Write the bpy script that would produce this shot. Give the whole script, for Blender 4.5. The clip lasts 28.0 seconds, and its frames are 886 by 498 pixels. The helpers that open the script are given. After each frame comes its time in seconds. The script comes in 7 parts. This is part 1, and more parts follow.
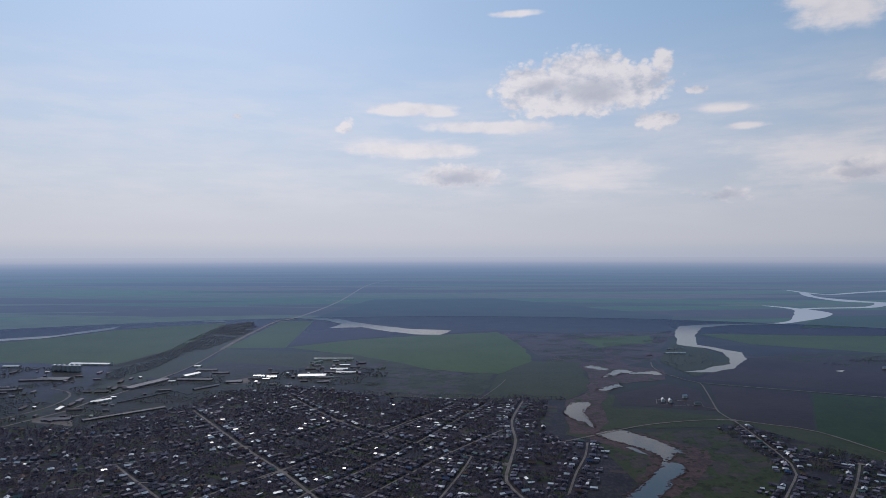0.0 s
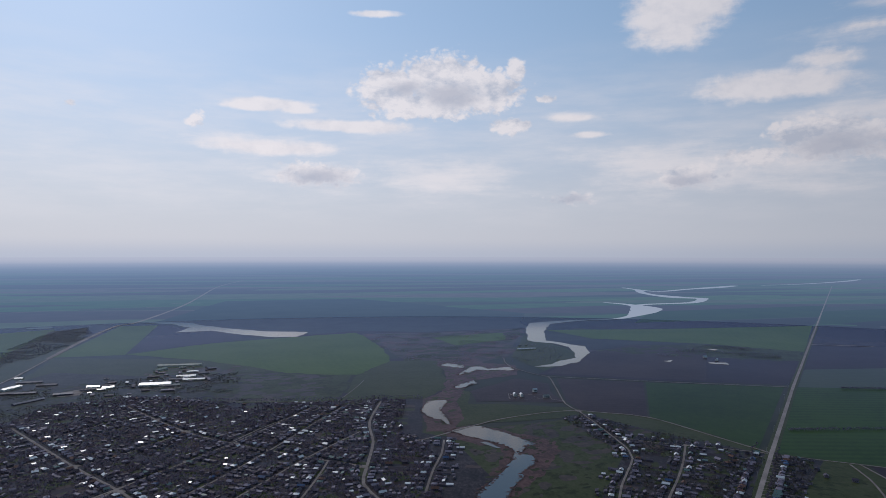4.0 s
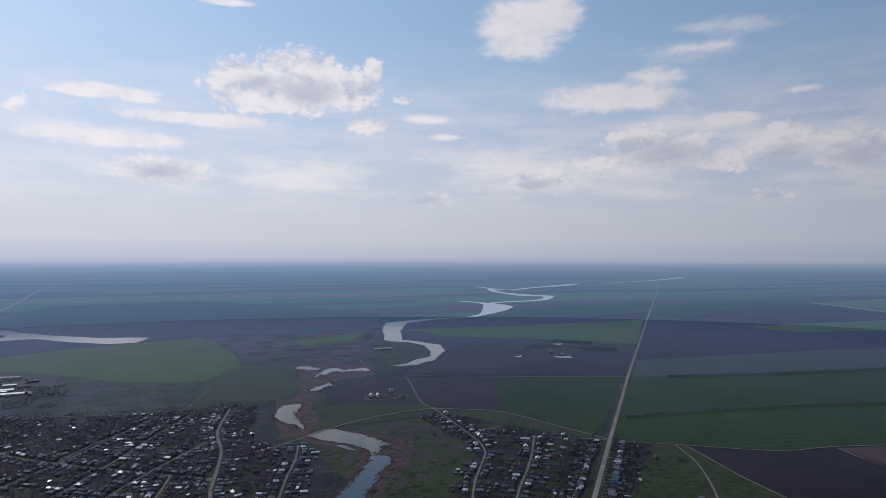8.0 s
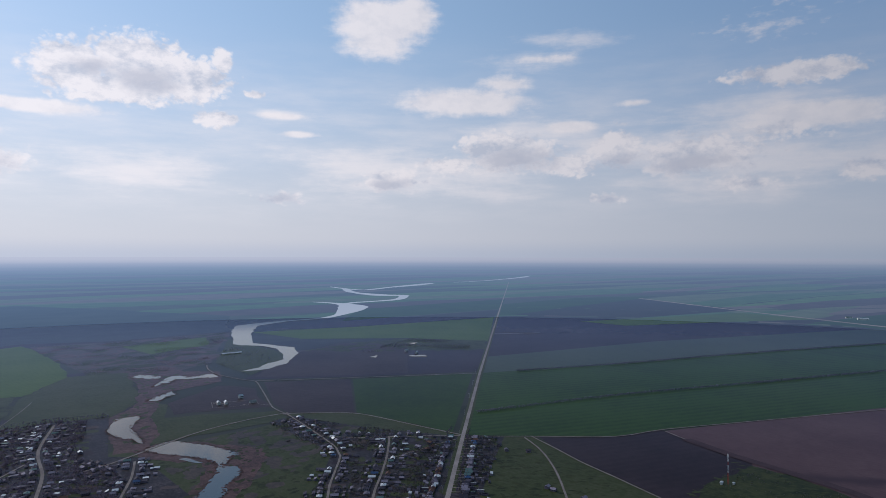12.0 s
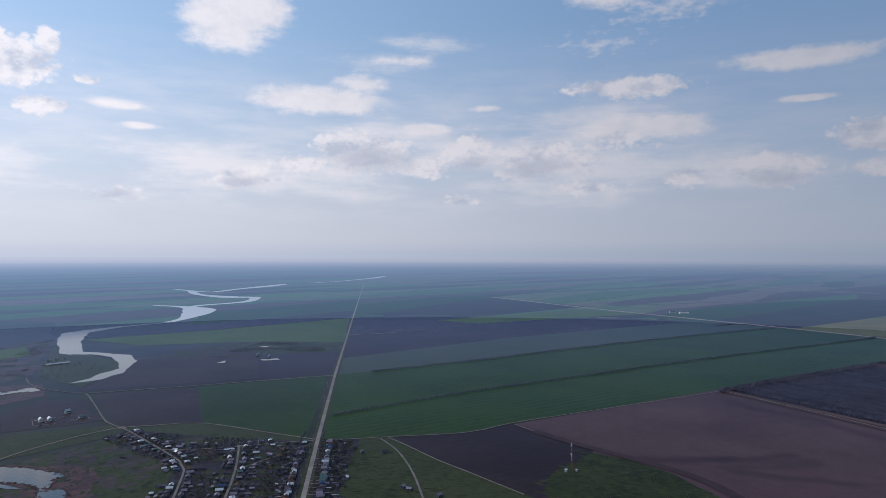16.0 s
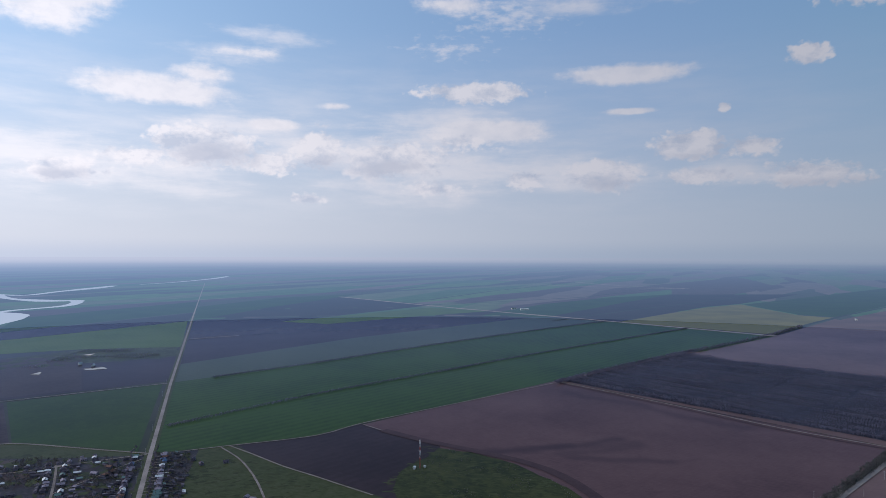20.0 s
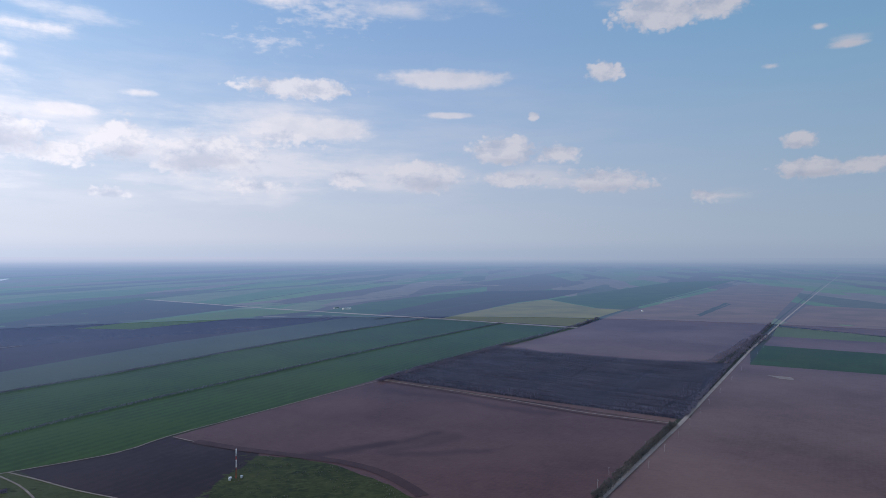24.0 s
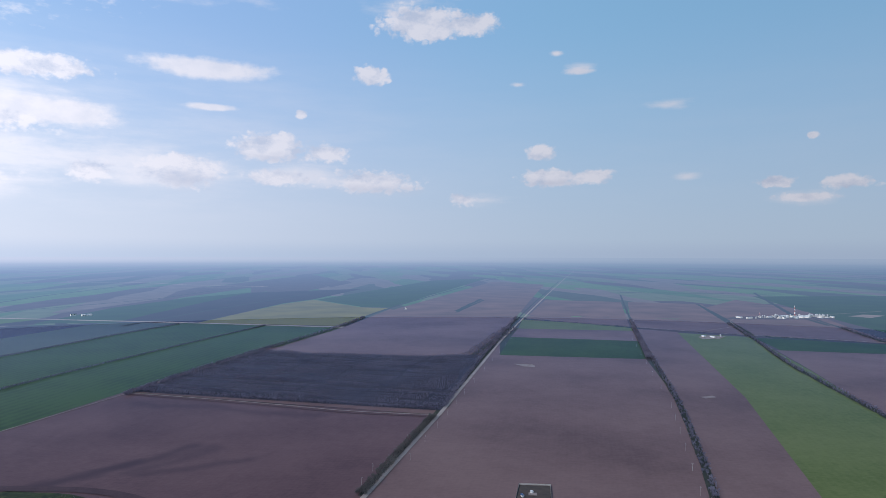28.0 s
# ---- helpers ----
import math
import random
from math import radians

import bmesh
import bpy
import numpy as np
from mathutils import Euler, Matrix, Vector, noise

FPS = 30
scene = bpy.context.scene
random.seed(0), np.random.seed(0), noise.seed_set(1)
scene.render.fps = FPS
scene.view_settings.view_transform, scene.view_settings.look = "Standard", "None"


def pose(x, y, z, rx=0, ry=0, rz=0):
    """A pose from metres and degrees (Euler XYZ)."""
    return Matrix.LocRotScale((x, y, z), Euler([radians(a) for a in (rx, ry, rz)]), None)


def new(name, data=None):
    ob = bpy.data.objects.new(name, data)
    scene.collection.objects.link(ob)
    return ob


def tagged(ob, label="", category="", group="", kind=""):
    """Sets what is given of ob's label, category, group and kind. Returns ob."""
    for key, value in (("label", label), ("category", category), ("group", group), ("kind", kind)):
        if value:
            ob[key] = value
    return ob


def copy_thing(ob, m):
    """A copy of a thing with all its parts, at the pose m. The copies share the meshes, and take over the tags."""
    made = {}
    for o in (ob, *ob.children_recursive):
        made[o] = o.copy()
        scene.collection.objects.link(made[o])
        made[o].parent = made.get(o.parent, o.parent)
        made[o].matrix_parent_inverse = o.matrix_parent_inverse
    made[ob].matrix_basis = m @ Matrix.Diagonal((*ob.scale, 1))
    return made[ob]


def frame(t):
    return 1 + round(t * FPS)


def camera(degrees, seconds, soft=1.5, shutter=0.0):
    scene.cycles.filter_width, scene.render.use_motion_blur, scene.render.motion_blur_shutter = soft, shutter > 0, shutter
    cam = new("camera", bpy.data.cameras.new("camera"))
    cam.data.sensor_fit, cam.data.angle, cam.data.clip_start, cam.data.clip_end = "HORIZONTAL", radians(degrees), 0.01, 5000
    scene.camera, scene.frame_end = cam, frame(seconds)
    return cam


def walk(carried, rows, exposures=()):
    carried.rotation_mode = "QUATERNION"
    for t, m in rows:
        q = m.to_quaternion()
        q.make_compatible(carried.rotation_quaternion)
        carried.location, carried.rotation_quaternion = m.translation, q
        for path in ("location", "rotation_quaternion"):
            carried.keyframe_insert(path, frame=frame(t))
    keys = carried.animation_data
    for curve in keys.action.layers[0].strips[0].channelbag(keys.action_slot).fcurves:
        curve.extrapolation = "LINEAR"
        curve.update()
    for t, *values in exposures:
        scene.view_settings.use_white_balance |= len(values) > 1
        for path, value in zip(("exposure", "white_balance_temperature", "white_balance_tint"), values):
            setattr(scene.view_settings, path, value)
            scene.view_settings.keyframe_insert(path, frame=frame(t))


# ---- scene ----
cam = camera(67.71, 28.0, soft=0.75)
EYE = 280.0
# seconds, x, y, heading, tilt, lean
ROWS = [
    (0.0, 0.00, 0.00, -0.00, 0.495, 0.080),
    (0.5, 0.21, 0.89, 1.52, 0.492, 0.069),
    (1.0, 0.44, 1.78, 3.04, 0.489, 0.056),
    (1.5, 0.67, 2.69, 4.55, 0.486, 0.042),
    (2.0, 0.92, 3.60, 6.05, 0.486, 0.028),
    (2.5, 1.18, 4.52, 7.59, 0.487, 0.012),
    (3.0, 1.45, 5.45, 9.13, 0.488, -0.007),
    (3.5, 1.73, 6.38, 10.65, 0.489, -0.028),
    (5.5, 2.96, 10.11, 16.79, 0.483, -0.060),
    (6.0, 3.30, 11.03, 18.32, 0.482, -0.072),
    (6.5, 3.64, 11.96, 19.88, 0.481, -0.080),
    (7.0, 4.00, 12.88, 21.43, 0.482, -0.084),
    (7.5, 4.37, 13.79, 22.99, 0.484, -0.085),
    (8.0, 4.75, 14.70, 24.54, 0.487, -0.086),
    (8.5, 5.14, 15.60, 26.09, 0.490, -0.088),
    (9.0, 5.54, 16.48, 27.64, 0.491, -0.091),
    (9.5, 5.95, 17.36, 29.19, 0.492, -0.093),
    (10.0, 6.37, 18.22, 30.75, 0.492, -0.095),
    (10.5, 6.80, 19.07, 32.31, 0.491, -0.096),
    (11.0, 7.24, 19.91, 33.90, 0.492, -0.097),
    (11.5, 7.68, 20.72, 35.46, 0.494, -0.099),
    (12.0, 8.14, 21.52, 37.04, 0.501, -0.100),
    (12.5, 8.61, 22.30, 38.64, 0.510, -0.102),
    (14.5, 10.59, 25.21, 44.92, 0.520, -0.099),
    (15.0, 11.10, 25.88, 46.53, 0.529, -0.108),
    (15.5, 11.63, 26.52, 47.95, 0.536, -0.118),
    (16.0, 12.17, 27.13, 49.51, 0.541, -0.129),
    (16.5, 12.71, 27.71, 51.13, 0.544, -0.142),
    (17.0, 13.26, 28.27, 52.73, 0.545, -0.155),
    (17.5, 13.83, 28.79, 54.35, 0.543, -0.166),
    (18.0, 14.40, 29.27, 55.95, 0.537, -0.173),
    (18.5, 14.98, 29.73, 57.57, 0.530, -0.175),
    (19.0, 15.57, 30.15, 59.23, 0.523, -0.174),
    (19.5, 16.16, 30.53, 60.90, 0.519, -0.171),
    (20.0, 16.77, 30.87, 62.55, 0.514, -0.165),
    (20.5, 17.38, 31.18, 64.20, 0.506, -0.153),
    (21.0, 18.01, 31.44, 65.89, 0.495, -0.137),
    (21.5, 18.64, 31.66, 67.60, 0.482, -0.119),
    (23.5, 21.24, 32.11, 75.59, 0.464, -0.102),
    (24.0, 21.91, 32.10, 77.83, 0.464, -0.099),
    (24.5, 22.59, 32.04, 80.13, 0.464, -0.097),
    (25.0, 23.28, 31.94, 82.60, 0.466, -0.096),
    (25.5, 23.98, 31.78, 85.14, 0.470, -0.098),
    (26.0, 24.68, 31.57, 87.69, 0.475, -0.105),
    (26.5, 25.39, 31.30, 90.05, 0.483, -0.115),
    (27.0, 26.10, 30.98, 92.62, 0.490, -0.127),
    (27.5, 26.83, 30.60, 95.22, 0.496, -0.140),
    (28.0, 27.56, 30.16, 97.81, 0.499, -0.154),
]
walk(cam, [(t, pose(x, y, EYE, 90 + tilt, lean, -turn)) for t, x, y, turn, tilt, lean in ROWS],
     exposures=[(0.0, -0.27, 6450, 15), (7.0, -0.14, 6450, 15), (12.0, -0.02, 6400, 15), (17.0, 0.16, 6350, 15), (21.0, 0.35, 6350, 15), (24.0, 0.52, 6350, 15), (28.0, 0.84, 6350, 15)])

# ---- sun and sky ----
SUN_AZ, SUN_EL, GLOW = -20.0, 39.0, 0.62
sun = new("sun", bpy.data.lights.new("sun", "SUN"))
sun.data.energy, sun.data.angle, sun.data.color = 1.6, radians(0.6), (1.0, 0.93, 0.84)
sun.rotation_euler = (radians(90 - SUN_EL), 0, radians(180 - SUN_AZ))

world = bpy.data.worlds.new("sky")
scene.world = world
world.use_nodes = True
WN, WL = world.node_tree.nodes, world.node_tree.links
WN.clear()


def wn(kind, **settings):
    n = WN.new(kind)
    for k, v in settings.items():
        if k == "op":
            n.operation = v
        elif k == "blend":
            n.blend_type = v
            n.data_type = "RGBA"
        elif k == "smooth":
            n.interpolation_type = "SMOOTHSTEP"
    return n


def wmath(op, a, b=None, c=None, clamp=False):
    n = wn("ShaderNodeMath", op=op)
    n.use_clamp = clamp
    for i, v in enumerate((a, b, c)):
        if v is None:
            continue
        if isinstance(v, (int, float)):
            n.inputs[i].default_value = v
        else:
            WL.new(v, n.inputs[i])
    return n.outputs[0]


def wstep(v, lo, hi, to0=0.0, to1=1.0):
    n = wn("ShaderNodeMapRange", smooth=True)
    WL.new(v, n.inputs[0])
    for i, q in enumerate((lo, hi, to0, to1)):
        n.inputs[i + 1].default_value = q
    return n.outputs[0]


def wmix(fac, a, b):
    n = wn("ShaderNodeMix", blend="MIX")
    for s, v in ((n.inputs[0], fac), (n.inputs[6], a), (n.inputs[7], b)):
        if isinstance(v, (int, float)):
            s.default_value = v
        elif isinstance(v, tuple):
            s.default_value = (*v, 1)
        else:
            WL.new(v, s)
    return n.outputs[2]


def wnoise(vec, scale, detail, rough=0.55):
    n = wn("ShaderNodeTexNoise")
    n.inputs["Scale"].default_value, n.inputs["Detail"].default_value, n.inputs["Roughness"].default_value = scale, detail, rough
    WL.new(vec, n.inputs["Vector"])
    return n.outputs["Fac"]


def wvec(op, a, b=None, c=None):
    n = wn("ShaderNodeVectorMath", op=op)
    for i, v in enumerate((a, b, c)):
        if v is None:
            continue
        if isinstance(v, tuple):
            n.inputs[i].default_value = v
        else:
            WL.new(v, n.inputs[i])
    return n.outputs["Value"] if op == "LENGTH" else n.outputs[0]


way = wn("ShaderNodeTexCoord").outputs["Generated"]
part_xyz = wn("ShaderNodeSeparateXYZ")
WL.new(way, part_xyz.inputs[0])
AZ = wmath("MULTIPLY", wmath("ARCTAN2", part_xyz.outputs[0], part_xyz.outputs[1]), 57.29578)
EL = wmath("MULTIPLY", wmath("ARCSINE", part_xyz.outputs[2]), 57.29578)
comb = wn("ShaderNodeCombineXYZ")
WL.new(AZ, comb.inputs[0])
WL.new(EL, comb.inputs[1])
DIRS = comb.outputs[0]
PUFF = wnoise(wvec("MULTIPLY", DIRS, (1.0, 1.5, 1.0)), 0.42, 7.0, 0.62)
WISP = wnoise(wvec("MULTIPLY", DIRS, (0.25, 1.2, 1.0)), 0.45, 6.0, 0.6)
CLOUDS = {"cumulus": None, "lens": None, "veil": None, "speckle": None, "grey": None}


def cloud(kind, az, el, half_az, half_el, dense=1.0):
    """One cloud at a heading and height in degrees, with its half width and half height."""
    s = (1 / half_az, 1 / half_el, 0.0)
    d = wvec("LENGTH", wvec("MULTIPLY_ADD", DIRS, s, (-az * s[0], -el * s[1], 0.0)))
    v = wmath("MULTIPLY_ADD", d, -dense, dense)
    CLOUDS[kind] = v if CLOUDS[kind] is None else wmath("SMOOTH_MAX", CLOUDS[kind], v, 0.3)


cloud("cumulus", 7.6, 14.0, 3.4, 2.3)
cloud("cumulus", 12.2, 14.8, 4.5, 2.5)
cloud("cumulus", 15.8, 13.8, 3.8, 2.0)
cloud("cumulus", 11.1, 12.8, 5.6, 1.4)
cloud("cumulus", 18.5, 15.5, 1.0, 1.2, 0.90)
cloud("cumulus", 21.1, 13.1, 1.0, 0.4, 0.90)
cloud("cumulus", 18.2, 11.0, 2.3, 0.8, 0.80)
cloud("cumulus", -8.6, 10.7, 0.9, 0.4, 0.70)
cloud("cumulus", 1.4, 6.8, 4.1, 1.2, 0.75)
cloud("cumulus", 42.6, 8.8, 5.3, 1.9, 0.95)
cloud("cumulus", 32.4, 6.3, 3.2, 1.2, 0.80)
cloud("cumulus", 51.8, 8.8, 2.5, 2.0)
cloud("cumulus", 56.8, 7.8, 3.5, 1.6)
cloud("cumulus", 51.0, 4.7, 1.8, 0.6, 0.70)
cloud("cumulus", 23.1, 4.7, 2.2, 0.7, 0.60)
cloud("cumulus", 37.8, 7.7, 2.8, 0.8, 0.70)
cloud("cumulus", 48.0, 7.7, 2.9, 1.2, 0.70)
cloud("lens", 31.4, 18.9, 4.8, 3.2)
cloud("lens", 34.3, 20.0, 2.9, 2.6, 0.80)
cloud("lens", 39.0, 12.9, 7.3, 1.5)
cloud("lens", 42.4, 14.5, 2.9, 1.0, 0.60)
cloud("lens", -4.0, 12.2, 3.0, 0.5, 0.95)
cloud("lens", -0.3, 12.1, 2.0, 0.4, 0.80)
cloud("lens", 4.1, 10.9, 7.5, 0.7, 0.90)
cloud("lens", 24.8, 10.1, 2.2, 0.4, 0.70)
cloud("lens", 23.3, 11.5, 2.9, 0.3, 0.60)
cloud("lens", 48.0, 10.8, 2.9, 0.6, 0.80)
cloud("lens", -2.4, 8.9, 7.4, 0.9, 0.70)
cloud("lens", 53.3, 12.5, 1.4, 0.3, 0.60)
cloud("lens", 6.3, 20.0, 2.7, 0.4, 0.80)
cloud("grey", 1.4, 6.5, 3.3, 1.0, 0.80)
cloud("grey", 12.9, 13.5, 2.8, 1.2, 0.90)
cloud("grey", 9.0, 14.1, 1.8, 0.8, 0.80)
cloud("grey", 43.3, 8.2, 4.4, 1.2, 0.90)
cloud("grey", 32.4, 5.9, 2.2, 0.8, 0.80)
cloud("grey", 57.1, 7.2, 2.8, 1.0, 0.80)
cloud("grey", 52.4, 7.6, 1.9, 0.9, 0.70)
cloud("grey", 23.1, 4.6, 1.8, 0.6, 0.70)
cloud("cumulus", 83.0, 8.9, 3.3, 1.4)
cloud("cumulus", 87.5, 8.6, 2.5, 1.0, 0.80)
cloud("cumulus", 76.2, 6.7, 3.5, 1.6)
cloud("cumulus", 69.6, 6.4, 1.9, 1.0)
cloud("cumulus", 58.2, 8.0, 3.0, 1.3, 0.85)
cloud("cumulus", 83.6, 6.4, 2.9, 0.8, 0.75)
cloud("cumulus", 64.5, 9.7, 2.9, 0.9, 0.50)
cloud("cumulus", 85.6, 11.7, 0.5, 0.5, 0.90)
cloud("cumulus", 65.2, 13.8, 5.6, 1.0, 0.95)
cloud("cumulus", 61.6, 5.7, 2.9, 0.7, 0.60)
cloud("lens", 78.1, 14.9, 6.3, 1.0)
cloud("lens", 78.3, 11.9, 2.9, 0.4, 0.95)
cloud("lens", 66.4, 10.5, 7.3, 1.3)
cloud("lens", 63.5, 20.7, 4.3, 1.3, 0.50)
cloud("grey", 76.8, 5.9, 2.8, 0.8, 0.70)
cloud("grey", 58.2, 7.6, 2.4, 0.9, 0.70)
cloud("grey", 83.4, 8.0, 2.3, 0.5, 0.60)
cloud("cumulus", 91.8, 6.3, 4.4, 1.1, 0.75)
cloud("cumulus", 99.4, 4.8, 1.4, 0.6, 0.70)
cloud("cumulus", 107.0, 6.6, 2.8, 0.9)
cloud("cumulus", 110.4, 6.6, 2.1, 0.7, 0.95)
cloud("cumulus", 106.2, 8.7, 1.4, 0.8)
cloud("cumulus", 91.6, 15.1, 1.6, 1.0, 0.90)
cloud("cumulus", 85.7, 11.7, 0.6, 0.4, 0.90)
cloud("cumulus", 59.6, 8.3, 5.3, 1.8, 0.60)
cloud("cumulus", 96.1, 19.3, 4.4, 1.6)
cloud("cumulus", 100.2, 19.3, 2.9, 1.1, 0.90)
cloud("lens", 109.5, 15.3, 1.7, 0.4, 0.80)
cloud("lens", 104.3, 14.4, 0.9, 0.3, 0.50)
cloud("lens", 107.5, 16.8, 0.8, 0.3, 0.50)
cloud("lens", 53.2, 12.5, 1.6, 0.4, 0.50)
cloud("lens", 46.0, 16.4, 3.9, 0.5, 0.40)
cloud("grey", 107.2, 6.1, 2.2, 0.4, 0.70)
cloud("grey", 92.5, 5.5, 3.7, 0.5, 0.60)
cloud("cumulus", 124.6, 5.7, 1.6, 0.5, 0.90)
cloud("cumulus", 129.3, 5.5, 2.0, 0.6, 0.90)
cloud("cumulus", 126.7, 4.5, 2.6, 0.4, 0.70)
cloud("cumulus", 127.1, 9.1, 0.5, 0.3, 0.70)
cloud("cumulus", -8.3, 11.0, 0.7, 0.6, 0.7)
cloud("cumulus", -17.4, 11.3, 0.5, 0.3, 0.6)
cloud("lens", -2.4, 12.5, 4.3, 0.6, 0.9)
cloud("veil", -3.4, 9.1, 7.8, 1.2)
cloud("veil", 1.4, 6.9, 6.3, 1.4, 0.8)
cloud("veil", 11.7, 6.6, 10.1, 1.7, 0.7)
cloud("veil", 23.5, 11.6, 2.9, 0.5, 0.8)
cloud("veil", 29.9, 7.2, 8.6, 2.0, 0.7)
cloud("veil", 44.6, 16.4, 4.8, 1.3, 0.5)
cloud("veil", 45.5, 10.7, 6.0, 1.1, 0.8)
cloud("veil", 36.0, 6.8, 13.2, 2.6, 0.7)
cloud("veil", 62.3, 7.0, 12.4, 2.8, 0.9)
cloud("veil", 48.2, 17.7, 4.2, 1.1, 0.5)
cloud("veil", 62.0, 10.5, 10.2, 2.1, 0.7)
cloud("veil", 73.7, 20.4, 7.9, 1.3, 0.6)
cloud("veil", 109.5, 15.4, 1.4, 0.4, 0.8)
cloud("veil", 85.8, 6.5, 5.8, 1.2, 0.8)
cloud("veil", 101.3, 4.7, 4.8, 0.7, 0.7)
cloud("veil", 93.7, 20.5, 3.9, 0.9, 0.5)
cloud("veil", 109.8, 15.6, 1.6, 0.5, 0.8)
cloud("veil", 117.0, 12.3, 2.2, 0.6, 0.7)
cloud("veil", 126.4, 4.4, 2.6, 0.6, 0.8)
cloud("veil", 118.1, 6.4, 1.3, 0.4, 0.8)
cloud("veil", 55.4, 8.7, 12.2, 2.1, 0.8)
cloud("veil", 69.7, 7.2, 13.1, 2.1, 0.8)
cloud("speckle", 67.9, 19.7, 5.8, 1.9)
cloud("speckle", 63.0, 17.4, 4.4, 1.3, 0.8)

sky = wn("ShaderNodeTexSky")
sky.sky_type, sky.sun_disc = "NISHITA", False
sky.sun_elevation, sky.sun_rotation = radians(SUN_EL), radians(SUN_AZ)
sky.air_density, sky.dust_density, sky.ozone_density, sky.altitude = 1.0, 0.7, 1.5, 300
puff = wmath("MULTIPLY_ADD", PUFF, 2.2, -1.1)
soft_puff = wmath("MULTIPLY_ADD", wnoise(wvec("MULTIPLY", DIRS, (1.0, 1.5, 1.0)), 0.42, 3.5, 0.5), 2.6, -1.3)
wisp = wmath("MULTIPLY_ADD", WISP, 2.4, -1.2)
crisp = wmath("MULTIPLY_ADD", wnoise(wvec("MULTIPLY", DIRS, (1.0, 1.3, 1.0)), 1.4, 5.0), 2.0, -1.0)
billow = wmath("ABSOLUTE", wmath("MULTIPLY_ADD", wnoise(wvec("MULTIPLY", DIRS, (1.0, 1.25, 1.0)), 0.85, 3.0, 0.5), 4.0, -2.0))
in_cumulus = wstep(wmath("ADD", CLOUDS["cumulus"], wmath("ADD", wmath("MULTIPLY_ADD", soft_puff, 0.34, wmath("MULTIPLY", crisp, 0.16)), wmath("MULTIPLY_ADD", billow, 0.42, -0.08))), 0.0, 0.42)
in_lens = wstep(wmath("ADD", wmath("ADD", CLOUDS["lens"], wmath("MULTIPLY_ADD", crisp, 0.12, wmath("MULTIPLY", puff, 0.3))), wmath("MULTIPLY", wisp, 0.3)), 0.02, 0.5)
flecks = wmath("MULTIPLY_ADD", wnoise(wvec("MULTIPLY", DIRS, (0.75, 1.7, 1.0)), 1.1, 4.0), 2.4, -1.2)
in_speckle = wstep(wmath("ADD", CLOUDS["speckle"], wmath("MULTIPLY", flecks, 1.3)), 0.15, 1.35)
in_veil = wstep(wmath("ADD", wmath("ADD", CLOUDS["veil"], wmath("MULTIPLY", wisp, 0.75)), wmath("MULTIPLY", puff, 0.35)), -0.05, 0.85)
in_grey = wstep(wmath("ADD", CLOUDS["grey"], wmath("MULTIPLY", puff, 0.9)), -0.15, 0.7)
# haze that thickens towards the horizon
low = wmath("MULTIPLY", wstep(EL, -1.0, 21.0, 1.0, 0.0), wstep(AZ, 60.0, 135.0, 1.0, 0.82))
HAZE, WHITE, GREY, BLUE = (5.2, 5.5, 6.1), (7.6, 7.5, 7.65), (4.1, 4.5, 5.35), (3.1, 5.0, 6.9)
c = wmix(wstep(AZ, 40.0, 110.0, 0.5, 0.72), sky.outputs[0], wmix(wstep(AZ, 25.0, 80.0), BLUE, wmix(wstep(AZ, 75.0, 115.0), (2.5, 4.25, 6.75), (2.15, 4.45, 6.5))))
c = wmix(wmath("MULTIPLY", low, 0.93), c, wmix(wstep(AZ, 20.0, 120.0), HAZE, (3.75, 4.5, 5.5)))
# the thickest haze lies in a low blue band
c = wmix(wstep(EL, -0.2, 1.5, 0.85, 0.0), c, wmix(wstep(AZ, 20.0, 100.0), (4.25, 4.8, 5.75), (3.25, 4.1, 5.25)))
# sunlit and shaded sides of the clouds
toward = wnoise(wvec("MULTIPLY", wvec("ADD", DIRS, (-0.9, 0.9, 0.0)), (1.0, 1.5, 1.0)), 0.42, 7.0, 0.62)
relief = wmath("MULTIPLY_ADD", wmath("SUBTRACT", toward, PUFF), 3.6, 0.30, clamp=True)
lit_white = wmix(wstep(AZ, 20.0, 90.0), WHITE, (5.7, 5.85, 6.35))
body = wmix(relief, lit_white, wmix(wstep(AZ, 25.0, 80.0), (4.7, 5.15, 5.95), (3.95, 4.5, 5.5)))
seen = wstep(EL, 0.5, 5.5, 0.1, 1.0)
haze_veil = wmath("MULTIPLY", wstep(wisp, -0.5, 0.7), wmath("MULTIPLY", wstep(EL, 1.0, 6.0), wstep(EL, 10.0, 19.0, 1.0, 0.0)))
c = wmix(wmath("MULTIPLY", haze_veil, wstep(AZ, 60.0, 105.0, 0.42, 0.05)), c, lit_white)
c = wmix(wmath("MULTIPLY", wmath("MULTIPLY", in_veil, 0.7), seen), c, lit_white)
c = wmix(wmath("MULTIPLY", in_speckle, 0.55), c, lit_white)
c = wmix(wmath("MULTIPLY", wmath("MULTIPLY", in_lens, 0.9), seen), c, wmix(0.3, lit_white, body))
c = wmix(wmath("MULTIPLY", wmath("MULTIPLY", in_cumulus, 0.92), seen), c, body)
shade = wmath("MULTIPLY", wmath("MULTIPLY", in_grey, wmath("MAXIMUM", in_cumulus, 0.45)), 0.75)
c = wmix(wmath("MULTIPLY", shade, seen), c, GREY)
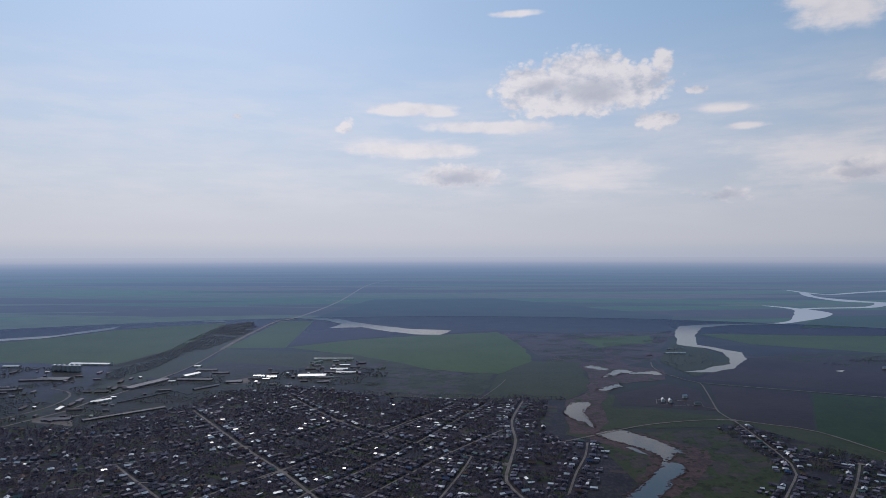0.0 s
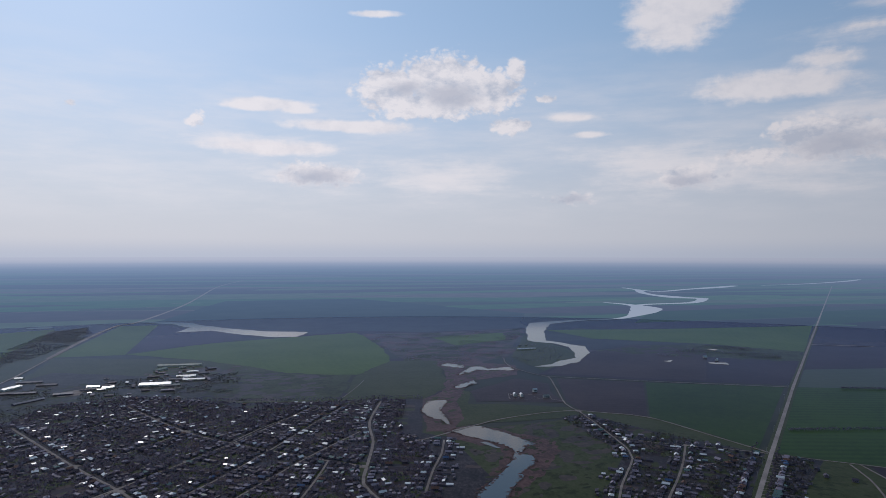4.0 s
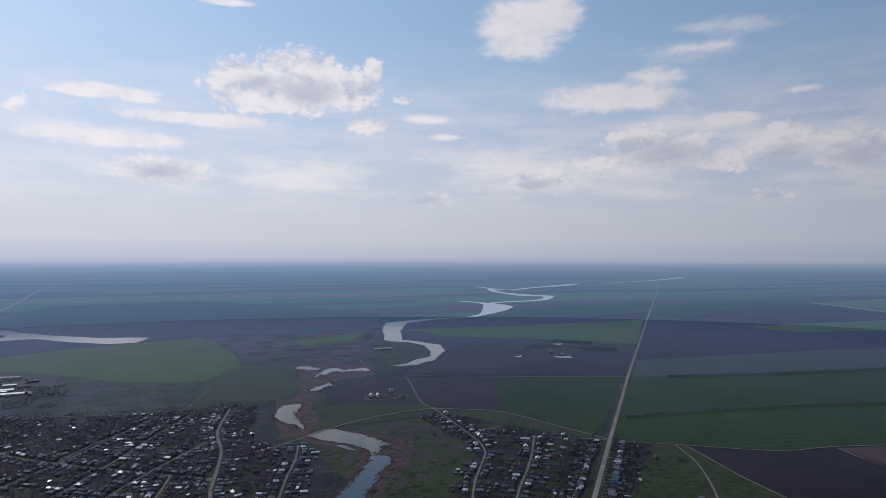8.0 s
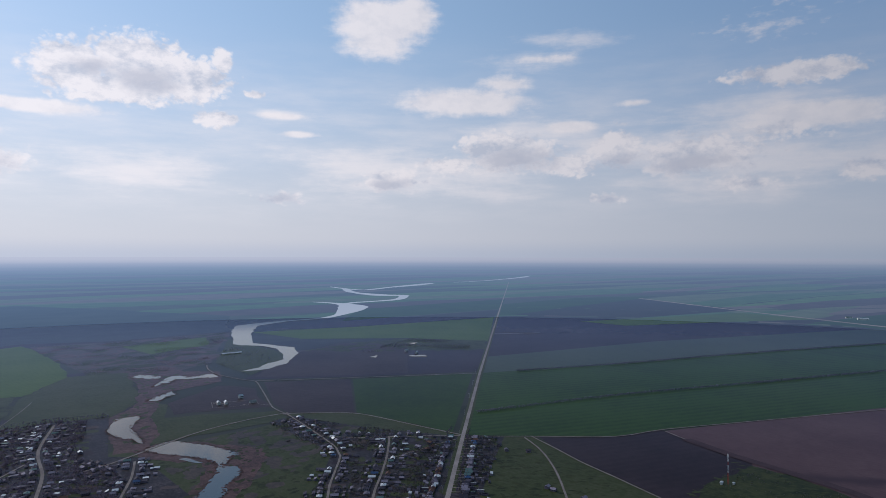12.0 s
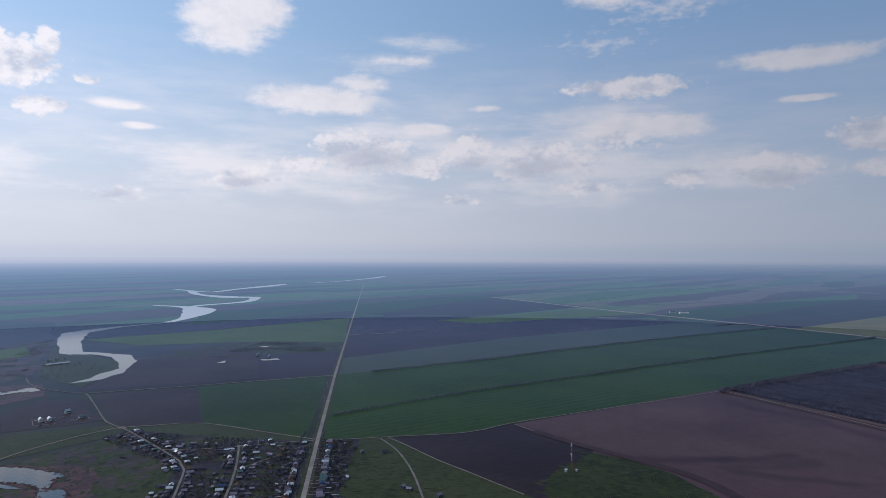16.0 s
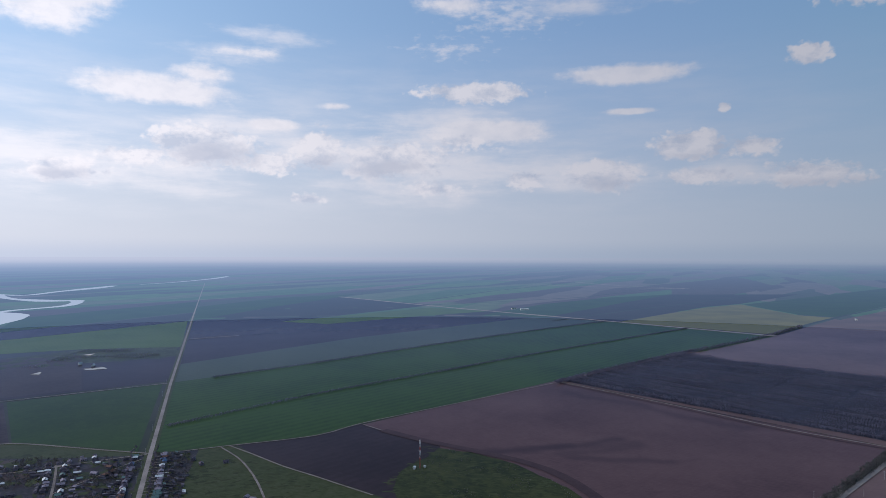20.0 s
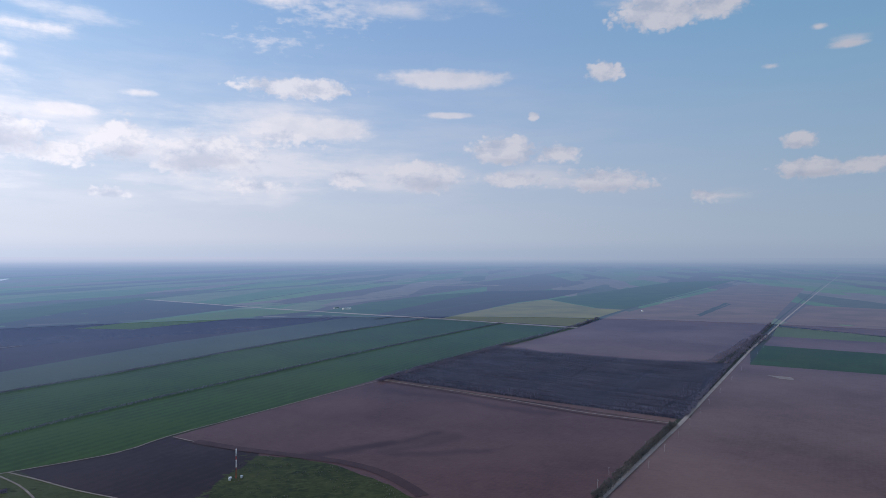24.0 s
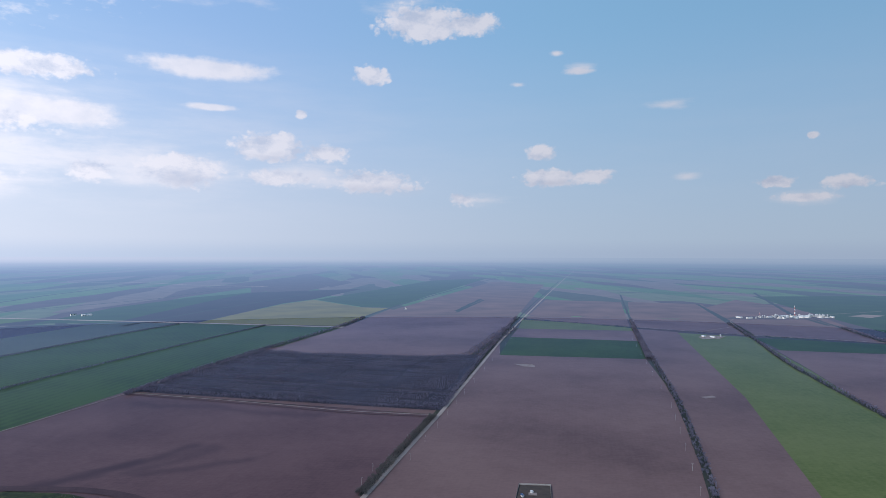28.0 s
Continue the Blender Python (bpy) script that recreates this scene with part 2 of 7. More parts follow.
# the hazy air is brighter on the sun's side
flat = wvec("NORMALIZE", wvec("MULTIPLY", way, (1.0, 1.0, 0.0)))
dot = wn("ShaderNodeVectorMath", op="DOT_PRODUCT")
WL.new(flat, dot.inputs[0])
dot.inputs[1].default_value = (math.sin(radians(SUN_AZ)), math.cos(radians(SUN_AZ)), 0)
glow = wmath("POWER", 2.0, wmath("MULTIPLY", wmath("SUBTRACT", dot.outputs["Value"], 0.5), GLOW))
bright = wn("ShaderNodeVectorMath", op="SCALE")
WL.new(c, bright.inputs[0])
WL.new(glow, bright.inputs["Scale"])
c = bright.outputs[0]
back = wn("ShaderNodeBackground")
WL.new(c, back.inputs[0])
back.inputs[1].default_value = 0.1
WL.new(back.outputs[0], wn("ShaderNodeOutputWorld").inputs[0])

# ---- materials ----
MATS = {}
MID = {}


def haze_gloss(m, weight):
    """A faint bluish gloss that grows at grazing angles, imitating haze over the land."""
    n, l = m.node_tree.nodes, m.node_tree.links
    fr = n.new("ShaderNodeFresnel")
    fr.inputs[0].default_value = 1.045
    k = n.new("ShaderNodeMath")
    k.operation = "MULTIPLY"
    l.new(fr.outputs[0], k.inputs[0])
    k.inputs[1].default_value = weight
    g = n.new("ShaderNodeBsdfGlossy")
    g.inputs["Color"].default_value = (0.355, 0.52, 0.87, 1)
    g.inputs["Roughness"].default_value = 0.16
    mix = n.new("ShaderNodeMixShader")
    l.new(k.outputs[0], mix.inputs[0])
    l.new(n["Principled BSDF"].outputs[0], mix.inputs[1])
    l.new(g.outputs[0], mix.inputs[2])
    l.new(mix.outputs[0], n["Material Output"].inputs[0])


def mat(name, colours, rough=0.9, metal=0.0, gloss=0.0, fine=0.3, coarse=0.02, rows=0.0, row_turn=0.0, row_depth=0.12, bump=0.0, spec=0.12, spread=0.5, object_random=0.0, plan=False, thin=0.0, speck=0.0):
    """A procedural surface: two or three base colours mixed by a fine and a coarse noise (cycles per metre), with rows, relief and gloss."""
    m = bpy.data.materials.new(name)
    m.use_nodes = True
    n, l = m.node_tree.nodes, m.node_tree.links
    b = n["Principled BSDF"]
    tc = n.new("ShaderNodeTexCoord")
    src = tc.outputs["Object"]
    if plan:
        uv = n.new("ShaderNodeUVMap")
        uv.uv_map = "plan"
        big = n.new("ShaderNodeVectorMath")
        big.operation = "SCALE"
        big.inputs["Scale"].default_value = 1000.0
        l.new(uv.outputs[0], big.inputs[0])
        src = big.outputs[0]

    def noise_at(scale, detail):
        q = n.new("ShaderNodeTexNoise")
        q.inputs["Scale"].default_value, q.inputs["Detail"].default_value = scale, detail
        q.inputs["Roughness"].default_value = 0.5 if detail < 5 else 0.75
        l.new(src, q.inputs["Vector"])
        return q.outputs["Fac"]

    f1, f2 = noise_at(coarse, 4.0), noise_at(fine, 6.0)
    mixed = n.new("ShaderNodeMath")
    mixed.operation = "MULTIPLY_ADD"
    l.new(f2, mixed.inputs[0])
    mixed.inputs[1].default_value = spread
    half = n.new("ShaderNodeMath")
    half.operation = "MULTIPLY"
    l.new(f1, half.inputs[0])
    half.inputs[1].default_value = 1.0 - spread
    l.new(half.outputs[0], mixed.inputs[2])
    fac = mixed.outputs[0]
    if plan:
        # tufts and clods, a metre or two across, a little drawn out along the rows
        drawn = n.new("ShaderNodeMapping")
        drawn.inputs["Rotation"].default_value = (0, 0, radians(row_turn))
        drawn.inputs["Scale"].default_value = (1.0, 0.45, 1.0)
        l.new(src, drawn.inputs[0])
        clod = n.new("ShaderNodeTexNoise")
        clod.inputs["Scale"].default_value, clod.inputs["Detail"].default_value, clod.inputs["Roughness"].default_value = 0.22, 3.0, 0.7
        l.new(drawn.outputs[0], clod.inputs["Vector"])
        add = n.new("ShaderNodeMath")
        add.operation = "MULTIPLY_ADD"
        l.new(clod.outputs["Fac"], add.inputs[0])
        add.inputs[1].default_value = speck or 0.3
        l.new(fac, add.inputs[2])
        less = n.new("ShaderNodeMath")
        less.operation = "SUBTRACT"
        l.new(add.outputs[0], less.inputs[0])
        less.inputs[1].default_value = (speck or 0.3) * 0.5
        fac = less.outputs[0]
    MID[name] = colours[1] if len(colours) > 2 else tuple((p + q) / 2 for p, q in zip(*colours))
    if rows:
        turned = n.new("ShaderNodeMapping")
        turned.inputs["Rotation"].default_value = (0, 0, radians(row_turn))
        l.new(src, turned.inputs[0])
        w = n.new("ShaderNodeTexWave")
        w.bands_direction = "X"
        w.inputs["Scale"].default_value = rows
        w.inputs["Distortion"].default_value = 0.9
        w.inputs["Detail"].default_value = 2.0
        w.inputs["Detail Scale"].default_value = 0.3
        l.new(turned.outputs[0], w.inputs["Vector"])
        add = n.new("ShaderNodeMath")
        add.operation = "MULTIPLY_ADD"
        l.new(w.outputs["Fac"], add.inputs[0])
        add.inputs[1].default_value = row_depth
        l.new(fac, add.inputs[2])
        fac = add.outputs[0]
    if object_random:
        for node, out in (("ShaderNodeObjectInfo", "Random"), ("ShaderNodeNewGeometry", "Random Per Island")):
            info = n.new(node)
            add = n.new("ShaderNodeMath")
            add.operation = "MULTIPLY_ADD"
            l.new(info.outputs[out], add.inputs[0])
            add.inputs[1].default_value = object_random
            l.new(fac, add.inputs[2])
            fac = add.outputs[0]
        less = n.new("ShaderNodeMath")
        less.operation = "SUBTRACT"
        l.new(fac, less.inputs[0])
        less.inputs[1].default_value = object_random
        fac = less.outputs[0]
    ramp = n.new("ShaderNodeValToRGB")
    e = ramp.color_ramp.elements
    stops = [0.38, 0.62] if len(colours) == 2 else [0.36 + 0.28 * i / (len(colours) - 1) for i in range(len(colours))]
    while len(e) < len(colours):
        e.new(0.5)
    for i, col in enumerate(colours):
        e[i].position, e[i].color = stops[i], (*col, 1)
    l.new(fac, ramp.inputs[0])
    l.new(ramp.outputs[0], b.inputs["Base Color"])
    b.inputs["Roughness"].default_value, b.inputs["Metallic"].default_value = rough, metal
    b.inputs["Specular IOR Level"].default_value = spec
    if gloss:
        haze_gloss(m, gloss)
    if thin:
        # light passes through the loose twigs
        through_it = n.new("ShaderNodeBsdfTranslucent")
        l.new(ramp.outputs[0], through_it.inputs[0])
        both = n.new("ShaderNodeMixShader")
        both.inputs[0].default_value = thin
        l.new(b.outputs[0], both.inputs[1])
        l.new(through_it.outputs[0], both.inputs[2])
        l.new(both.outputs[0], n["Material Output"].inputs[0])
    if bump:
        bn = n.new("ShaderNodeBump")
        bn.inputs["Strength"].default_value, bn.inputs["Distance"].default_value = bump, 0.3
        l.new(f2, bn.inputs["Height"])
        l.new(bn.outputs[0], b.inputs["Normal"])
    MATS[name] = m
    return m


# weights of the bluish gloss that imitates haze on soil and crops
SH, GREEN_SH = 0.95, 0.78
mat("wheat", [(0.0105, 0.0280, 0.0040), (0.0165, 0.0400, 0.0054), (0.0240, 0.0540, 0.0080)], gloss=GREEN_SH, fine=0.05, coarse=0.006, rows=0.016, row_turn=104.7, plan=True, row_depth=0.16, speck=0.35)
mat("wheat_even", [(0.0115, 0.0290, 0.0045), (0.0175, 0.0390, 0.0060), (0.0240, 0.0500, 0.0085)], gloss=GREEN_SH, fine=0.05, coarse=0.006, plan=True, speck=0.35)
mat("wheat_bright", [(0.0340, 0.0660, 0.0070), (0.0480, 0.0860, 0.0100), (0.0600, 0.0980, 0.0140)], gloss=GREEN_SH, fine=0.05, coarse=0.006, rows=0.02, row_turn=59.9, plan=True, row_depth=0.1)
mat("rape", [(0.0920, 0.0920, 0.0220), (0.1130, 0.1070, 0.0280), (0.0840, 0.0890, 0.0240)], gloss=GREEN_SH, fine=0.05, coarse=0.006, plan=True)
mat("grey_green", [(0.0340, 0.0480, 0.0300), (0.0440, 0.0580, 0.0360)], gloss=SH, fine=0.05, coarse=0.005, plan=True, rows=0.016, row_turn=104.7, row_depth=0.1)
mat("pasture", [(0.0225, 0.0310, 0.0090), (0.0360, 0.0455, 0.0140), (0.0480, 0.0510, 0.0230)], gloss=GREEN_SH, fine=0.08, coarse=0.012, spread=0.6, plan=True, speck=0.55)
mat("meadow", [(0.0330, 0.0620, 0.0060), (0.0450, 0.0780, 0.0085), (0.0540, 0.0880, 0.0110)], gloss=0.7, fine=0.05, coarse=0.006, rows=0.02, row_turn=59.9, plan=True, row_depth=0.05)
mat("plough_mid", [(0.0215, 0.0150, 0.0165), (0.0330, 0.0230, 0.0245), (0.0450, 0.0320, 0.0330)], gloss=GREEN_SH, fine=0.04, coarse=0.005, spread=0.35, rows=0.02, row_turn=104.7, row_depth=0.05, plan=True, speck=0.45)
mat("scrub", [(0.0100, 0.0155, 0.0045), (0.0230, 0.0300, 0.0080), (0.0400, 0.0455, 0.0130)], gloss=GREEN_SH, fine=0.06, coarse=0.015, spread=0.7, plan=True, speck=0.5)
mat("marsh", [(0.0312, 0.0264, 0.0228), (0.0504, 0.0396, 0.0324), (0.0768, 0.0552, 0.0444)], gloss=SH, fine=0.06, coarse=0.012, spread=0.6, plan=True)
mat("reed", [(0.0380, 0.0250, 0.0200), (0.0740, 0.0400, 0.0360), (0.1080, 0.0600, 0.0540)], gloss=SH, fine=0.10, coarse=0.03, spread=0.6, plan=True, speck=0.5)
mat("plough", [(0.0520, 0.0290, 0.0330), (0.0720, 0.0410, 0.0450), (0.0890, 0.0525, 0.0560)], gloss=GREEN_SH, fine=0.03, coarse=0.0035, spread=0.3, rows=0.05, row_turn=109.2, row_depth=0.02, plan=True)
mat("plough_light", [(0.0740, 0.0450, 0.0450), (0.1010, 0.0630, 0.0620), (0.1240, 0.0800, 0.0770)], gloss=SH, fine=0.03, coarse=0.0035, spread=0.3, rows=0.05, row_turn=109.2, row_depth=0.015, plan=True)
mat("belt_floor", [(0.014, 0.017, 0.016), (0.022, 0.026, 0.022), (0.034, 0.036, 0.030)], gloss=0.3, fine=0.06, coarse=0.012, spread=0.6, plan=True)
mat("wheat_fresh", [(0.0540, 0.0760, 0.0180), (0.0720, 0.0930, 0.0260), (0.0860, 0.1050, 0.0340)], gloss=SH, fine=0.05, coarse=0.006, rows=0.03, row_turn=109.2, row_depth=0.03, plan=True, speck=0.4)
mat("works_soil", [(0.0165, 0.0185, 0.0150), (0.0300, 0.0305, 0.0250), (0.0500, 0.0460, 0.0420)], gloss=0.75, fine=0.06, coarse=0.02, spread=0.6, plan=True, speck=0.6)
mat("plough_damp", [(0.046, 0.027, 0.030), (0.066, 0.040, 0.042), (0.084, 0.053, 0.054)], gloss=SH, fine=0.03, coarse=0.0035, spread=0.3, plan=True)
mat("plough_dark", [(0.0145, 0.0089, 0.0114), (0.0209, 0.0131, 0.0155), (0.0285, 0.0184, 0.0213)], gloss=SH, fine=0.04, coarse=0.005, spread=0.35, rows=0.02, row_turn=104.7, row_depth=0.06, plan=True)
mat("village_soil", [(0.0105, 0.0095, 0.0110), (0.0240, 0.0205, 0.0230), (0.0520, 0.0410, 0.0450)], gloss=1.0, fine=0.22, coarse=0.03, spread=0.6, plan=True, speck=0.6)
mat("garden", [(0.0450, 0.0330, 0.0350), (0.0720, 0.0530, 0.0540)], gloss=0.3, fine=0.2, coarse=0.03, plan=True)
mat("dark_woodland", [(0.0195, 0.0273, 0.0299), (0.0286, 0.0377, 0.0390), (0.0390, 0.0468, 0.0468)], gloss=0.9, fine=0.06, coarse=0.012, spread=0.6, plan=True)
mat("wood_floor", [(0.0200, 0.0180, 0.0270), (0.0360, 0.0320, 0.0450)], gloss=0.7, fine=0.06, coarse=0.012, plan=True)
mat("track", [(0.1200, 0.1000, 0.0930), (0.1720, 0.1460, 0.1360), (0.2350, 0.2030, 0.1900)], gloss=0.25, fine=0.3, coarse=0.05, plan=True)
mat("asphalt", [(0.1650, 0.1420, 0.1360), (0.2180, 0.1900, 0.1830), (0.2750, 0.2420, 0.2330)], gloss=0.3, fine=0.4, coarse=0.03, plan=True)
mat("dark_earth", [(0.0360, 0.0210, 0.0250), (0.0520, 0.0310, 0.0350)], gloss=0.6, fine=0.3, coarse=0.05, plan=True)
mat("concrete", [(0.2400, 0.2300, 0.2200), (0.3600, 0.3500, 0.3300)], fine=1.0, coarse=0.1)
mat("grey_roof", [(0.1050, 0.1000, 0.1250), (0.1700, 0.1620, 0.1950), (0.2500, 0.2400, 0.2750)], rough=0.6, fine=0.3, coarse=0.05, object_random=0.2)
mat("white_wall", [(0.55, 0.54, 0.50), (0.74, 0.73, 0.69)], fine=0.8, coarse=0.1)
mat("brick", [(0.22, 0.11, 0.08), (0.30, 0.17, 0.12)], fine=1.2, coarse=0.1, object_random=0.2)
mat("house_wall", [(0.1300, 0.1080, 0.1350), (0.2200, 0.1850, 0.2200), (0.3800, 0.3300, 0.3700)], fine=0.8, coarse=0.1, object_random=0.35, spread=0.4)
mat("slate_roof", [(0.0400, 0.0350, 0.0520), (0.0800, 0.0700, 0.0980), (0.2200, 0.1950, 0.2450)], rough=0.65, fine=0.8, coarse=0.15, object_random=0.45, bump=0.2)
# the bluish tint of these twigs stands in for haze over the wood
mat("wood_twigs", [(0.1000, 0.0950, 0.1380), (0.1580, 0.1500, 0.2050), (0.2400, 0.2270, 0.2900)], fine=0.12, coarse=0.012, thin=0.5, spread=0.7)
mat("tin_roof", [(0.46, 0.47, 0.48), (0.60, 0.61, 0.62)], rough=0.42, metal=0.35, fine=0.8, coarse=0.1, object_random=0.1)
mat("red_roof", [(0.0850, 0.0450, 0.0380), (0.1300, 0.0700, 0.0550)], rough=0.7, fine=0.8, coarse=0.1)
mat("blue_roof", [(0.0220, 0.0550, 0.1300), (0.0400, 0.0850, 0.1800)], rough=0.45, fine=0.8, coarse=0.1)
mat("teal_roof", [(0.0750, 0.1300, 0.1300), (0.1200, 0.1800, 0.1750)], rough=0.5, fine=0.8, coarse=0.1)
# bare, grey and belt twigs: bluish haze painted into the colour
mat("bare_twigs", [(0.1050, 0.0900, 0.1250), (0.1600, 0.1380, 0.1880), (0.2200, 0.1930, 0.2500)], fine=0.25, coarse=0.02, thin=0.5)
mat("budding_twigs", [(0.0820, 0.0780, 0.0800), (0.1200, 0.1150, 0.1130), (0.1600, 0.1520, 0.1430)], fine=0.25, coarse=0.02, thin=0.5)
mat("grey_twigs", [(0.1265, 0.1127, 0.1610), (0.1817, 0.1633, 0.2242), (0.2472, 0.2242, 0.2875)], fine=0.12, coarse=0.012, thin=0.5)
mat("belt_twigs", [(0.1500, 0.1600, 0.2100), (0.2100, 0.2220, 0.2800), (0.2700, 0.2820, 0.3400)], fine=0.25, coarse=0.02, thin=0.5)
mat("bark", [(0.05, 0.042, 0.038), (0.09, 0.075, 0.065)], fine=1.5, coarse=0.2)
mat("steel", [(0.42, 0.43, 0.44), (0.52, 0.53, 0.54)], rough=0.45, metal=0.6, fine=1.0, coarse=0.1)
mat("red_paint", [(0.42, 0.05, 0.04), (0.52, 0.08, 0.06)], rough=0.5, fine=1.0, coarse=0.1)
mat("white_paint", [(0.72, 0.72, 0.71), (0.82, 0.82, 0.81)], rough=0.5, fine=1.0, coarse=0.1)
mat("dark_metal", [(0.05, 0.05, 0.055), (0.09, 0.09, 0.095)], rough=0.5, fine=1.0, coarse=0.1)
mat("window_glass", [(0.03, 0.035, 0.04), (0.05, 0.055, 0.06)], rough=0.12, fine=0.5, coarse=0.1, spec=0.6)



def damp_stain(name, a, b2, half, depth=0.55):
    """A soft dark damp hollow along a line of the plan, in the soil of a field."""
    m = MATS[name]
    n, l = m.node_tree.nodes, m.node_tree.links
    base = n["Principled BSDF"].inputs["Base Color"]
    src = base.links[0].from_socket
    uv = n.new("ShaderNodeUVMap")
    uv.uv_map = "plan"

    def vec(op, p, q=None):
        k = n.new("ShaderNodeVectorMath")
        k.operation = op
        for i, v in enumerate((p, q)):
            if isinstance(v, tuple):
                k.inputs[i].default_value = v
            elif v is not None:
                l.new(v, k.inputs[i])
        return k

    wob = n.new("ShaderNodeTexNoise")
    wob.inputs["Scale"].default_value, wob.inputs["Detail"].default_value = 9.0, 5.0
    l.new(uv.outputs[0], wob.inputs["Vector"])
    shift = vec("MULTIPLY", vec("SUBTRACT", wob.outputs["Color"], (0.5, 0.5, 0.5)).outputs[0], (half / 350, half / 350, 0.0)).outputs[0]
    p = vec("ADD", uv.outputs[0], shift).outputs[0]
    ax, ay, dx, dy = a[0] / 1000, a[1] / 1000, (b2[0] - a[0]) / 1000, (b2[1] - a[1]) / 1000
    s = dx * dx + dy * dy
    rel = vec("SUBTRACT", p, (ax, ay, 0.0)).outputs[0]
    along = n.new("ShaderNodeMath")
    along.operation, along.use_clamp = "MULTIPLY", True
    l.new(vec("DOT_PRODUCT", rel, (dx / s, dy / s, 0.0)).outputs["Value"], along.inputs[0])
    along.inputs[1].default_value = 1.0
    on = n.new("ShaderNodeVectorMath")
    on.operation = "SCALE"
    on.inputs[0].default_value = (dx, dy, 0.0)
    l.new(along.outputs[0], on.inputs["Scale"])
    off = vec("LENGTH", vec("SUBTRACT", rel, on.outputs[0]).outputs[0]).outputs["Value"]
    near = n.new("ShaderNodeMapRange")
    near.interpolation_type = "SMOOTHSTEP"
    l.new(off, near.inputs[0])
    near.inputs[1].default_value, near.inputs[2].default_value = half / 1000, 0.0
    near.inputs[3].default_value, near.inputs[4].default_value = 0.0, depth
    mix = n.new("ShaderNodeMix")
    mix.data_type = "RGBA"
    l.new(near.outputs[0], mix.inputs[0])
    l.new(src, mix.inputs[6])
    mix.inputs[7].default_value = (0.030, 0.018, 0.024, 1)
    l.new(mix.outputs[2], base)


for line, half, depth in (([(881, 403), (965, 326)], 26, 0.75), ([(955, 323), (1031, 258)], 24, 0.6), ([(906, 294), (967, 172)], 22, 0.5), ([(1330, 432), (1197, 93)], 30, 0.45), ([(923, 309), (1022, 225)], 26, 0.4)):
    damp_stain("plough", line[0], line[1], half, depth)

# water: still, lightly rippled
m = bpy.data.materials.new("water")
m.use_nodes = True
b = m.node_tree.nodes["Principled BSDF"]
b.inputs["Base Color"].default_value = (0.03, 0.045, 0.055, 1)
b.inputs["Roughness"].default_value = 0.06
b.inputs["IOR"].default_value = 1.33
rip = m.node_tree.nodes.new("ShaderNodeTexNoise")
rip.inputs["Scale"].default_value, rip.inputs["Detail"].default_value = 0.35, 5.0
tco = m.node_tree.nodes.new("ShaderNodeTexCoord")
bmp = m.node_tree.nodes.new("ShaderNodeBump")
bmp.inputs["Strength"].default_value, bmp.inputs["Distance"].default_value = 0.12, 0.3
m.node_tree.links.new(tco.outputs["Object"], rip.inputs["Vector"])
m.node_tree.links.new(rip.outputs["Fac"], bmp.inputs["Height"])
m.node_tree.links.new(bmp.outputs[0], b.inputs["Normal"])
MATS["water"] = m

# the wide plain: a mosaic of long fields, each with its own crop
m = bpy.data.materials.new("plain")
m.use_nodes = True
n, l = m.node_tree.nodes, m.node_tree.links
b = n["Principled BSDF"]
uv = n.new("ShaderNodeUVMap")
uv.uv_map = "plan"
mp = n.new("ShaderNodeMapping")
mp.inputs["Rotation"].default_value = (0, 0, radians(-42.5))
mp.inputs["Scale"].default_value = (0.5, 3.0, 1.0)
l.new(uv.outputs[0], mp.inputs[0])
vor = n.new("ShaderNodeTexVoronoi")
vor.distance = "CHEBYCHEV"
vor.inputs["Scale"].default_value, vor.inputs["Randomness"].default_value = 1.0, 0.75
l.new(mp.outputs[0], vor.inputs["Vector"])
sep = n.new("ShaderNodeSeparateColor")
l.new(vor.outputs["Color"], sep.inputs[0])
crop = n.new("ShaderNodeValToRGB")
crop.color_ramp.interpolation = "CONSTANT"
e = crop.color_ramp.elements
for i, (at, col) in enumerate(((0.0, (0.030, 0.022, 0.027)), (0.22, (0.024, 0.055, 0.025)), (0.42, (0.045, 0.062, 0.040)), (0.60, (0.058, 0.050, 0.052)), (0.76, (0.022, 0.027, 0.022)), (0.9, (0.034, 0.070, 0.028)))):
    if i > 1:
        e.new(at)
    e[i].position, e[i].color = at, (*col, 1)
l.new(sep.outputs[0], crop.inputs[0])
nz = n.new("ShaderNodeTexNoise")
nz.inputs["Scale"].default_value, nz.inputs["Detail"].default_value = 9.0, 6.0
l.new(uv.outputs[0], nz.inputs["Vector"])
vary = n.new("ShaderNodeMix")
vary.data_type, vary.blend_type = "RGBA", "OVERLAY"
vary.inputs[0].default_value = 0.5
l.new(crop.outputs[0], vary.inputs[6])
l.new(nz.outputs["Fac"], vary.inputs[7])
l.new(vary.outputs[2], b.inputs["Base Color"])
b.inputs["Roughness"].default_value, b.inputs["Specular IOR Level"].default_value = 0.95, 0.12
haze_gloss(m, SH)
MATS["plain"] = m
PLAIN = m


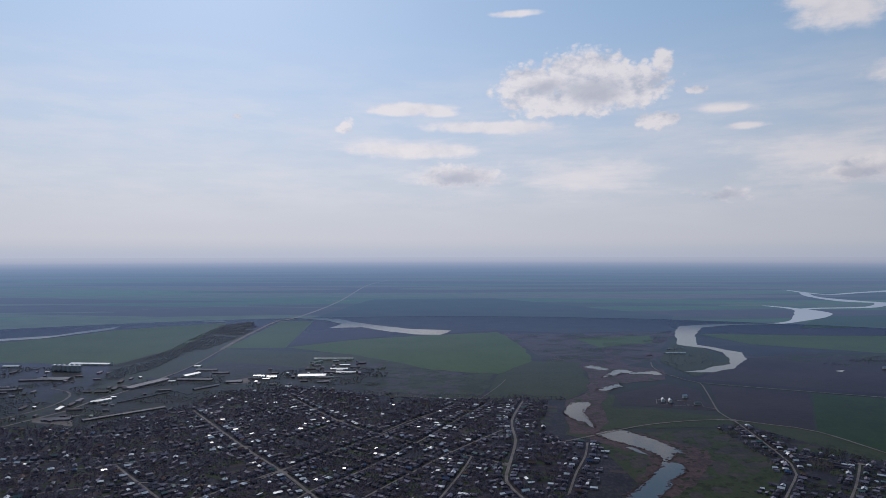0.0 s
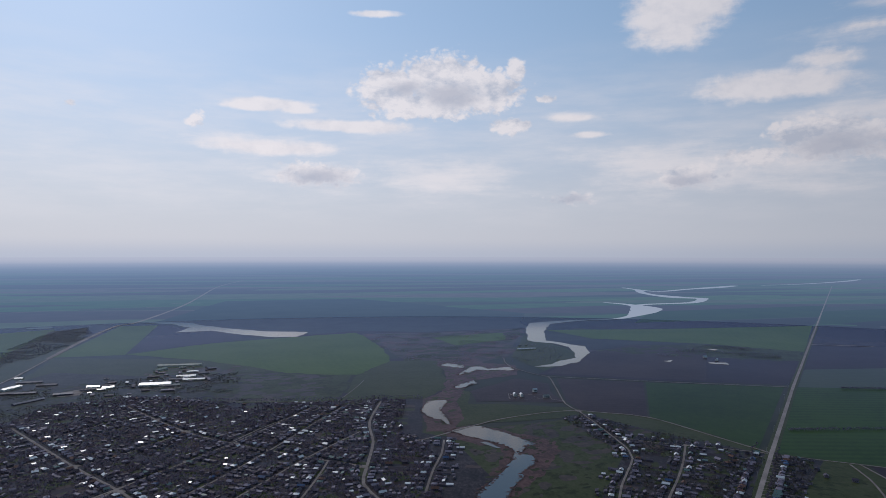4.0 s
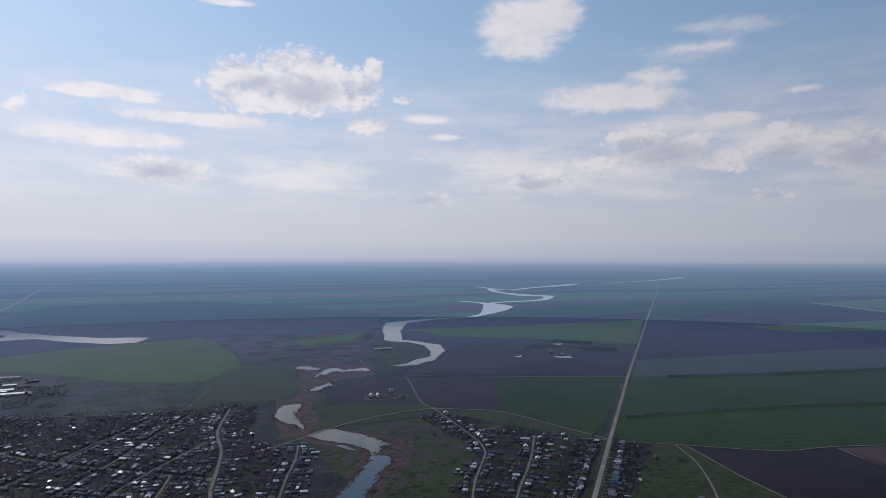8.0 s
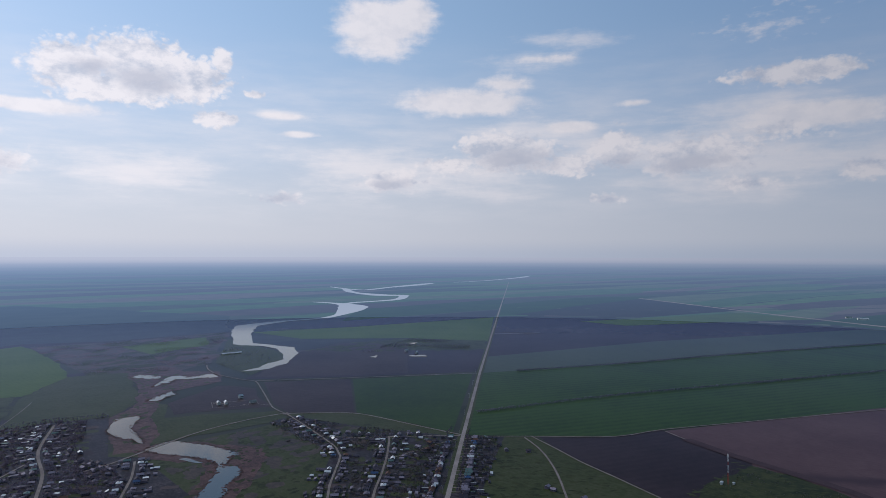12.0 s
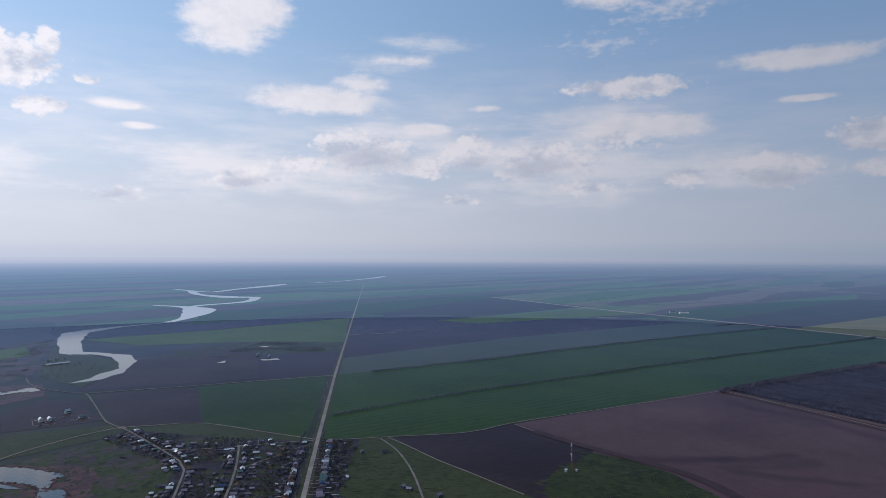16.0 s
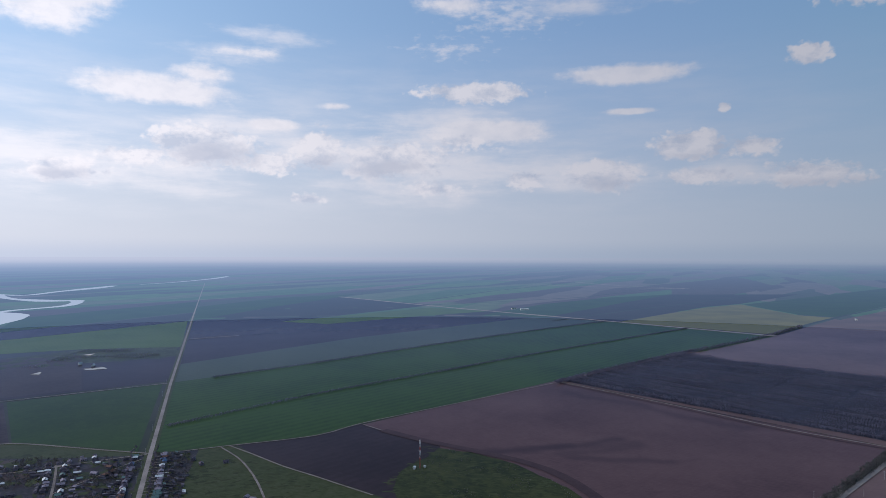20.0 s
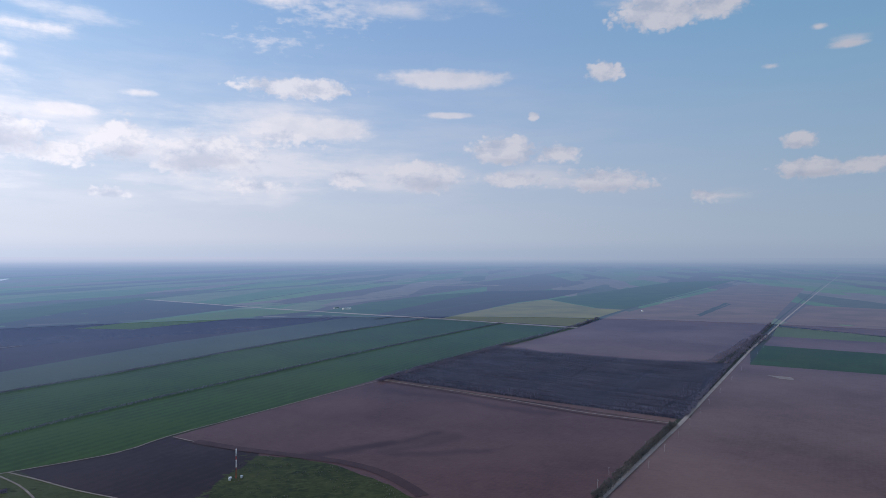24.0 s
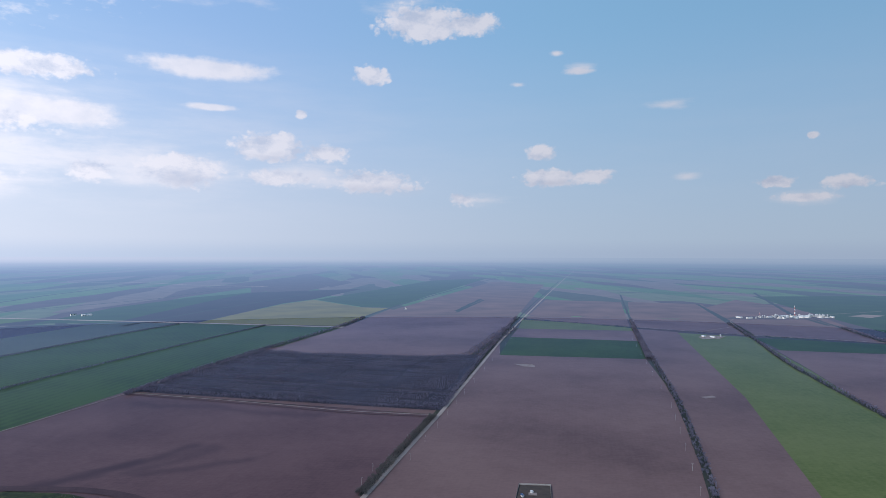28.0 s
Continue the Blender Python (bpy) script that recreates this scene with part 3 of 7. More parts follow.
def far_mat(name, colour):
    """The backdrop's share of a surface: its colour glows, with haze painted in towards the horizon."""
    if colour is None:
        m = PLAIN.copy()
        m.name = "far_" + name
        n, l = m.node_tree.nodes, m.node_tree.links
        src = n["Principled BSDF"].inputs["Base Color"].links[0].from_socket
        for q in [q for q in n if q.bl_idname in ("ShaderNodeBsdfPrincipled", "ShaderNodeFresnel", "ShaderNodeBsdfGlossy", "ShaderNodeMixShader")]:
            n.remove(q)
        uv = [q for q in n if q.bl_idname == "ShaderNodeUVMap"][0]
    else:
        m = bpy.data.materials.new("far_" + name)
        m.use_nodes = True
        n, l = m.node_tree.nodes, m.node_tree.links
        n.remove(n["Principled BSDF"])
        rgb = n.new("ShaderNodeRGB")
        rgb.outputs[0].default_value = (*colour, 1)
        src = rgb.outputs[0]
        uv = n.new("ShaderNodeUVMap")
        uv.uv_map = "plan"
    size = n.new("ShaderNodeVectorMath")
    size.operation = "LENGTH"
    l.new(uv.outputs[0], size.inputs[0])

    def num(op, *v):
        q = n.new("ShaderNodeMath")
        q.operation = op
        for i, a in enumerate(v):
            if isinstance(a, (int, float)):
                q.inputs[i].default_value = a
            else:
                l.new(a, q.inputs[i])
        return q.outputs[0]

    # painted haze: the surface's own colour fades with distance on the plan
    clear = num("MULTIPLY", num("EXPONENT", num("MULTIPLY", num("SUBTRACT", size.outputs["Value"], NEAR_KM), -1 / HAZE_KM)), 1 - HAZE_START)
    if colour is not None and name != "water":
        spot = n.new("ShaderNodeTexNoise")
        spot.inputs["Scale"].default_value, spot.inputs["Detail"].default_value = 6.0, 5.0
        l.new(uv.outputs[0], spot.inputs["Vector"])
        vary = n.new("ShaderNodeMix")
        vary.data_type, vary.blend_type = "RGBA", "OVERLAY"
        vary.inputs[0].default_value = 0.6
        l.new(src, vary.inputs[6])
        l.new(spot.outputs["Fac"], vary.inputs[7])
        src = vary.outputs[2]
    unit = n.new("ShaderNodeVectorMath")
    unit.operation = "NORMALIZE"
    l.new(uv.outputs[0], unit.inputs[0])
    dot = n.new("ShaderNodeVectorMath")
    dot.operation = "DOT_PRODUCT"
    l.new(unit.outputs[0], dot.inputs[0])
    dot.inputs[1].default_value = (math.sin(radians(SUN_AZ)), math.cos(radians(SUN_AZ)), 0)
    # the painted haze is made brighter on the sun's side
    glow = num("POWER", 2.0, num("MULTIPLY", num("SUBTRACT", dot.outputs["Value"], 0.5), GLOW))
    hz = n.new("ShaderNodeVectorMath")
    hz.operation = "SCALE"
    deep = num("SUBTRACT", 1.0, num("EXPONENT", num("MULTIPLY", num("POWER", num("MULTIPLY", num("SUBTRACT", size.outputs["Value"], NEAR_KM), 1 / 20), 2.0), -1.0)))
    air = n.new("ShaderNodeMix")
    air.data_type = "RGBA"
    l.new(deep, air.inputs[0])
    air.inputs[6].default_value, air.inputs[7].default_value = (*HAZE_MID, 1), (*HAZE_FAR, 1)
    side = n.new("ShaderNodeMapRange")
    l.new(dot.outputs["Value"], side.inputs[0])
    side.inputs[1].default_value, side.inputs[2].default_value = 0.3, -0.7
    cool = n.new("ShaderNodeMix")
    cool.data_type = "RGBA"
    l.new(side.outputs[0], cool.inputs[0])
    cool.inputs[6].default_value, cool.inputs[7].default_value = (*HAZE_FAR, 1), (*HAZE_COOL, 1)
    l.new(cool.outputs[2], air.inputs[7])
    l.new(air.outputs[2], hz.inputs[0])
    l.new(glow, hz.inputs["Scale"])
    # daylight is baked into the colour here, since the backdrop only glows
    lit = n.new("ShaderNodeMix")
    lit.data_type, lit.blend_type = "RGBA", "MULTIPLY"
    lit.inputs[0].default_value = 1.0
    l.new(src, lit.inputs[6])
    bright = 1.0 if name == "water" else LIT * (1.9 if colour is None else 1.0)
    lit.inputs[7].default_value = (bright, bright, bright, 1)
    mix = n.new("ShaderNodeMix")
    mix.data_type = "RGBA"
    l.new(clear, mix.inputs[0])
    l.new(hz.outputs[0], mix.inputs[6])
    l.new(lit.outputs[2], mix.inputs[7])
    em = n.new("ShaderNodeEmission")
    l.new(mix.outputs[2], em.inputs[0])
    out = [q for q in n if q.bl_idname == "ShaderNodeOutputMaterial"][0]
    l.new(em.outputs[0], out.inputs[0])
    MATS["far_" + name] = m


# strength and tints of the haze painted on the distance; LIT is baked daylight
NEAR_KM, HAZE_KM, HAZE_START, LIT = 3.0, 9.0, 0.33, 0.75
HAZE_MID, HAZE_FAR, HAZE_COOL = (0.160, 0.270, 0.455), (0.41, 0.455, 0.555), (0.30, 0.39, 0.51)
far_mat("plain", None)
# far water: the pale sky reflection is painted as its glow
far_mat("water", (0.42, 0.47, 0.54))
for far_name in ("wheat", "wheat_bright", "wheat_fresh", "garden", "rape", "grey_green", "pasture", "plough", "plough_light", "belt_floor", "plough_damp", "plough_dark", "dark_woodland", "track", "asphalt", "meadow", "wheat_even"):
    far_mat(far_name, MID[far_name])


# close by, the gaps between the fields are bare soil and dry grass
ramp = [q for q in PLAIN.node_tree.nodes if q.bl_idname == "ShaderNodeValToRGB"][0]
for el, col in zip(ramp.color_ramp.elements, ((0.030, 0.024, 0.026), (0.024, 0.028, 0.016), (0.032, 0.034, 0.022), (0.050, 0.036, 0.036), (0.022, 0.024, 0.019), (0.028, 0.032, 0.018))):
    el.color = (*col, 1)
# ---- the lie of the land ----
# Level for NEAR metres round the village; past that stands a backdrop of the distance, sloping up to the horizon.
NEAR, RIM, SIDES = 3000.0, 4900.0, 64
FACING = [(math.sin(2 * math.pi * k / SIDES), math.cos(2 * math.pi * k / SIDES)) for k in range(SIDES)]


def land(x, y, z=0.0, layer=0):
    """The place in the world of a point of the plan; each layer lies a little above the one below."""
    d = math.hypot(x, y)
    k = 1.0
    if d > NEAR:
        k = (RIM - (RIM - NEAR) ** 2 / (d - NEAR + RIM - NEAR)) / d
    q = k * (1.0 - 0.00005 * layer)
    return (x * q, y * q, EYE * (1.0 - q) + z)


def mesh_ob(name, bm, material, parent=None, label=""):
    me = bpy.data.meshes.new(name)
    bm.to_mesh(me)
    bm.free()
    me.materials.append(MATS[material])
    ob = new(name, me)
    if parent:
        ob.parent = parent
    if label:
        ob["label"] = label
    return ob


part = mesh_ob


def level_normals(me):
    """Soil and crops stand upright whatever the slope."""
    me.normals_split_custom_set([(0, 0, 1)] * len(me.loops))


LAID = [0]


def cut_off_distance(bm):
    """Cuts a plan mesh along the backdrop's foot; gives back the part beyond it as a mesh of its own, or None."""
    far = [v.co for v in bm.verts if math.hypot(v.co.x, v.co.y) > NEAR * 0.999]
    if not far:
        return None
    for nx, ny in FACING:
        if any(p.x * nx + p.y * ny > NEAR for p in far):
            bmesh.ops.bisect_plane(bm, geom=bm.verts[:] + bm.edges[:] + bm.faces[:], plane_co=(nx * NEAR, ny * NEAR, 0), plane_no=(nx, ny, 0))
    beyond = bm.copy()
    for part_bm, keep_far in ((bm, False), (beyond, True)):
        out = []
        for f in part_bm.faces:
            m = f.calc_center_median()
            if (max(m.x * nx + m.y * ny for nx, ny in FACING) > NEAR) != keep_far:
                out.append(f)
        bmesh.ops.delete(part_bm, geom=out, context="FACES")
    return beyond


def laid(name, bm, material, layer, label, category, kind="structure", cut=True):
    """Cuts a flat plan mesh fine enough, lays it on the land and links it."""
    LAID[0] += 1
    if cut:
        beyond = cut_off_distance(bm)
        if beyond is not None:
            if len(beyond.faces):
                # the part beyond the cut glows, with haze painted into its colour
                laid("backdrop_" + name, beyond, "far_" + material, layer * 24, "distance with painted haze over " + label, "distance", cut=False)
            else:
                beyond.free()
            if not len(bm.faces):
                bm.free()
                return None
        layer = layer * 8
    layer += LAID[0] * (0.06 if cut else 0.12)
    bmesh.ops.triangulate(bm, faces=bm.faces[:])
    for _ in range(9):
        long = []
        for e in bm.edges:
            a, b = (Vector(land(v.co.x, v.co.y)) for v in e.verts)
            if (a - b).length > 150 and max(math.hypot(v.co.x, v.co.y) for v in e.verts) > 2950:
                long.append(e)
        if not long:
            break
        bmesh.ops.subdivide_edges(bm, edges=long, cuts=1)
        bmesh.ops.triangulate(bm, faces=bm.faces[:])
    uv = bm.loops.layers.uv.new("plan")
    bm.normal_update()
    for f in bm.faces:
        if f.normal.z < 0:
            f.normal_flip()
        for lo in f.loops:
            lo[uv].uv = (lo.vert.co.x / 1000, lo.vert.co.y / 1000)
    for v in bm.verts:
        v.co = land(v.co.x, v.co.y, v.co.z, layer)
    ob = mesh_ob(name, bm, material)
    level_normals(ob.data)
    return tagged(ob, label, category, kind=kind)


def ragged(outline, step, wobble, seed=0.0):
    """An outline with more corners, each pushed about a little."""
    out = []
    for i, a in enumerate(outline):
        b = outline[(i + 1) % len(outline)]
        d = math.hypot(b[0] - a[0], b[1] - a[1])
        k = max(1, int(d / step))
        for j in range(k):
            x, y = a[0] + (b[0] - a[0]) * j / k, a[1] + (b[1] - a[1]) * j / k
            w = noise.noise_vector((x * 0.03 / wobble * 4, y * 0.03 / wobble * 4, seed))
            u = noise.noise_vector((x * 0.13, y * 0.13, seed + 5))
            out.append((x + (w.x + 0.35 * u.x) * wobble, y + (w.y + 0.35 * u.y) * wobble))
    return out


def field(name, material, layer, outline, label, category="field", wobble=0.0, step=40.0):
    if wobble:
        outline = ragged(outline, step, wobble, layer)
    bm = bmesh.new()
    bm.faces.new([bm.verts.new((x, y, 0)) for x, y in outline])
    bm.normal_update()
    return laid(name, bm, material, layer, label, category)


def patches(name, material, layer, outline, count, size, label, seed, turned=0.6, flat=(0.3, 0.8)):
    """Many ragged patches of another growth strewn over an outline, in one mesh."""
    r = random.Random(seed)
    xs, ys = [p[0] for p in outline], [p[1] for p in outline]
    bm = bmesh.new()
    uv = bm.loops.layers.uv.new("plan")
    made = 0
    for _ in range(count * 8):
        x, y = r.uniform(min(xs), max(xs)), r.uniform(min(ys), max(ys))
        if not inside(x, y, outline):
            continue
        made += 1
        s, stretch, turn = size * r.uniform(0.4, 1.3), r.uniform(*flat), r.gauss(turned, 0.5)
        k = 18
        corners = []
        for i in range(k):
            a = 6.28319 * i / k
            q = s * (1 + 0.5 * noise.noise((math.cos(a) * 1.4, math.sin(a) * 1.4, made * 3.7)) + 0.25 * noise.noise((math.cos(a) * 4, math.sin(a) * 4, made * 1.7)))
            u, w = q * math.cos(a), q * stretch * math.sin(a)
            corners.append((x + u * math.cos(turn) - w * math.sin(turn), y + u * math.sin(turn) + w * math.cos(turn)))
        f = bm.faces.new([bm.verts.new(land(*p, 0.0, layer * 8 + 5.0 + seed * 0.17 + made * 0.0004)) for p in corners])
        for lo, p in zip(f.loops, corners):
            lo[uv].uv = (p[0] / 1000, p[1] / 1000)
        if made >= count:
            break
    bm.normal_update()
    bmesh.ops.triangulate(bm, faces=bm.faces[:])
    ob = mesh_ob(name, bm, material)
    level_normals(ob.data)
    return tagged(ob, label, "ground", kind="stuff")


def shore_reeds(name, material, layer, outline, count, size, label, seed):
    """Small ragged reed clumps strewn along a shore, in one mesh."""
    r = random.Random(seed)
    bm = bmesh.new()
    uv = bm.loops.layers.uv.new("plan")
    lengths = [math.hypot(p[0] - q[0], p[1] - q[1]) for p, q in zip(outline, outline[1:] + outline[:1])]
    mx, my = sum(p[0] for p in outline) / len(outline), sum(p[1] for p in outline) / len(outline)
    for made in range(count):
        i = r.choices(range(len(outline)), lengths)[0]
        (ax, ay), (bx, by) = outline[i], outline[(i + 1) % len(outline)]
        t = r.random()
        x, y = ax + (bx - ax) * t + r.gauss(0, size), ay + (by - ay) * t + r.gauss(0, size)
        s = size * r.uniform(0.25, 0.9)
        k = 9
        ring = []
        for j in range(k):
            a = 6.28319 * j / k
            q = s * (1 + 0.7 * noise.noise((math.cos(a) * 1.6, math.sin(a) * 1.6, made * 2.3 + seed)))
            ring.append((x + q * math.cos(a) * 1.4, y + q * math.sin(a) * 0.9))
        low_ring = [bm.verts.new(land(*p, 0.0, layer * 8 + 8.5)) for p in ring]
        top = bm.verts.new(land(x, y, 0.25 + 0.3 * r.random(), layer * 8 + 8.5))
        for j in range(k):
            f = bm.faces.new((low_ring[j], low_ring[(j + 1) % k], top))
            for lo in f.loops:
                lo[uv].uv = (lo.vert.co.x / 1000, lo.vert.co.y / 1000)
    return tagged(mesh_ob(name, bm, material), label, "reeds", kind="stuff")


def inside(x, y, poly):
    hit = False
    for (ax, ay), (bx, by) in zip(poly, poly[1:] + poly[:1]):
        if (ay > y) != (by > y) and x < (bx - ax) * (y - ay) / (by - ay) + ax:
            hit = not hit
    return hit


def smooth_path(points, step=25.0):
    """A soft line through the points."""
    p = [Vector(q) for q in points]
    out = []
    for i in range(len(p) - 1):
        a, b, c, d = p[max(i - 1, 0)], p[i], p[i + 1], p[min(i + 2, len(p) - 1)]
        k = max(1, int((c - b).length / step))
        for j in range(k):
            t = j / k
            out.append(0.5 * (2 * b + (c - a) * t + (2 * a - 5 * b + 4 * c - d) * t * t + (3 * b - a - 3 * c + d) * t ** 3))
    out.append(p[-1])
    return out


ROADS = []


def road(name, material, layer, points, width, label, category="road", curved=True, uneven=0.12, step=25.0):
    """A strip of one width along a line, its edges a little uneven. width may be a list, one for each point."""
    if curved:
        line = smooth_path(points, step)
    else:
        line = []
        for q, r in zip(points, points[1:]):
            k = max(1, int(math.hypot(r[0] - q[0], r[1] - q[1]) / 60))
            line += [Vector(q).lerp(Vector(r), j / k) for j in range(k)]
        line.append(Vector(points[-1]))
    widths = width if isinstance(width, (list, tuple)) else None
    bm = bmesh.new()
    pairs = []
    total = len(line) - 1
    for i, q in enumerate(line):
        t = (line[min(i + 1, total)] - line[max(i - 1, 0)]).normalized()
        s = Vector((-t.y, t.x))
        if widths:
            u = i / total * (len(widths) - 1)
            w = widths[int(u)] + (widths[min(int(u) + 1, len(widths) - 1)] - widths[int(u)]) * (u - int(u))
        else:
            w = width
        e1, e2 = (0.5 * w * (1 + uneven * noise.noise((q.x * 0.05, q.y * 0.05, k))) for k in (1.3, 7.7))
        pairs.append((bm.verts.new((*(q + s * e1), 0)), bm.verts.new((*(q - s * e2), 0))))
    for a, b in zip(pairs, pairs[1:]):
        bm.faces.new((a[0], a[1], b[1], b[0]))
    if not widths and category == "road":
        ROADS.append((name, [(q.x, q.y) for q in line], width))
    return laid(name, bm, material, layer, label, category)


def box(bm, x0, x1, y0, y1, z0, z1):
    v = [bm.verts.new((x, y, z)) for z in (z0, z1) for x, y in ((x0, y0), (x1, y0), (x1, y1), (x0, y1))]
    for q in ((3, 2, 1, 0), (4, 5, 6, 7), (0, 1, 5, 4), (1, 2, 6, 5), (2, 3, 7, 6), (3, 0, 4, 7)):
        bm.faces.new([v[i] for i in q])


def tube(bm, a, b, r0, r1=None, sides=8):
    """A round bar from a to b."""
    a, b = Vector(a), Vector(b)
    r1 = r0 if r1 is None else r1
    q = (b - a).to_track_quat("Z", "Y")
    rings = []
    for c, r in ((a, r0), (b, r1)):
        rings.append([bm.verts.new(c + q @ Vector((r * math.cos(6.28319 * i / sides), r * math.sin(6.28319 * i / sides), 0))) for i in range(sides)])
    for i in range(sides):
        j = (i + 1) % sides
        bm.faces.new((rings[0][i], rings[0][j], rings[1][j], rings[1][i]))
    bm.faces.new(rings[1])
    bm.faces.new(rings[0][::-1])


def gable(bm, w, d, z0, rise, over=0.5, thick=0.18):
    """A pitched roof with overhang, its ridge along x."""
    x, y = w / 2 + over, d / 2 + over
    drop = rise * over / (d / 2)
    lo, hi = z0 - drop, z0 + rise
    v = [bm.verts.new(p) for p in ((-x, -y, lo), (x, -y, lo), (x, 0, hi), (-x, 0, hi), (x, y, lo), (-x, y, lo))]
    u = [bm.verts.new((p.co.x, p.co.y, p.co.z + thick)) for p in v]
    for q in ((0, 1, 2, 3), (3, 2, 4, 5)):
        bm.faces.new([u[i] for i in q])
        bm.faces.new([v[i] for i in q[::-1]])
    for a, b in ((0, 1), (1, 2), (2, 4), (4, 5), (5, 3), (3, 0)):
        bm.faces.new((v[a], v[b], u[b], u[a]))


def hip(bm, w, d, z0, rise, over=0.5):
    x, y, k = w / 2 + over, d / 2 + over, max(0.2, (w - d) / 2 + 0.4)
    v = [bm.verts.new(p) for p in ((-x, -y, z0), (x, -y, z0), (x, y, z0), (-x, y, z0), (-k, 0, z0 + rise), (k, 0, z0 + rise))]
    for q in ((0, 1, 5, 4), (1, 2, 5), (2, 3, 4, 5), (3, 0, 4), (3, 2, 1, 0)):
        bm.faces.new([v[i] for i in q])


def gable_walls(bm, w, d, h, rise):
    """Walls with their two gable ends."""
    v = [bm.verts.new(p) for p in ((-w / 2, -d / 2, -0.6), (w / 2, -d / 2, -0.6), (w / 2, d / 2, -0.6), (-w / 2, d / 2, -0.6), (-w / 2, -d / 2, h), (w / 2, -d / 2, h), (w / 2, d / 2, h), (-w / 2, d / 2, h), (-w / 2, 0, h + rise), (w / 2, 0, h + rise))]
    for q in ((0, 1, 5, 4), (2, 3, 7, 6), (1, 2, 6, 9, 5), (3, 0, 4, 8, 7)):
        bm.faces.new([v[i] for i in q])


# ---- the ground ----
def build_ground(name, rings, material, label):
    """One sheet in rings and spokes."""
    spokes = 128
    bm = bmesh.new()
    uv = bm.loops.layers.uv.new("plan")
    plan_of = {}
    rows = []
    for r in rings:
        row = []
        for s in range(spokes if r else 1):
            a = 2 * math.pi * s / spokes
            x, y = r * math.sin(a), r * math.cos(a)
            v = bm.verts.new(land(x, y))
            plan_of[v] = (x / 1000, y / 1000)
            row.append(v)
        rows.append(row)
    for i in range(len(rings) - 1):
        for s in range(spokes):
            t = (s + 1) % spokes
            if len(rows[i]) == 1:
                f = bm.faces.new((rows[0][0], rows[1][t], rows[1][s]))
            else:
                f = bm.faces.new((rows[i][s], rows[i][t], rows[i + 1][t], rows[i + 1][s]))
            f.normal_update()
            if f.normal.z < 0:
                f.normal_flip()
            for lo in f.loops:
                lo[uv].uv = plan_of[lo.vert]
    ob = mesh_ob(name, bm, material)
    level_normals(ob.data)
    tagged(ob, label, "ground", kind="structure")


build_ground("ground", [0, 150, 300, 500, 800, 1200, 1700, 2300, 2700, NEAR], "plain", "wide flat plain of long fields reaching the horizon")
# the far sheet glows and has its haze painted in
build_ground("backdrop", [NEAR, 3200, 3400, 3700, 4000, 4250, 4500, 4750, 5000, 5300, 5700, 6200, 7000, 8500, 11000, 15000, 22000, 36000, 70000], "far_plain", "backdrop of the plain up to the horizon, blue haze painted in")

# ---- fields ----
field("field_wheat", "wheat", 1, [(657, 822), (729, 759), (836, 678), (926, 659), (1059, 613), (1423, 481), (2057, 257), (2602, 65), (2699, 370), (2828, 702), (2409, 852), (1831, 1005), (1366, 1111), (1031, 1217)], "dark green winter wheat field in long strips")
field("field_fallow", "grey_green", 1, [(1031, 1217), (1366, 1111), (1831, 1005), (2409, 852), (2828, 702), (2924, 1023), (1861, 1320), (1205, 1400)], "pale grey-green stubble field beside the wheat")
field("field_ploughed", "plough_dark", 1, [(1205, 1400), (1861, 1320), (2924, 1023), (3059, 1343), (2720, 1512), (2208, 1700), (2149, 1896), (1655, 1883)], "dark ploughed strip of soil beyond the stubble")
field("field_wheat", "wheat_bright", 2, [(2149, 1896), (3095, 1717), (3059, 1343), (2695, 1498), (2173, 1673)], "bright green strip of young wheat")
field("field_ploughed", "plough_dark", 1, [(1655, 1883), (2127, 1891), (3061, 1800), (3281, 1783), (3556, 2637), (2676, 2449), (2002, 2247)], "dark ploughed strip of soil")
field("field_wheat", "wheat", 1, [(2002, 2247), (2676, 2449), (3556, 2637), (3903, 2748), (3316, 2940), (2527, 2810)], "green strip of young wheat")
field("field_ploughed", "plough", 1, [(926, 650), (1440, 488), (1310, 201), (1178, -111), (869, -10), (766, 224), (809, 267), (857, 344), (885, 516)], "brown ploughed field with dark damp patches")
field("field_ploughed", "plough_dark", 1, [(741, 746), (836, 678), (926, 659), (890, 509), (872, 470), (740, 440), (660, 420), (680, 520), (695, 600), (718, 695)], "dark bare ploughed field")
field("field_rough", "pasture", 1, [(659, 811), (734, 756), (716, 695), (693, 600), (678, 520), (658, 425), (568, 430), (429, 607), (483, 639)], "rough pasture beside the village")
field("field_scrub", "scrub", 2, [(866, 485), (869, 432), (845, 352), (803, 276), (760, 228), (611, 288), (560, 400), (650, 415), (700, 448), (755, 468)], "rough grassland with mossy mounds", wobble=12, step=15)
field("field_ploughed", "plough", 1, [(767, 231), (873, -10), (1171, -109), (1137, -180), (724, -84), (609, 176)], "brown ploughed field")
field("field_ploughed", "plough", 1, [(952, 521), (909, 460), (888, 399), (830, 277), (793, 20), (631, 22), (682, 378)], "brown ploughed field in the foreground")
field("field_ploughed", "plough_light", 1, [(1177, -122), (2096, -438), (1839, -379), (1720, -756), (1240, -596), (907, -458), (737, -387), (584, -305), (618, 80)], "large brown ploughed field beside the straight road")
field("field_wheat", "wheat_even", 1, [(1839, -379), (2232, -507), (2080, -895), (1720, -756)], "green strip of wheat between ploughed soil")
field("field_ploughed", "plough_light", 1, [(2232, -507), (2482, -596), (2358, -1009), (2080, -895)], "brown ploughed strip between green strips")
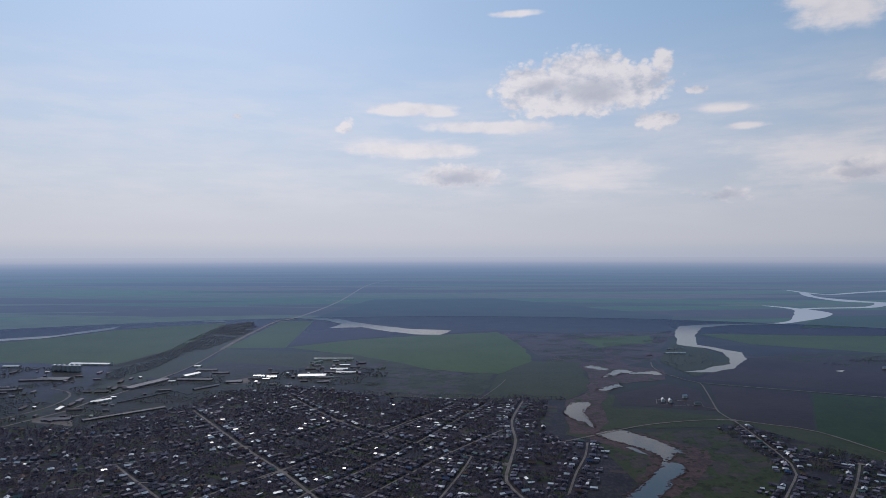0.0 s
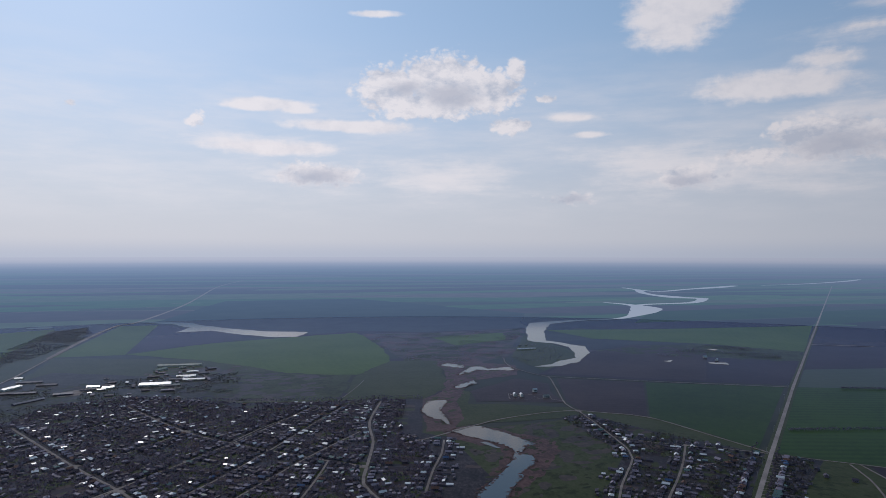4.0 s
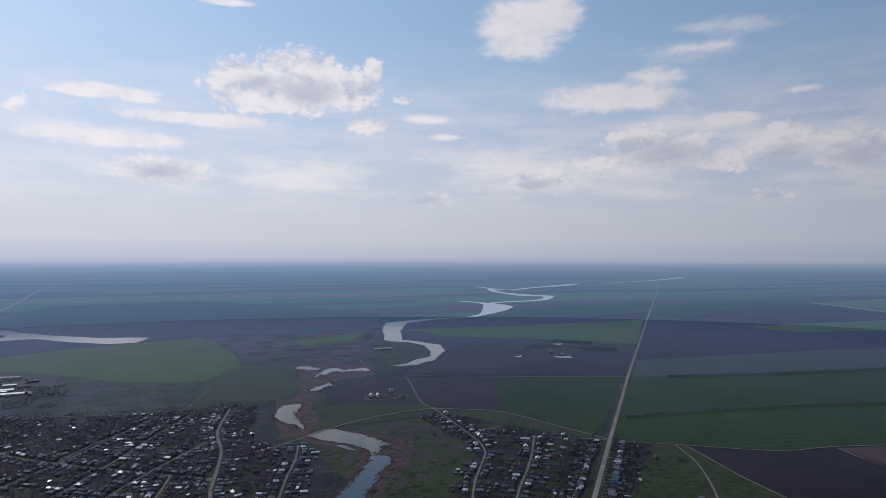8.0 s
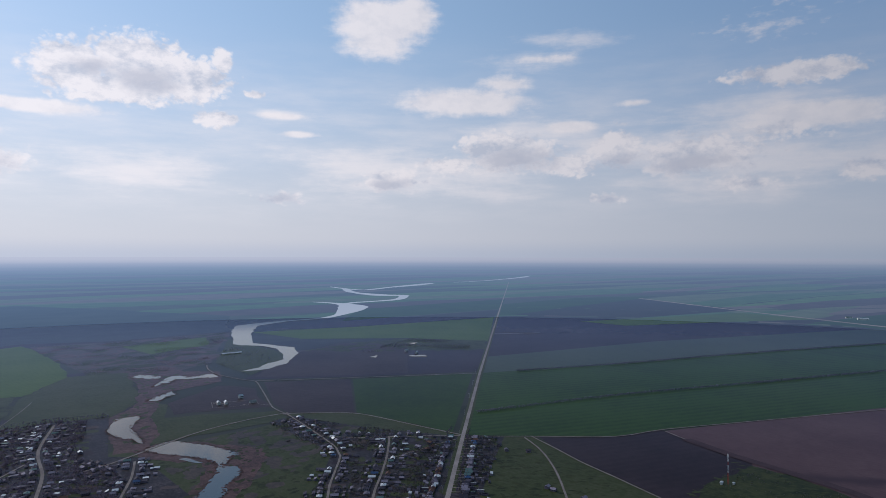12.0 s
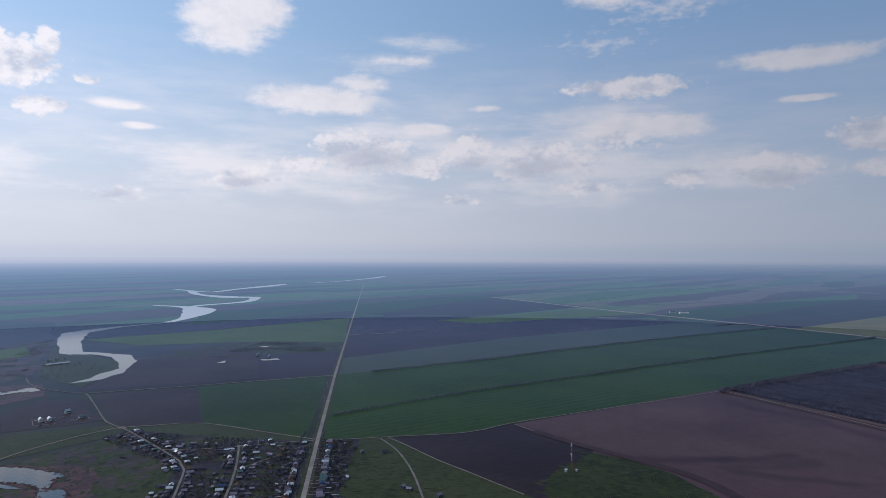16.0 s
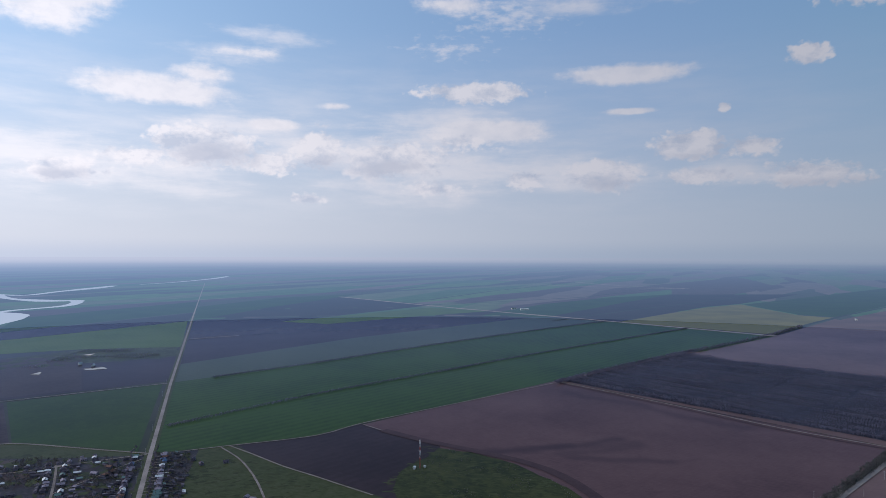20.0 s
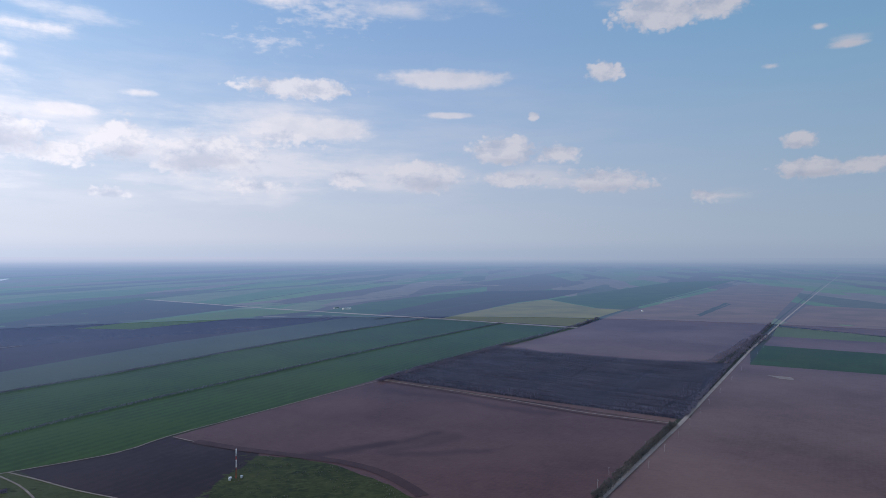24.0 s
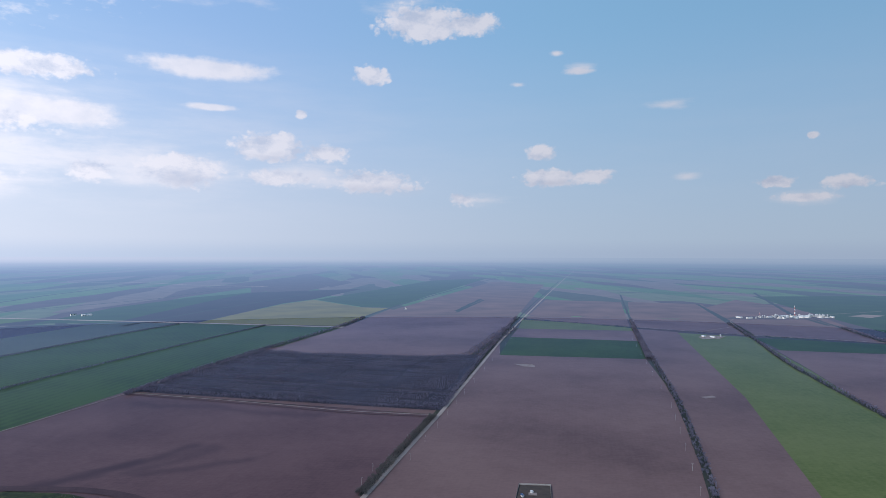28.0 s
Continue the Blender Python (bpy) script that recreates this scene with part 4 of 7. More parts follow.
field("field_wheat", "wheat_fresh", 1, [(2482, -596), (2822, -701), (2673, -867), (2450, -1035), (2359, -1003)], "narrow bright green strip of wheat")
field("field_ploughed", "plough_light", 1, [(2870, -727), (4032, -1163), (3808, -1561), (2509, -1054), (2695, -874)], "pale brown ploughed field")
field("field_ploughed", "plough_light", 1, [(3801, -1601), (3597, -1956), (2193, -1366), (2488, -1056)], "pale brown ploughed field beyond the tree belt")
field("field_ploughed", "plough_light", 1, [(584, -305), (1239, -602), (1645, -752), (2430, -1035), (2299, -1145), (1244, -741), (720, -506), (566, -431)], "long brown ploughed strip beside a tree belt")
field("field_wheat", "wheat_fresh", 1, [(2282, -1137), (2133, -1327), (1486, -1071), (1060, -886), (663, -692), (566, -431), (720, -506), (1244, -741)], "broad fresh green wheat field")
field("field_wheat", "wheat_even", 1, [(2117, -1327), (1906, -1639), (1624, -1972), (1499, -1815), (1733, -1484), (1819, -1223)], "dark green strip of wheat beyond the belt")
field("field_ploughed", "plough_light", 1, [(1833, -1214), (1723, -1476), (1462, -1768), (581, -661), (665, -695), (1063, -889), (1493, -1076)], "brown ploughed field beyond the belt")
field("field_ploughed", "plough_light", 1, [(3359, -1856), (3925, -2368), (3171, -2282), (1981, -1705), (1930, -1660), (2192, -1376)], "brown ploughed field round the gas plant")
field("field_wheat", "wheat", 1, [(4228, -2680), (4181, -3663), (3532, -3971), (1915, -2123), (2196, -1897), (3010, -2194)], "dark green far field")
field("field_ploughed", "plough_light", 1, [(2034, 70), (3420, -188), (6852, -1421), (6103, -1753), (2047, -408), (1848, -324), (1962, -12)], "purple-brown ploughed field behind the wood")
field("field_ploughed", "plough_light", 1, [(2063, 255), (2608, 60), (3425, -160), (3276, -235), (1965, 4)], "brown ploughed field beside a hedge")
field("field_rape", "rape", 3, [(2831, 655), (3835, 421), (4181, 268), (3559, -18), (3497, -164), (2650, 72)], "yellow-green rape field coming into flower")
field("field_wheat", "wheat", 1, [(4178, 251), (7137, -795), (7864, -1567), (3534, -166), (3597, -18)], "green field beyond the rape")
field("field_ploughed", "plough_dark", 1, [(2887, 1000), (3917, 897), (4998, 781), (5486, -44), (4234, 271), (3879, 425), (2810, 661)], "dark ploughed strip beside the rape")
field("field_wheat", "wheat", 1, [(2870, 1293), (3667, 1265), (4431, 1081), (4998, 781), (3917, 897), (2864, 992)], "green strip of wheat")
field("field_wheat", "wheat_even", 1, [(743, 1332), (1004, 1224), (646, 842), (634, 915), (593, 1049)], "green wheat field beside the straight road")
field("field_ploughed", "plough_mid", 1, [(569, 1415), (739, 1336), (590, 1051), (496, 1119), (500, 1195)], "dark ploughed plot")
field("field_ploughed", "plough_dark", 1, [(545, 1474), (831, 1790), (1033, 1662), (1288, 1516), (1037, 1237), (756, 1355)], "dark purple ploughed strip with ponds beside it")
field("field_marsh", "pasture", 1, [(846, 1804), (1044, 1869), (1237, 1855), (1421, 1654), (1288, 1516), (1033, 1662)], "wet meadow with scattered ponds", wobble=14)
field("field_wheat", "wheat_bright", 1, [(897, 2332), (1293, 2271), (1975, 2248), (1424, 1652), (1245, 1867), (956, 2060)], "green meadow beyond the ponds")
field("field_wheat", "wheat", 1, [(1701, 2986), (2855, 3135), (2302, 2574), (1351, 2505)], "green strip across the straight road")
field("field_ploughed", "plough_dark", 1, [(962, 2376), (1340, 2485), (2278, 2548), (1997, 2265), (1302, 2288)], "dark strip of soil")
field("field_wheat", "meadow", 1, [(-1416, 2114), (-1292, 2278), (-1209, 2488), (-892, 2720), (-781, 2349), (-763, 1968), (-844, 1692), (-1155, 1725), (-1448, 1722), (-1698, 2019)], "large green field beside the railway", wobble=12, step=15)
field("woodland_belt", "belt_floor", 2, [(-875, 2632), (-790, 2767), (-691, 2350), (-685, 1766), (-699, 1506), (-702, 1297), (-665, 1124), (-703, 1051), (-727, 1009), (-774, 1075), (-792, 1356), (-831, 1666), (-787, 2028)], "dark wooded belt along the railway", "woodland", wobble=20)
field("railway_bank", "pasture", 3, [(-750, 1120), (-716, 1261), (-736, 1425), (-738, 1517), (-712, 1637), (-726, 1891), (-700, 2208), (-707, 2511), (-652, 1950), (-628, 1700), (-636, 1520), (-648, 1385), (-690, 1322), (-702, 1201), (-733, 1094)], "olive grass bank beside the railway", "ground", wobble=5, step=15)
field("field_wheat", "wheat_bright", 1, [(-685, 2792), (-547, 2794), (-475, 1994), (-653, 1981)], "green field beside the road")
field("field_ploughed", "plough_dark", 1, [(-542, 2794), (-129, 2357), (-270, 2197), (-479, 2032)], "dark field beside the reservoir")
field("woodland", "dark_woodland", 1, [(-583, 2919), (-439, 4141), (314, 4265), (1050, 3023), (834, 2403), (437, 2364), (201, 2449), (27, 2359), (-182, 2539)], "broad dark woodland plain", "woodland", wobble=30)
field("field_wheat", "wheat_bright", 2, [(-473, 2007), (-270, 2197), (-7, 2309), (197, 2395), (246, 1966), (239, 1737), (128, 1555), (-33, 1607), (-124, 1734), (-295, 1882)], "bright green wheat field behind the village", wobble=12, step=15)
field("field_rough", "pasture", 1, [(-646, 1969), (-295, 1882), (-124, 1734), (-33, 1607), (128, 1555), (73, 1287), (-93, 1306), (-309, 1370), (-592, 1528)], "rough olive pasture behind the village", wobble=12, step=15)
field("field_rough", "pasture", 2, [(131, 1555), (239, 1737), (362, 1720), (303, 1374), (242, 1278), (156, 1292), (75, 1287)], "olive grass field beside the marsh", wobble=12, step=15)
field("field_marsh", "marsh", 1, [(214, 2361), (431, 2330), (834, 2403), (559, 1740), (380, 1610), (284, 1693), (251, 1942)], "brown marsh with pink reed patches", wobble=16)
field("field_wheat", "wheat_bright", 2, [(436, 2205), (715, 2285), (665, 2095), (470, 1992)], "small bright green field by the river", wobble=6)
field("field_reed", "reed", 2, [(362, 1720), (532, 1612), (485, 1487), (375, 1435), (278, 1221), (269, 1081), (246, 1023), (191, 1036), (219, 1244), (301, 1374)], "reddish reed bed between ponds", wobble=22, step=12)
field("field_rough", "pasture", 3, [(567, 1740), (767, 2209), (783, 1742), (578, 1516)], "rough scrub inside the river bend", wobble=6)
field("field_ploughed", "plough_mid", 2, [(340, 1319), (474, 1436), (532, 1365), (485, 1187), (330, 1221)], "dark ploughed plot by the farm", wobble=12, step=15)
field("field_wheat", "pasture", 2, [(302, 1212), (381, 1187), (479, 1154), (475, 1078), (318, 1074), (255, 1056)], "green meadow behind the dam", wobble=12, step=15)
field("field_rough", "pasture", 1, [(301, 1374), (340, 1319), (261, 1030), (469, 1064), (614, 917), (460, 687), (174, 686), (190, 1030)], "dark grassy flood meadow", wobble=12, step=15)
field("field_reed", "reed", 2, [(341, 992), (375, 944), (368, 894), (328, 828), (292, 783), (262, 753), (236, 707), (187, 727), (206, 771), (251, 831), (289, 896), (285, 942)], "reddish reed bed along the river", wobble=16, step=10)
field("field_reed", "reed", 2, [(281, 1254), (294, 1219), (270, 1107), (246, 1058), (274, 1066), (321, 1029), (351, 954), (325, 932), (260, 946), (226, 1014), (215, 1141), (243, 1160)], "reddish reed bed between the ponds", wobble=16, step=10)
field("field_ploughed", "plough_mid", 1, [(783, 1742), (1013, 1894), (1169, 1745), (886, 1323), (734, 1395), (574, 1488)], "dark ploughed field by the river")
field("village_ground", "village_soil", 2, [(-727, 1009), (-715, 1068), (-596, 1069), (-480, 1240), (-449, 1369), (-319, 1418), (-93, 1301), (72, 1277), (155, 1287), (234, 1268), (190, 1030), (227, 999), (238, 804), (191, 686), (-492, 684)], "dark village ground of gardens and yards", "ground")
field("village_ground", "village_soil", 2, [(441, 1077), (491, 1098), (531, 1005), (567, 932), (645, 821), (698, 778), (604, 697), (452, 560), (327, 693), (448, 864)], "dark village ground of gardens and yards", "ground")
field("works_ground", "works_soil", 2, [(-984, 1366), (-934, 1395), (-740, 1367), (-635, 1506), (-567, 1730), (-371, 1645), (-200, 1630), (-126, 1568), (-168, 1371), (-314, 1393), (-441, 1347), (-475, 1226), (-596, 1069), (-727, 1009)], "dark bare ground of the works and rail yard", "ground", wobble=8)
field("works_yard", "village_soil", 3, [(-1193, 1655), (-1155, 1725), (-968, 1682), (-839, 1683), (-740, 1367), (-782, 1339), (-798, 1193), (-814, 1131)], "dark yards of a works", "ground")


field("field_rough", "pasture", 1, [(498, 1120), (592, 1046), (632, 910), (654, 826), (600, 850), (540, 920), (470, 960), (480, 1080)], "olive grass between the village and the track", wobble=4, step=15)

# verges
road("verge", "pasture", 3, [(483, 639), (650, 820), (1022, 1220), (2255, 2522)], 15, "rough grass verge of the straight road", "verge", curved=False)
patches("meadow_patches", "scrub", 1, [(289, 1319), (265, 1030), (469, 1064), (614, 917), (470, 702), (177, 701), (250, 845), (236, 999)], 420, 8, "darker tufts of grass in the flood meadow", 1)
patches("meadow_patches", "marsh", 1, [(289, 1319), (265, 1030), (469, 1064), (526, 1000), (338, 767), (237, 701), (250, 845), (236, 999)], 120, 14, "brown tufts in the flood meadow", 2)
patches("pasture_patches", "scrub", 1, [(-309, 1370), (-272, 1733), (-33, 1607), (128, 1555), (226, 1692), (356, 1693), (301, 1374), (157, 1303), (-94, 1317)], 220, 22, "green patches in the rough pasture", 3)
patches("pasture_patches", "marsh", 1, [(-309, 1370), (-272, 1733), (-121, 1689), (61, 1533), (18, 1317), (-94, 1317)], 120, 18, "brown patches in the rough pasture", 4)
patches("pasture_patches", "scrub", 1, [(653, 804), (717, 753), (685, 647), (662, 531), (560, 467), (445, 589)], 320, 6, "green patches in the pasture by the village", 5, -0.8, (0.15, 0.45))
patches("reed_patches", "scrub", 2, [(341, 992), (375, 944), (368, 894), (328, 828), (292, 783), (262, 753), (236, 707), (187, 727), (206, 771), (251, 831), (289, 896), (285, 942)], 120, 5, "green tufts among the reeds", 16)
patches("reed_patches", "pasture", 2, [(362, 1720), (532, 1612), (485, 1487), (375, 1435), (278, 1221), (269, 1081), (246, 1023), (191, 1036), (219, 1244), (301, 1374)], 120, 8, "olive tufts among the reeds", 17)
patches("marsh_patches", "reed", 1, [(211, 2328), (425, 2297), (822, 2368), (565, 1758), (386, 1635), (287, 1710), (251, 1942)], 120, 26, "pinkish reed patches in the marsh", 6)
patches("marsh_patches", "scrub", 1, [(211, 2328), (425, 2297), (822, 2368), (565, 1758), (386, 1635), (287, 1710), (251, 1942)], 120, 26, "green patches in the marsh", 7)
patches("grass_patches", "pasture", 2, [(870, 499), (840, 338), (795, 270), (756, 238), (622, 293), (600, 411), (723, 474)], 420, 6, "dark mossy mounds in the grassland", 8, -1.05, (0.1, 0.3))
patches("wet_patches", "scrub", 1, [(846, 1804), (1044, 1869), (1237, 1855), (1421, 1654), (1288, 1516), (1033, 1662)], 150, 22, "dark wet patches in the meadow", 9)
patches("belt_patches", "scrub", 2, [(-843, 2571), (-788, 2721), (-699, 2350), (-692, 1786), (-713, 1534), (-716, 1323), (-675, 1139), (-708, 1058), (-736, 1101), (-792, 1356), (-818, 1641), (-768, 1980)], 160, 22, "green clearings along the railway", 10)
WORKS = [(-1153, 1638), (-954, 1657), (-623, 1507), (-361, 1605), (-132, 1647), (-121, 1371), (-309, 1370), (-480, 1240), (-596, 1069), (-715, 1068)]
patches("yard_patches", "scrub", 3, WORKS, 700, 13, "dark green rough grass round the works", 11, 0.3, (0.25, 0.6))
patches("yard_patches", "village_soil", 3, WORKS, 420, 10, "dark bare yards of the works", 12, 0.3, (0.25, 0.6))
patches("yard_patches", "garden", 3, WORKS, 160, 7, "brown bare yards of the works", 18, 0.3, (0.25, 0.6))

field("field_margin", "plough_light", 1, [(1448, 492), (1318, 203), (1180, -110), (1848, -345), (1975, 0), (2075, 275)], "bare margin of soil beside the wood")

# ---- the wood beside the straight road ----
WOOD = [(1448, 474), (2020, 290), (1935, 150), (1890, -7), (1850, -149), (1850, -338), (1208, -128), (1330, 184)]
field("wood_floor", "wood_floor", 2, WOOD, "dark floor of a bare wood", "woodland")

# ---- water ----
field("pond", "water", 4, [(215, 1180), (226, 1212), (240, 1250), (257, 1254), (280, 1255), (277, 1236), (265, 1211), (256, 1191), (248, 1171), (249, 1149), (248, 1116), (246, 1089), (245, 1070), (240, 1080), (236, 1105), (224, 1117), (216, 1149)], "still grey-blue pond with reedy shores", "water", wobble=2.0, step=6)
field("pond", "water", 4, [(234, 1031), (245, 1041), (273, 1059), (290, 1052), (303, 1032), (315, 1013), (326, 987), (334, 964), (340, 945), (346, 936), (334, 932), (323, 930), (322, 918), (312, 907), (302, 897), (311, 891), (319, 885), (317, 866), (309, 848), (298, 837), (287, 824), (279, 816), (279, 804), (269, 792), (256, 772), (247, 755), (237, 739), (222, 713), (193, 724), (204, 753), (220, 778), (235, 795), (251, 818), (262, 834), (278, 861), (290, 882), (299, 901), (301, 918), (296, 938), (288, 953), (276, 971), (263, 986), (253, 1000), (244, 1017)], "long still pond behind the dam", "water", wobble=2.2, step=6)
field("pond", "water", 4, [(345, 1649), (372, 1675), (392, 1648), (406, 1625), (396, 1594), (372, 1612)], "small pond in the reeds", "water", wobble=4, step=8)
field("pond", "water", 4, [(411, 1597), (436, 1613), (454, 1597), (450, 1572), (477, 1578), (499, 1587), (515, 1581), (511, 1539), (494, 1538), (470, 1555), (447, 1548), (424, 1566), (400, 1527), (387, 1532), (368, 1508), (358, 1505), (385, 1549)], "shallow winding pond in the reeds", "water", wobble=3, step=8)
field("pond", "water", 4, [(315, 1365), (341, 1399), (366, 1422), (382, 1437), (378, 1411), (383, 1402), (364, 1390), (340, 1361), (324, 1361)], "small pond in the reeds", "water", wobble=4, step=8)
field("pond", "water", 4, [(265, 962), (275, 962), (284, 939), (288, 926), (281, 929), (271, 948)], "narrow pool beside the pond", "water", wobble=2, step=8)
shore_reeds("reed_clumps", "reed", 4, [(215, 1180), (226, 1212), (240, 1250), (257, 1254), (280, 1255), (277, 1236), (265, 1211), (256, 1191), (248, 1171), (249, 1149), (248, 1116), (246, 1089), (245, 1070), (240, 1080), (236, 1105), (224, 1117), (216, 1149)], 120, 2.2, "reddish reed clumps along the pond's shore", 0)
shore_reeds("reed_clumps", "reed", 4, [(234, 1031), (245, 1041), (273, 1059), (290, 1052), (303, 1032), (315, 1013), (326, 987), (334, 964), (340, 945), (346, 936), (334, 932), (323, 930), (322, 918), (312, 907), (302, 897), (311, 891), (319, 885), (317, 866), (309, 848), (298, 837), (287, 824), (279, 816), (279, 804), (269, 792), (256, 772), (247, 755), (237, 739), (222, 713), (193, 724), (204, 753), (220, 778), (235, 795), (251, 818), (262, 834), (278, 861), (290, 882), (299, 901), (301, 918), (296, 938), (288, 953), (276, 971), (263, 986), (253, 1000), (244, 1017)], 420, 2.2, "reddish reed clumps along the pond's shore", 1)
shore_reeds("reed_clumps", "reed", 4, [(345, 1649), (372, 1675), (392, 1648), (406, 1625), (396, 1594), (372, 1612)], 50, 3, "reddish reed clumps along the pond's shore", 2)
shore_reeds("reed_clumps", "reed", 4, [(411, 1597), (436, 1613), (454, 1597), (450, 1572), (477, 1578), (499, 1587), (515, 1581), (511, 1539), (494, 1538), (470, 1555), (447, 1548), (424, 1566), (400, 1527), (387, 1532), (368, 1508), (358, 1505), (385, 1549)], 120, 3, "reddish reed clumps along the pond's shore", 3)
shore_reeds("reed_clumps", "reed", 4, [(315, 1365), (341, 1399), (366, 1422), (382, 1437), (378, 1411), (383, 1402), (364, 1390), (340, 1361), (324, 1361)], 60, 3, "reddish reed clumps along the pond's shore", 4)
field("lake", "water", 4, [(-648, 2918), (-538, 2946), (-423, 2845), (-304, 2661), (-136, 2501), (26, 2447), (-11, 2309), (-97, 2324), (-193, 2408), (-314, 2557), (-433, 2536), (-408, 2682), (-503, 2819)], "long pale reservoir", "water", wobble=16, step=30)
field("lake", "water", 4, [(-1627, 2154), (-1483, 2214), (-1350, 2310), (-1316, 2467), (-1267, 2606), (-1241, 2487), (-1288, 2378), (-1342, 2231), (-1444, 2156), (-1565, 2072)], "long narrow pale lake", "water", wobble=8, step=60)
field("pond", "water", 4, [(-1015, 2788), (-943, 2837), (-912, 2766), (-989, 2741)], "far narrow pond", "water", wobble=6, step=60)
road("river", "water", 4, [(3866, 5310), (3513, 5079), (3055, 4827), (2654, 4606), (2686, 5202)], [60, 130, 60, 60, 20], "far pale bend of the river", "water", step=60)
road("river", "water", 4, [(2659, 4893), (2437, 4354), (2431, 3913), (2520, 3808), (2260, 3496), (1933, 3423), (1829, 3369)], [40, 60, 60, 150, 60, 60, 50], "far pale meander of the river", "water", step=60)
road("river", "water", 4, [(1745, 3603), (1805, 3427), (1772, 3168), (1544, 2845), (1350, 2673), (1156, 2641), (1019, 2592)], [20, 70, 170, 120, 40, 30, 40], "pale meander of the river", "water", step=40)
field("river", "water", 4, [(1166, 2664), (1047, 2632), (922, 2582), (844, 2409), (728, 2058), (739, 2023), (785, 1974), (796, 1885), (774, 1791), (736, 1690), (673, 1651), (628, 1600), (573, 1576), (638, 1568), (707, 1617), (756, 1682), (814, 1774), (850, 1877), (812, 1993), (787, 2049), (874, 2294), (989, 2530), (1146, 2618)], "broad pale river bend", "water", wobble=7, step=11)
road("river", "water", 4, [(4143, 5327), (4574, 5432), (5122, 5678), (5687, 5984), (6240, 6377)], [30, 40, 60, 90, 40], "far thread of the river", "water", step=80)
field("pond", "water", 4, [(939, 1589), (969, 1598), (947, 1567)], "small pond in the meadow", "water", wobble=5, step=8)
field("pond", "water", 4, [(1041, 1549), (1085, 1530), (1070, 1504), (1035, 1527)], "narrow pond in the meadow", "water", wobble=5, step=8)
field("pond", "water", 4, [(1182, 1757), (1215, 1759), (1190, 1730)], "small pond in the meadow", "water", wobble=5, step=8)


# ---- strips of shelter belts: far trees drawn flat, painted shade under near ones ----
road("hedge", "belt_floor", 3, [(803, 20), (938, -28), (1163, -109)], 7, "dark strip standing for a shelter belt's far trees and the shade under near ones", "hedge", uneven=0.5)
road("hedge", "belt_floor", 3, [(1226, -140), (2111, -431), (3597, -953), (6860, -2131)], 7, "dark strip standing for a shelter belt's far trees and the shade under near ones", "hedge", uneven=0.5)
road("hedge", "belt_floor", 3, [(1850, -308), (2210, -453), (2505, -574)], 16, "dark strip standing for a shelter belt's far trees and the shade under near ones", "hedge", uneven=0.5)
road("hedge", "belt_floor", 3, [(2065, 269), (2650, 72), (3497, -164), (5028, -681), (8234, -1789)], 16, "dark strip standing for a shelter belt's far trees and the shade under near ones", "hedge", uneven=0.5)
road("hedge", "belt_floor", 3, [(665, -354), (738, -384), (907, -458), (1240, -596), (1663, -753), (2527, -1078), (4515, -1850)], 11.0, "dark strip standing for a shelter belt's far trees and the shade under near ones", "hedge", uneven=0.5)
road("hedge", "belt_floor", 3, [(924, -834), (1071, -895), (1593, -1088), (2133, -1327), (3438, -1868)], 13.0, "dark strip standing for a shelter belt's far trees and the shade under near ones", "hedge", uneven=0.5)
road("hedge", "belt_floor", 3, [(1737, -772), (2487, -1060)], 16, "dark strip standing for a shelter belt's far trees and the shade under near ones", "hedge", curved=False, uneven=0.5)
road("hedge", "belt_floor", 3, [(3204, -471), (4049, -771)], 16, "dark strip standing for a shelter belt's far trees and the shade under near ones", "hedge", curved=False, uneven=0.5)
road("hedge", "belt_floor", 3, [(2791, -2030), (2302, -1829), (1955, -1682)], 16, "dark strip standing for a shelter belt's far trees and the shade under near ones", "hedge", uneven=0.5)
road("hedge", "belt_floor", 3, [(4744, -1788), (4780, -2431), (4474, -2839), (4264, -3216)], 16, "dark strip standing for a shelter belt's far trees and the shade under near ones", "hedge", uneven=0.5)

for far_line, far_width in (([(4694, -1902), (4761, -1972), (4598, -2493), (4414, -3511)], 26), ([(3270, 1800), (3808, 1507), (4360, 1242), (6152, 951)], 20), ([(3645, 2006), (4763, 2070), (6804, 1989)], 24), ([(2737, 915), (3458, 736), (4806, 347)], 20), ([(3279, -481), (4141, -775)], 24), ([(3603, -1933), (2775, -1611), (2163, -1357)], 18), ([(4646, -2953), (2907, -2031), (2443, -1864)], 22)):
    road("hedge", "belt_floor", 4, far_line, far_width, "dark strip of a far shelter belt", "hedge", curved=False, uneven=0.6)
for far_line, far_width in (([(8851, -4730), (8599, -5477), (7926, -6316)], 60), ([(5988, 2179), (5847, 1286), (5928, 770)], 50)):
    road("track", "track", 5, far_line, far_width, "far pale strip across the plain", "track")

# ---- roads ----
road("road_main", "asphalt", 6, [(378, 527), (483, 639), (650, 820), (1022, 1220), (4654, 5058)], 6.0, "pale straight country road", curved=False, uneven=0.05)
road("road_east", "asphalt", 6, [(618, 81), (796, 17), (1185, -124), (2109, -440), (7671, -2458), (11540, -3877)], 7.2, "pale straight road beside a tree belt", curved=False, uneven=0.05)
road("track", "track", 5, [(1022, 1220), (741, 1352), (559, 1442)], 3.9, "straight pale dirt track between fields")
road("track", "track", 5, [(652, 827), (630, 909), (592, 1044), (543, 1086), (492, 1118)], 3.9, "pale dirt track at the village edge")
road("track", "track", 5, [(496, 1123), (421, 1116), (340, 1091), (287, 1061), (238, 1029), (188, 996), (152, 980)], 3.9, "pale track over the dam")
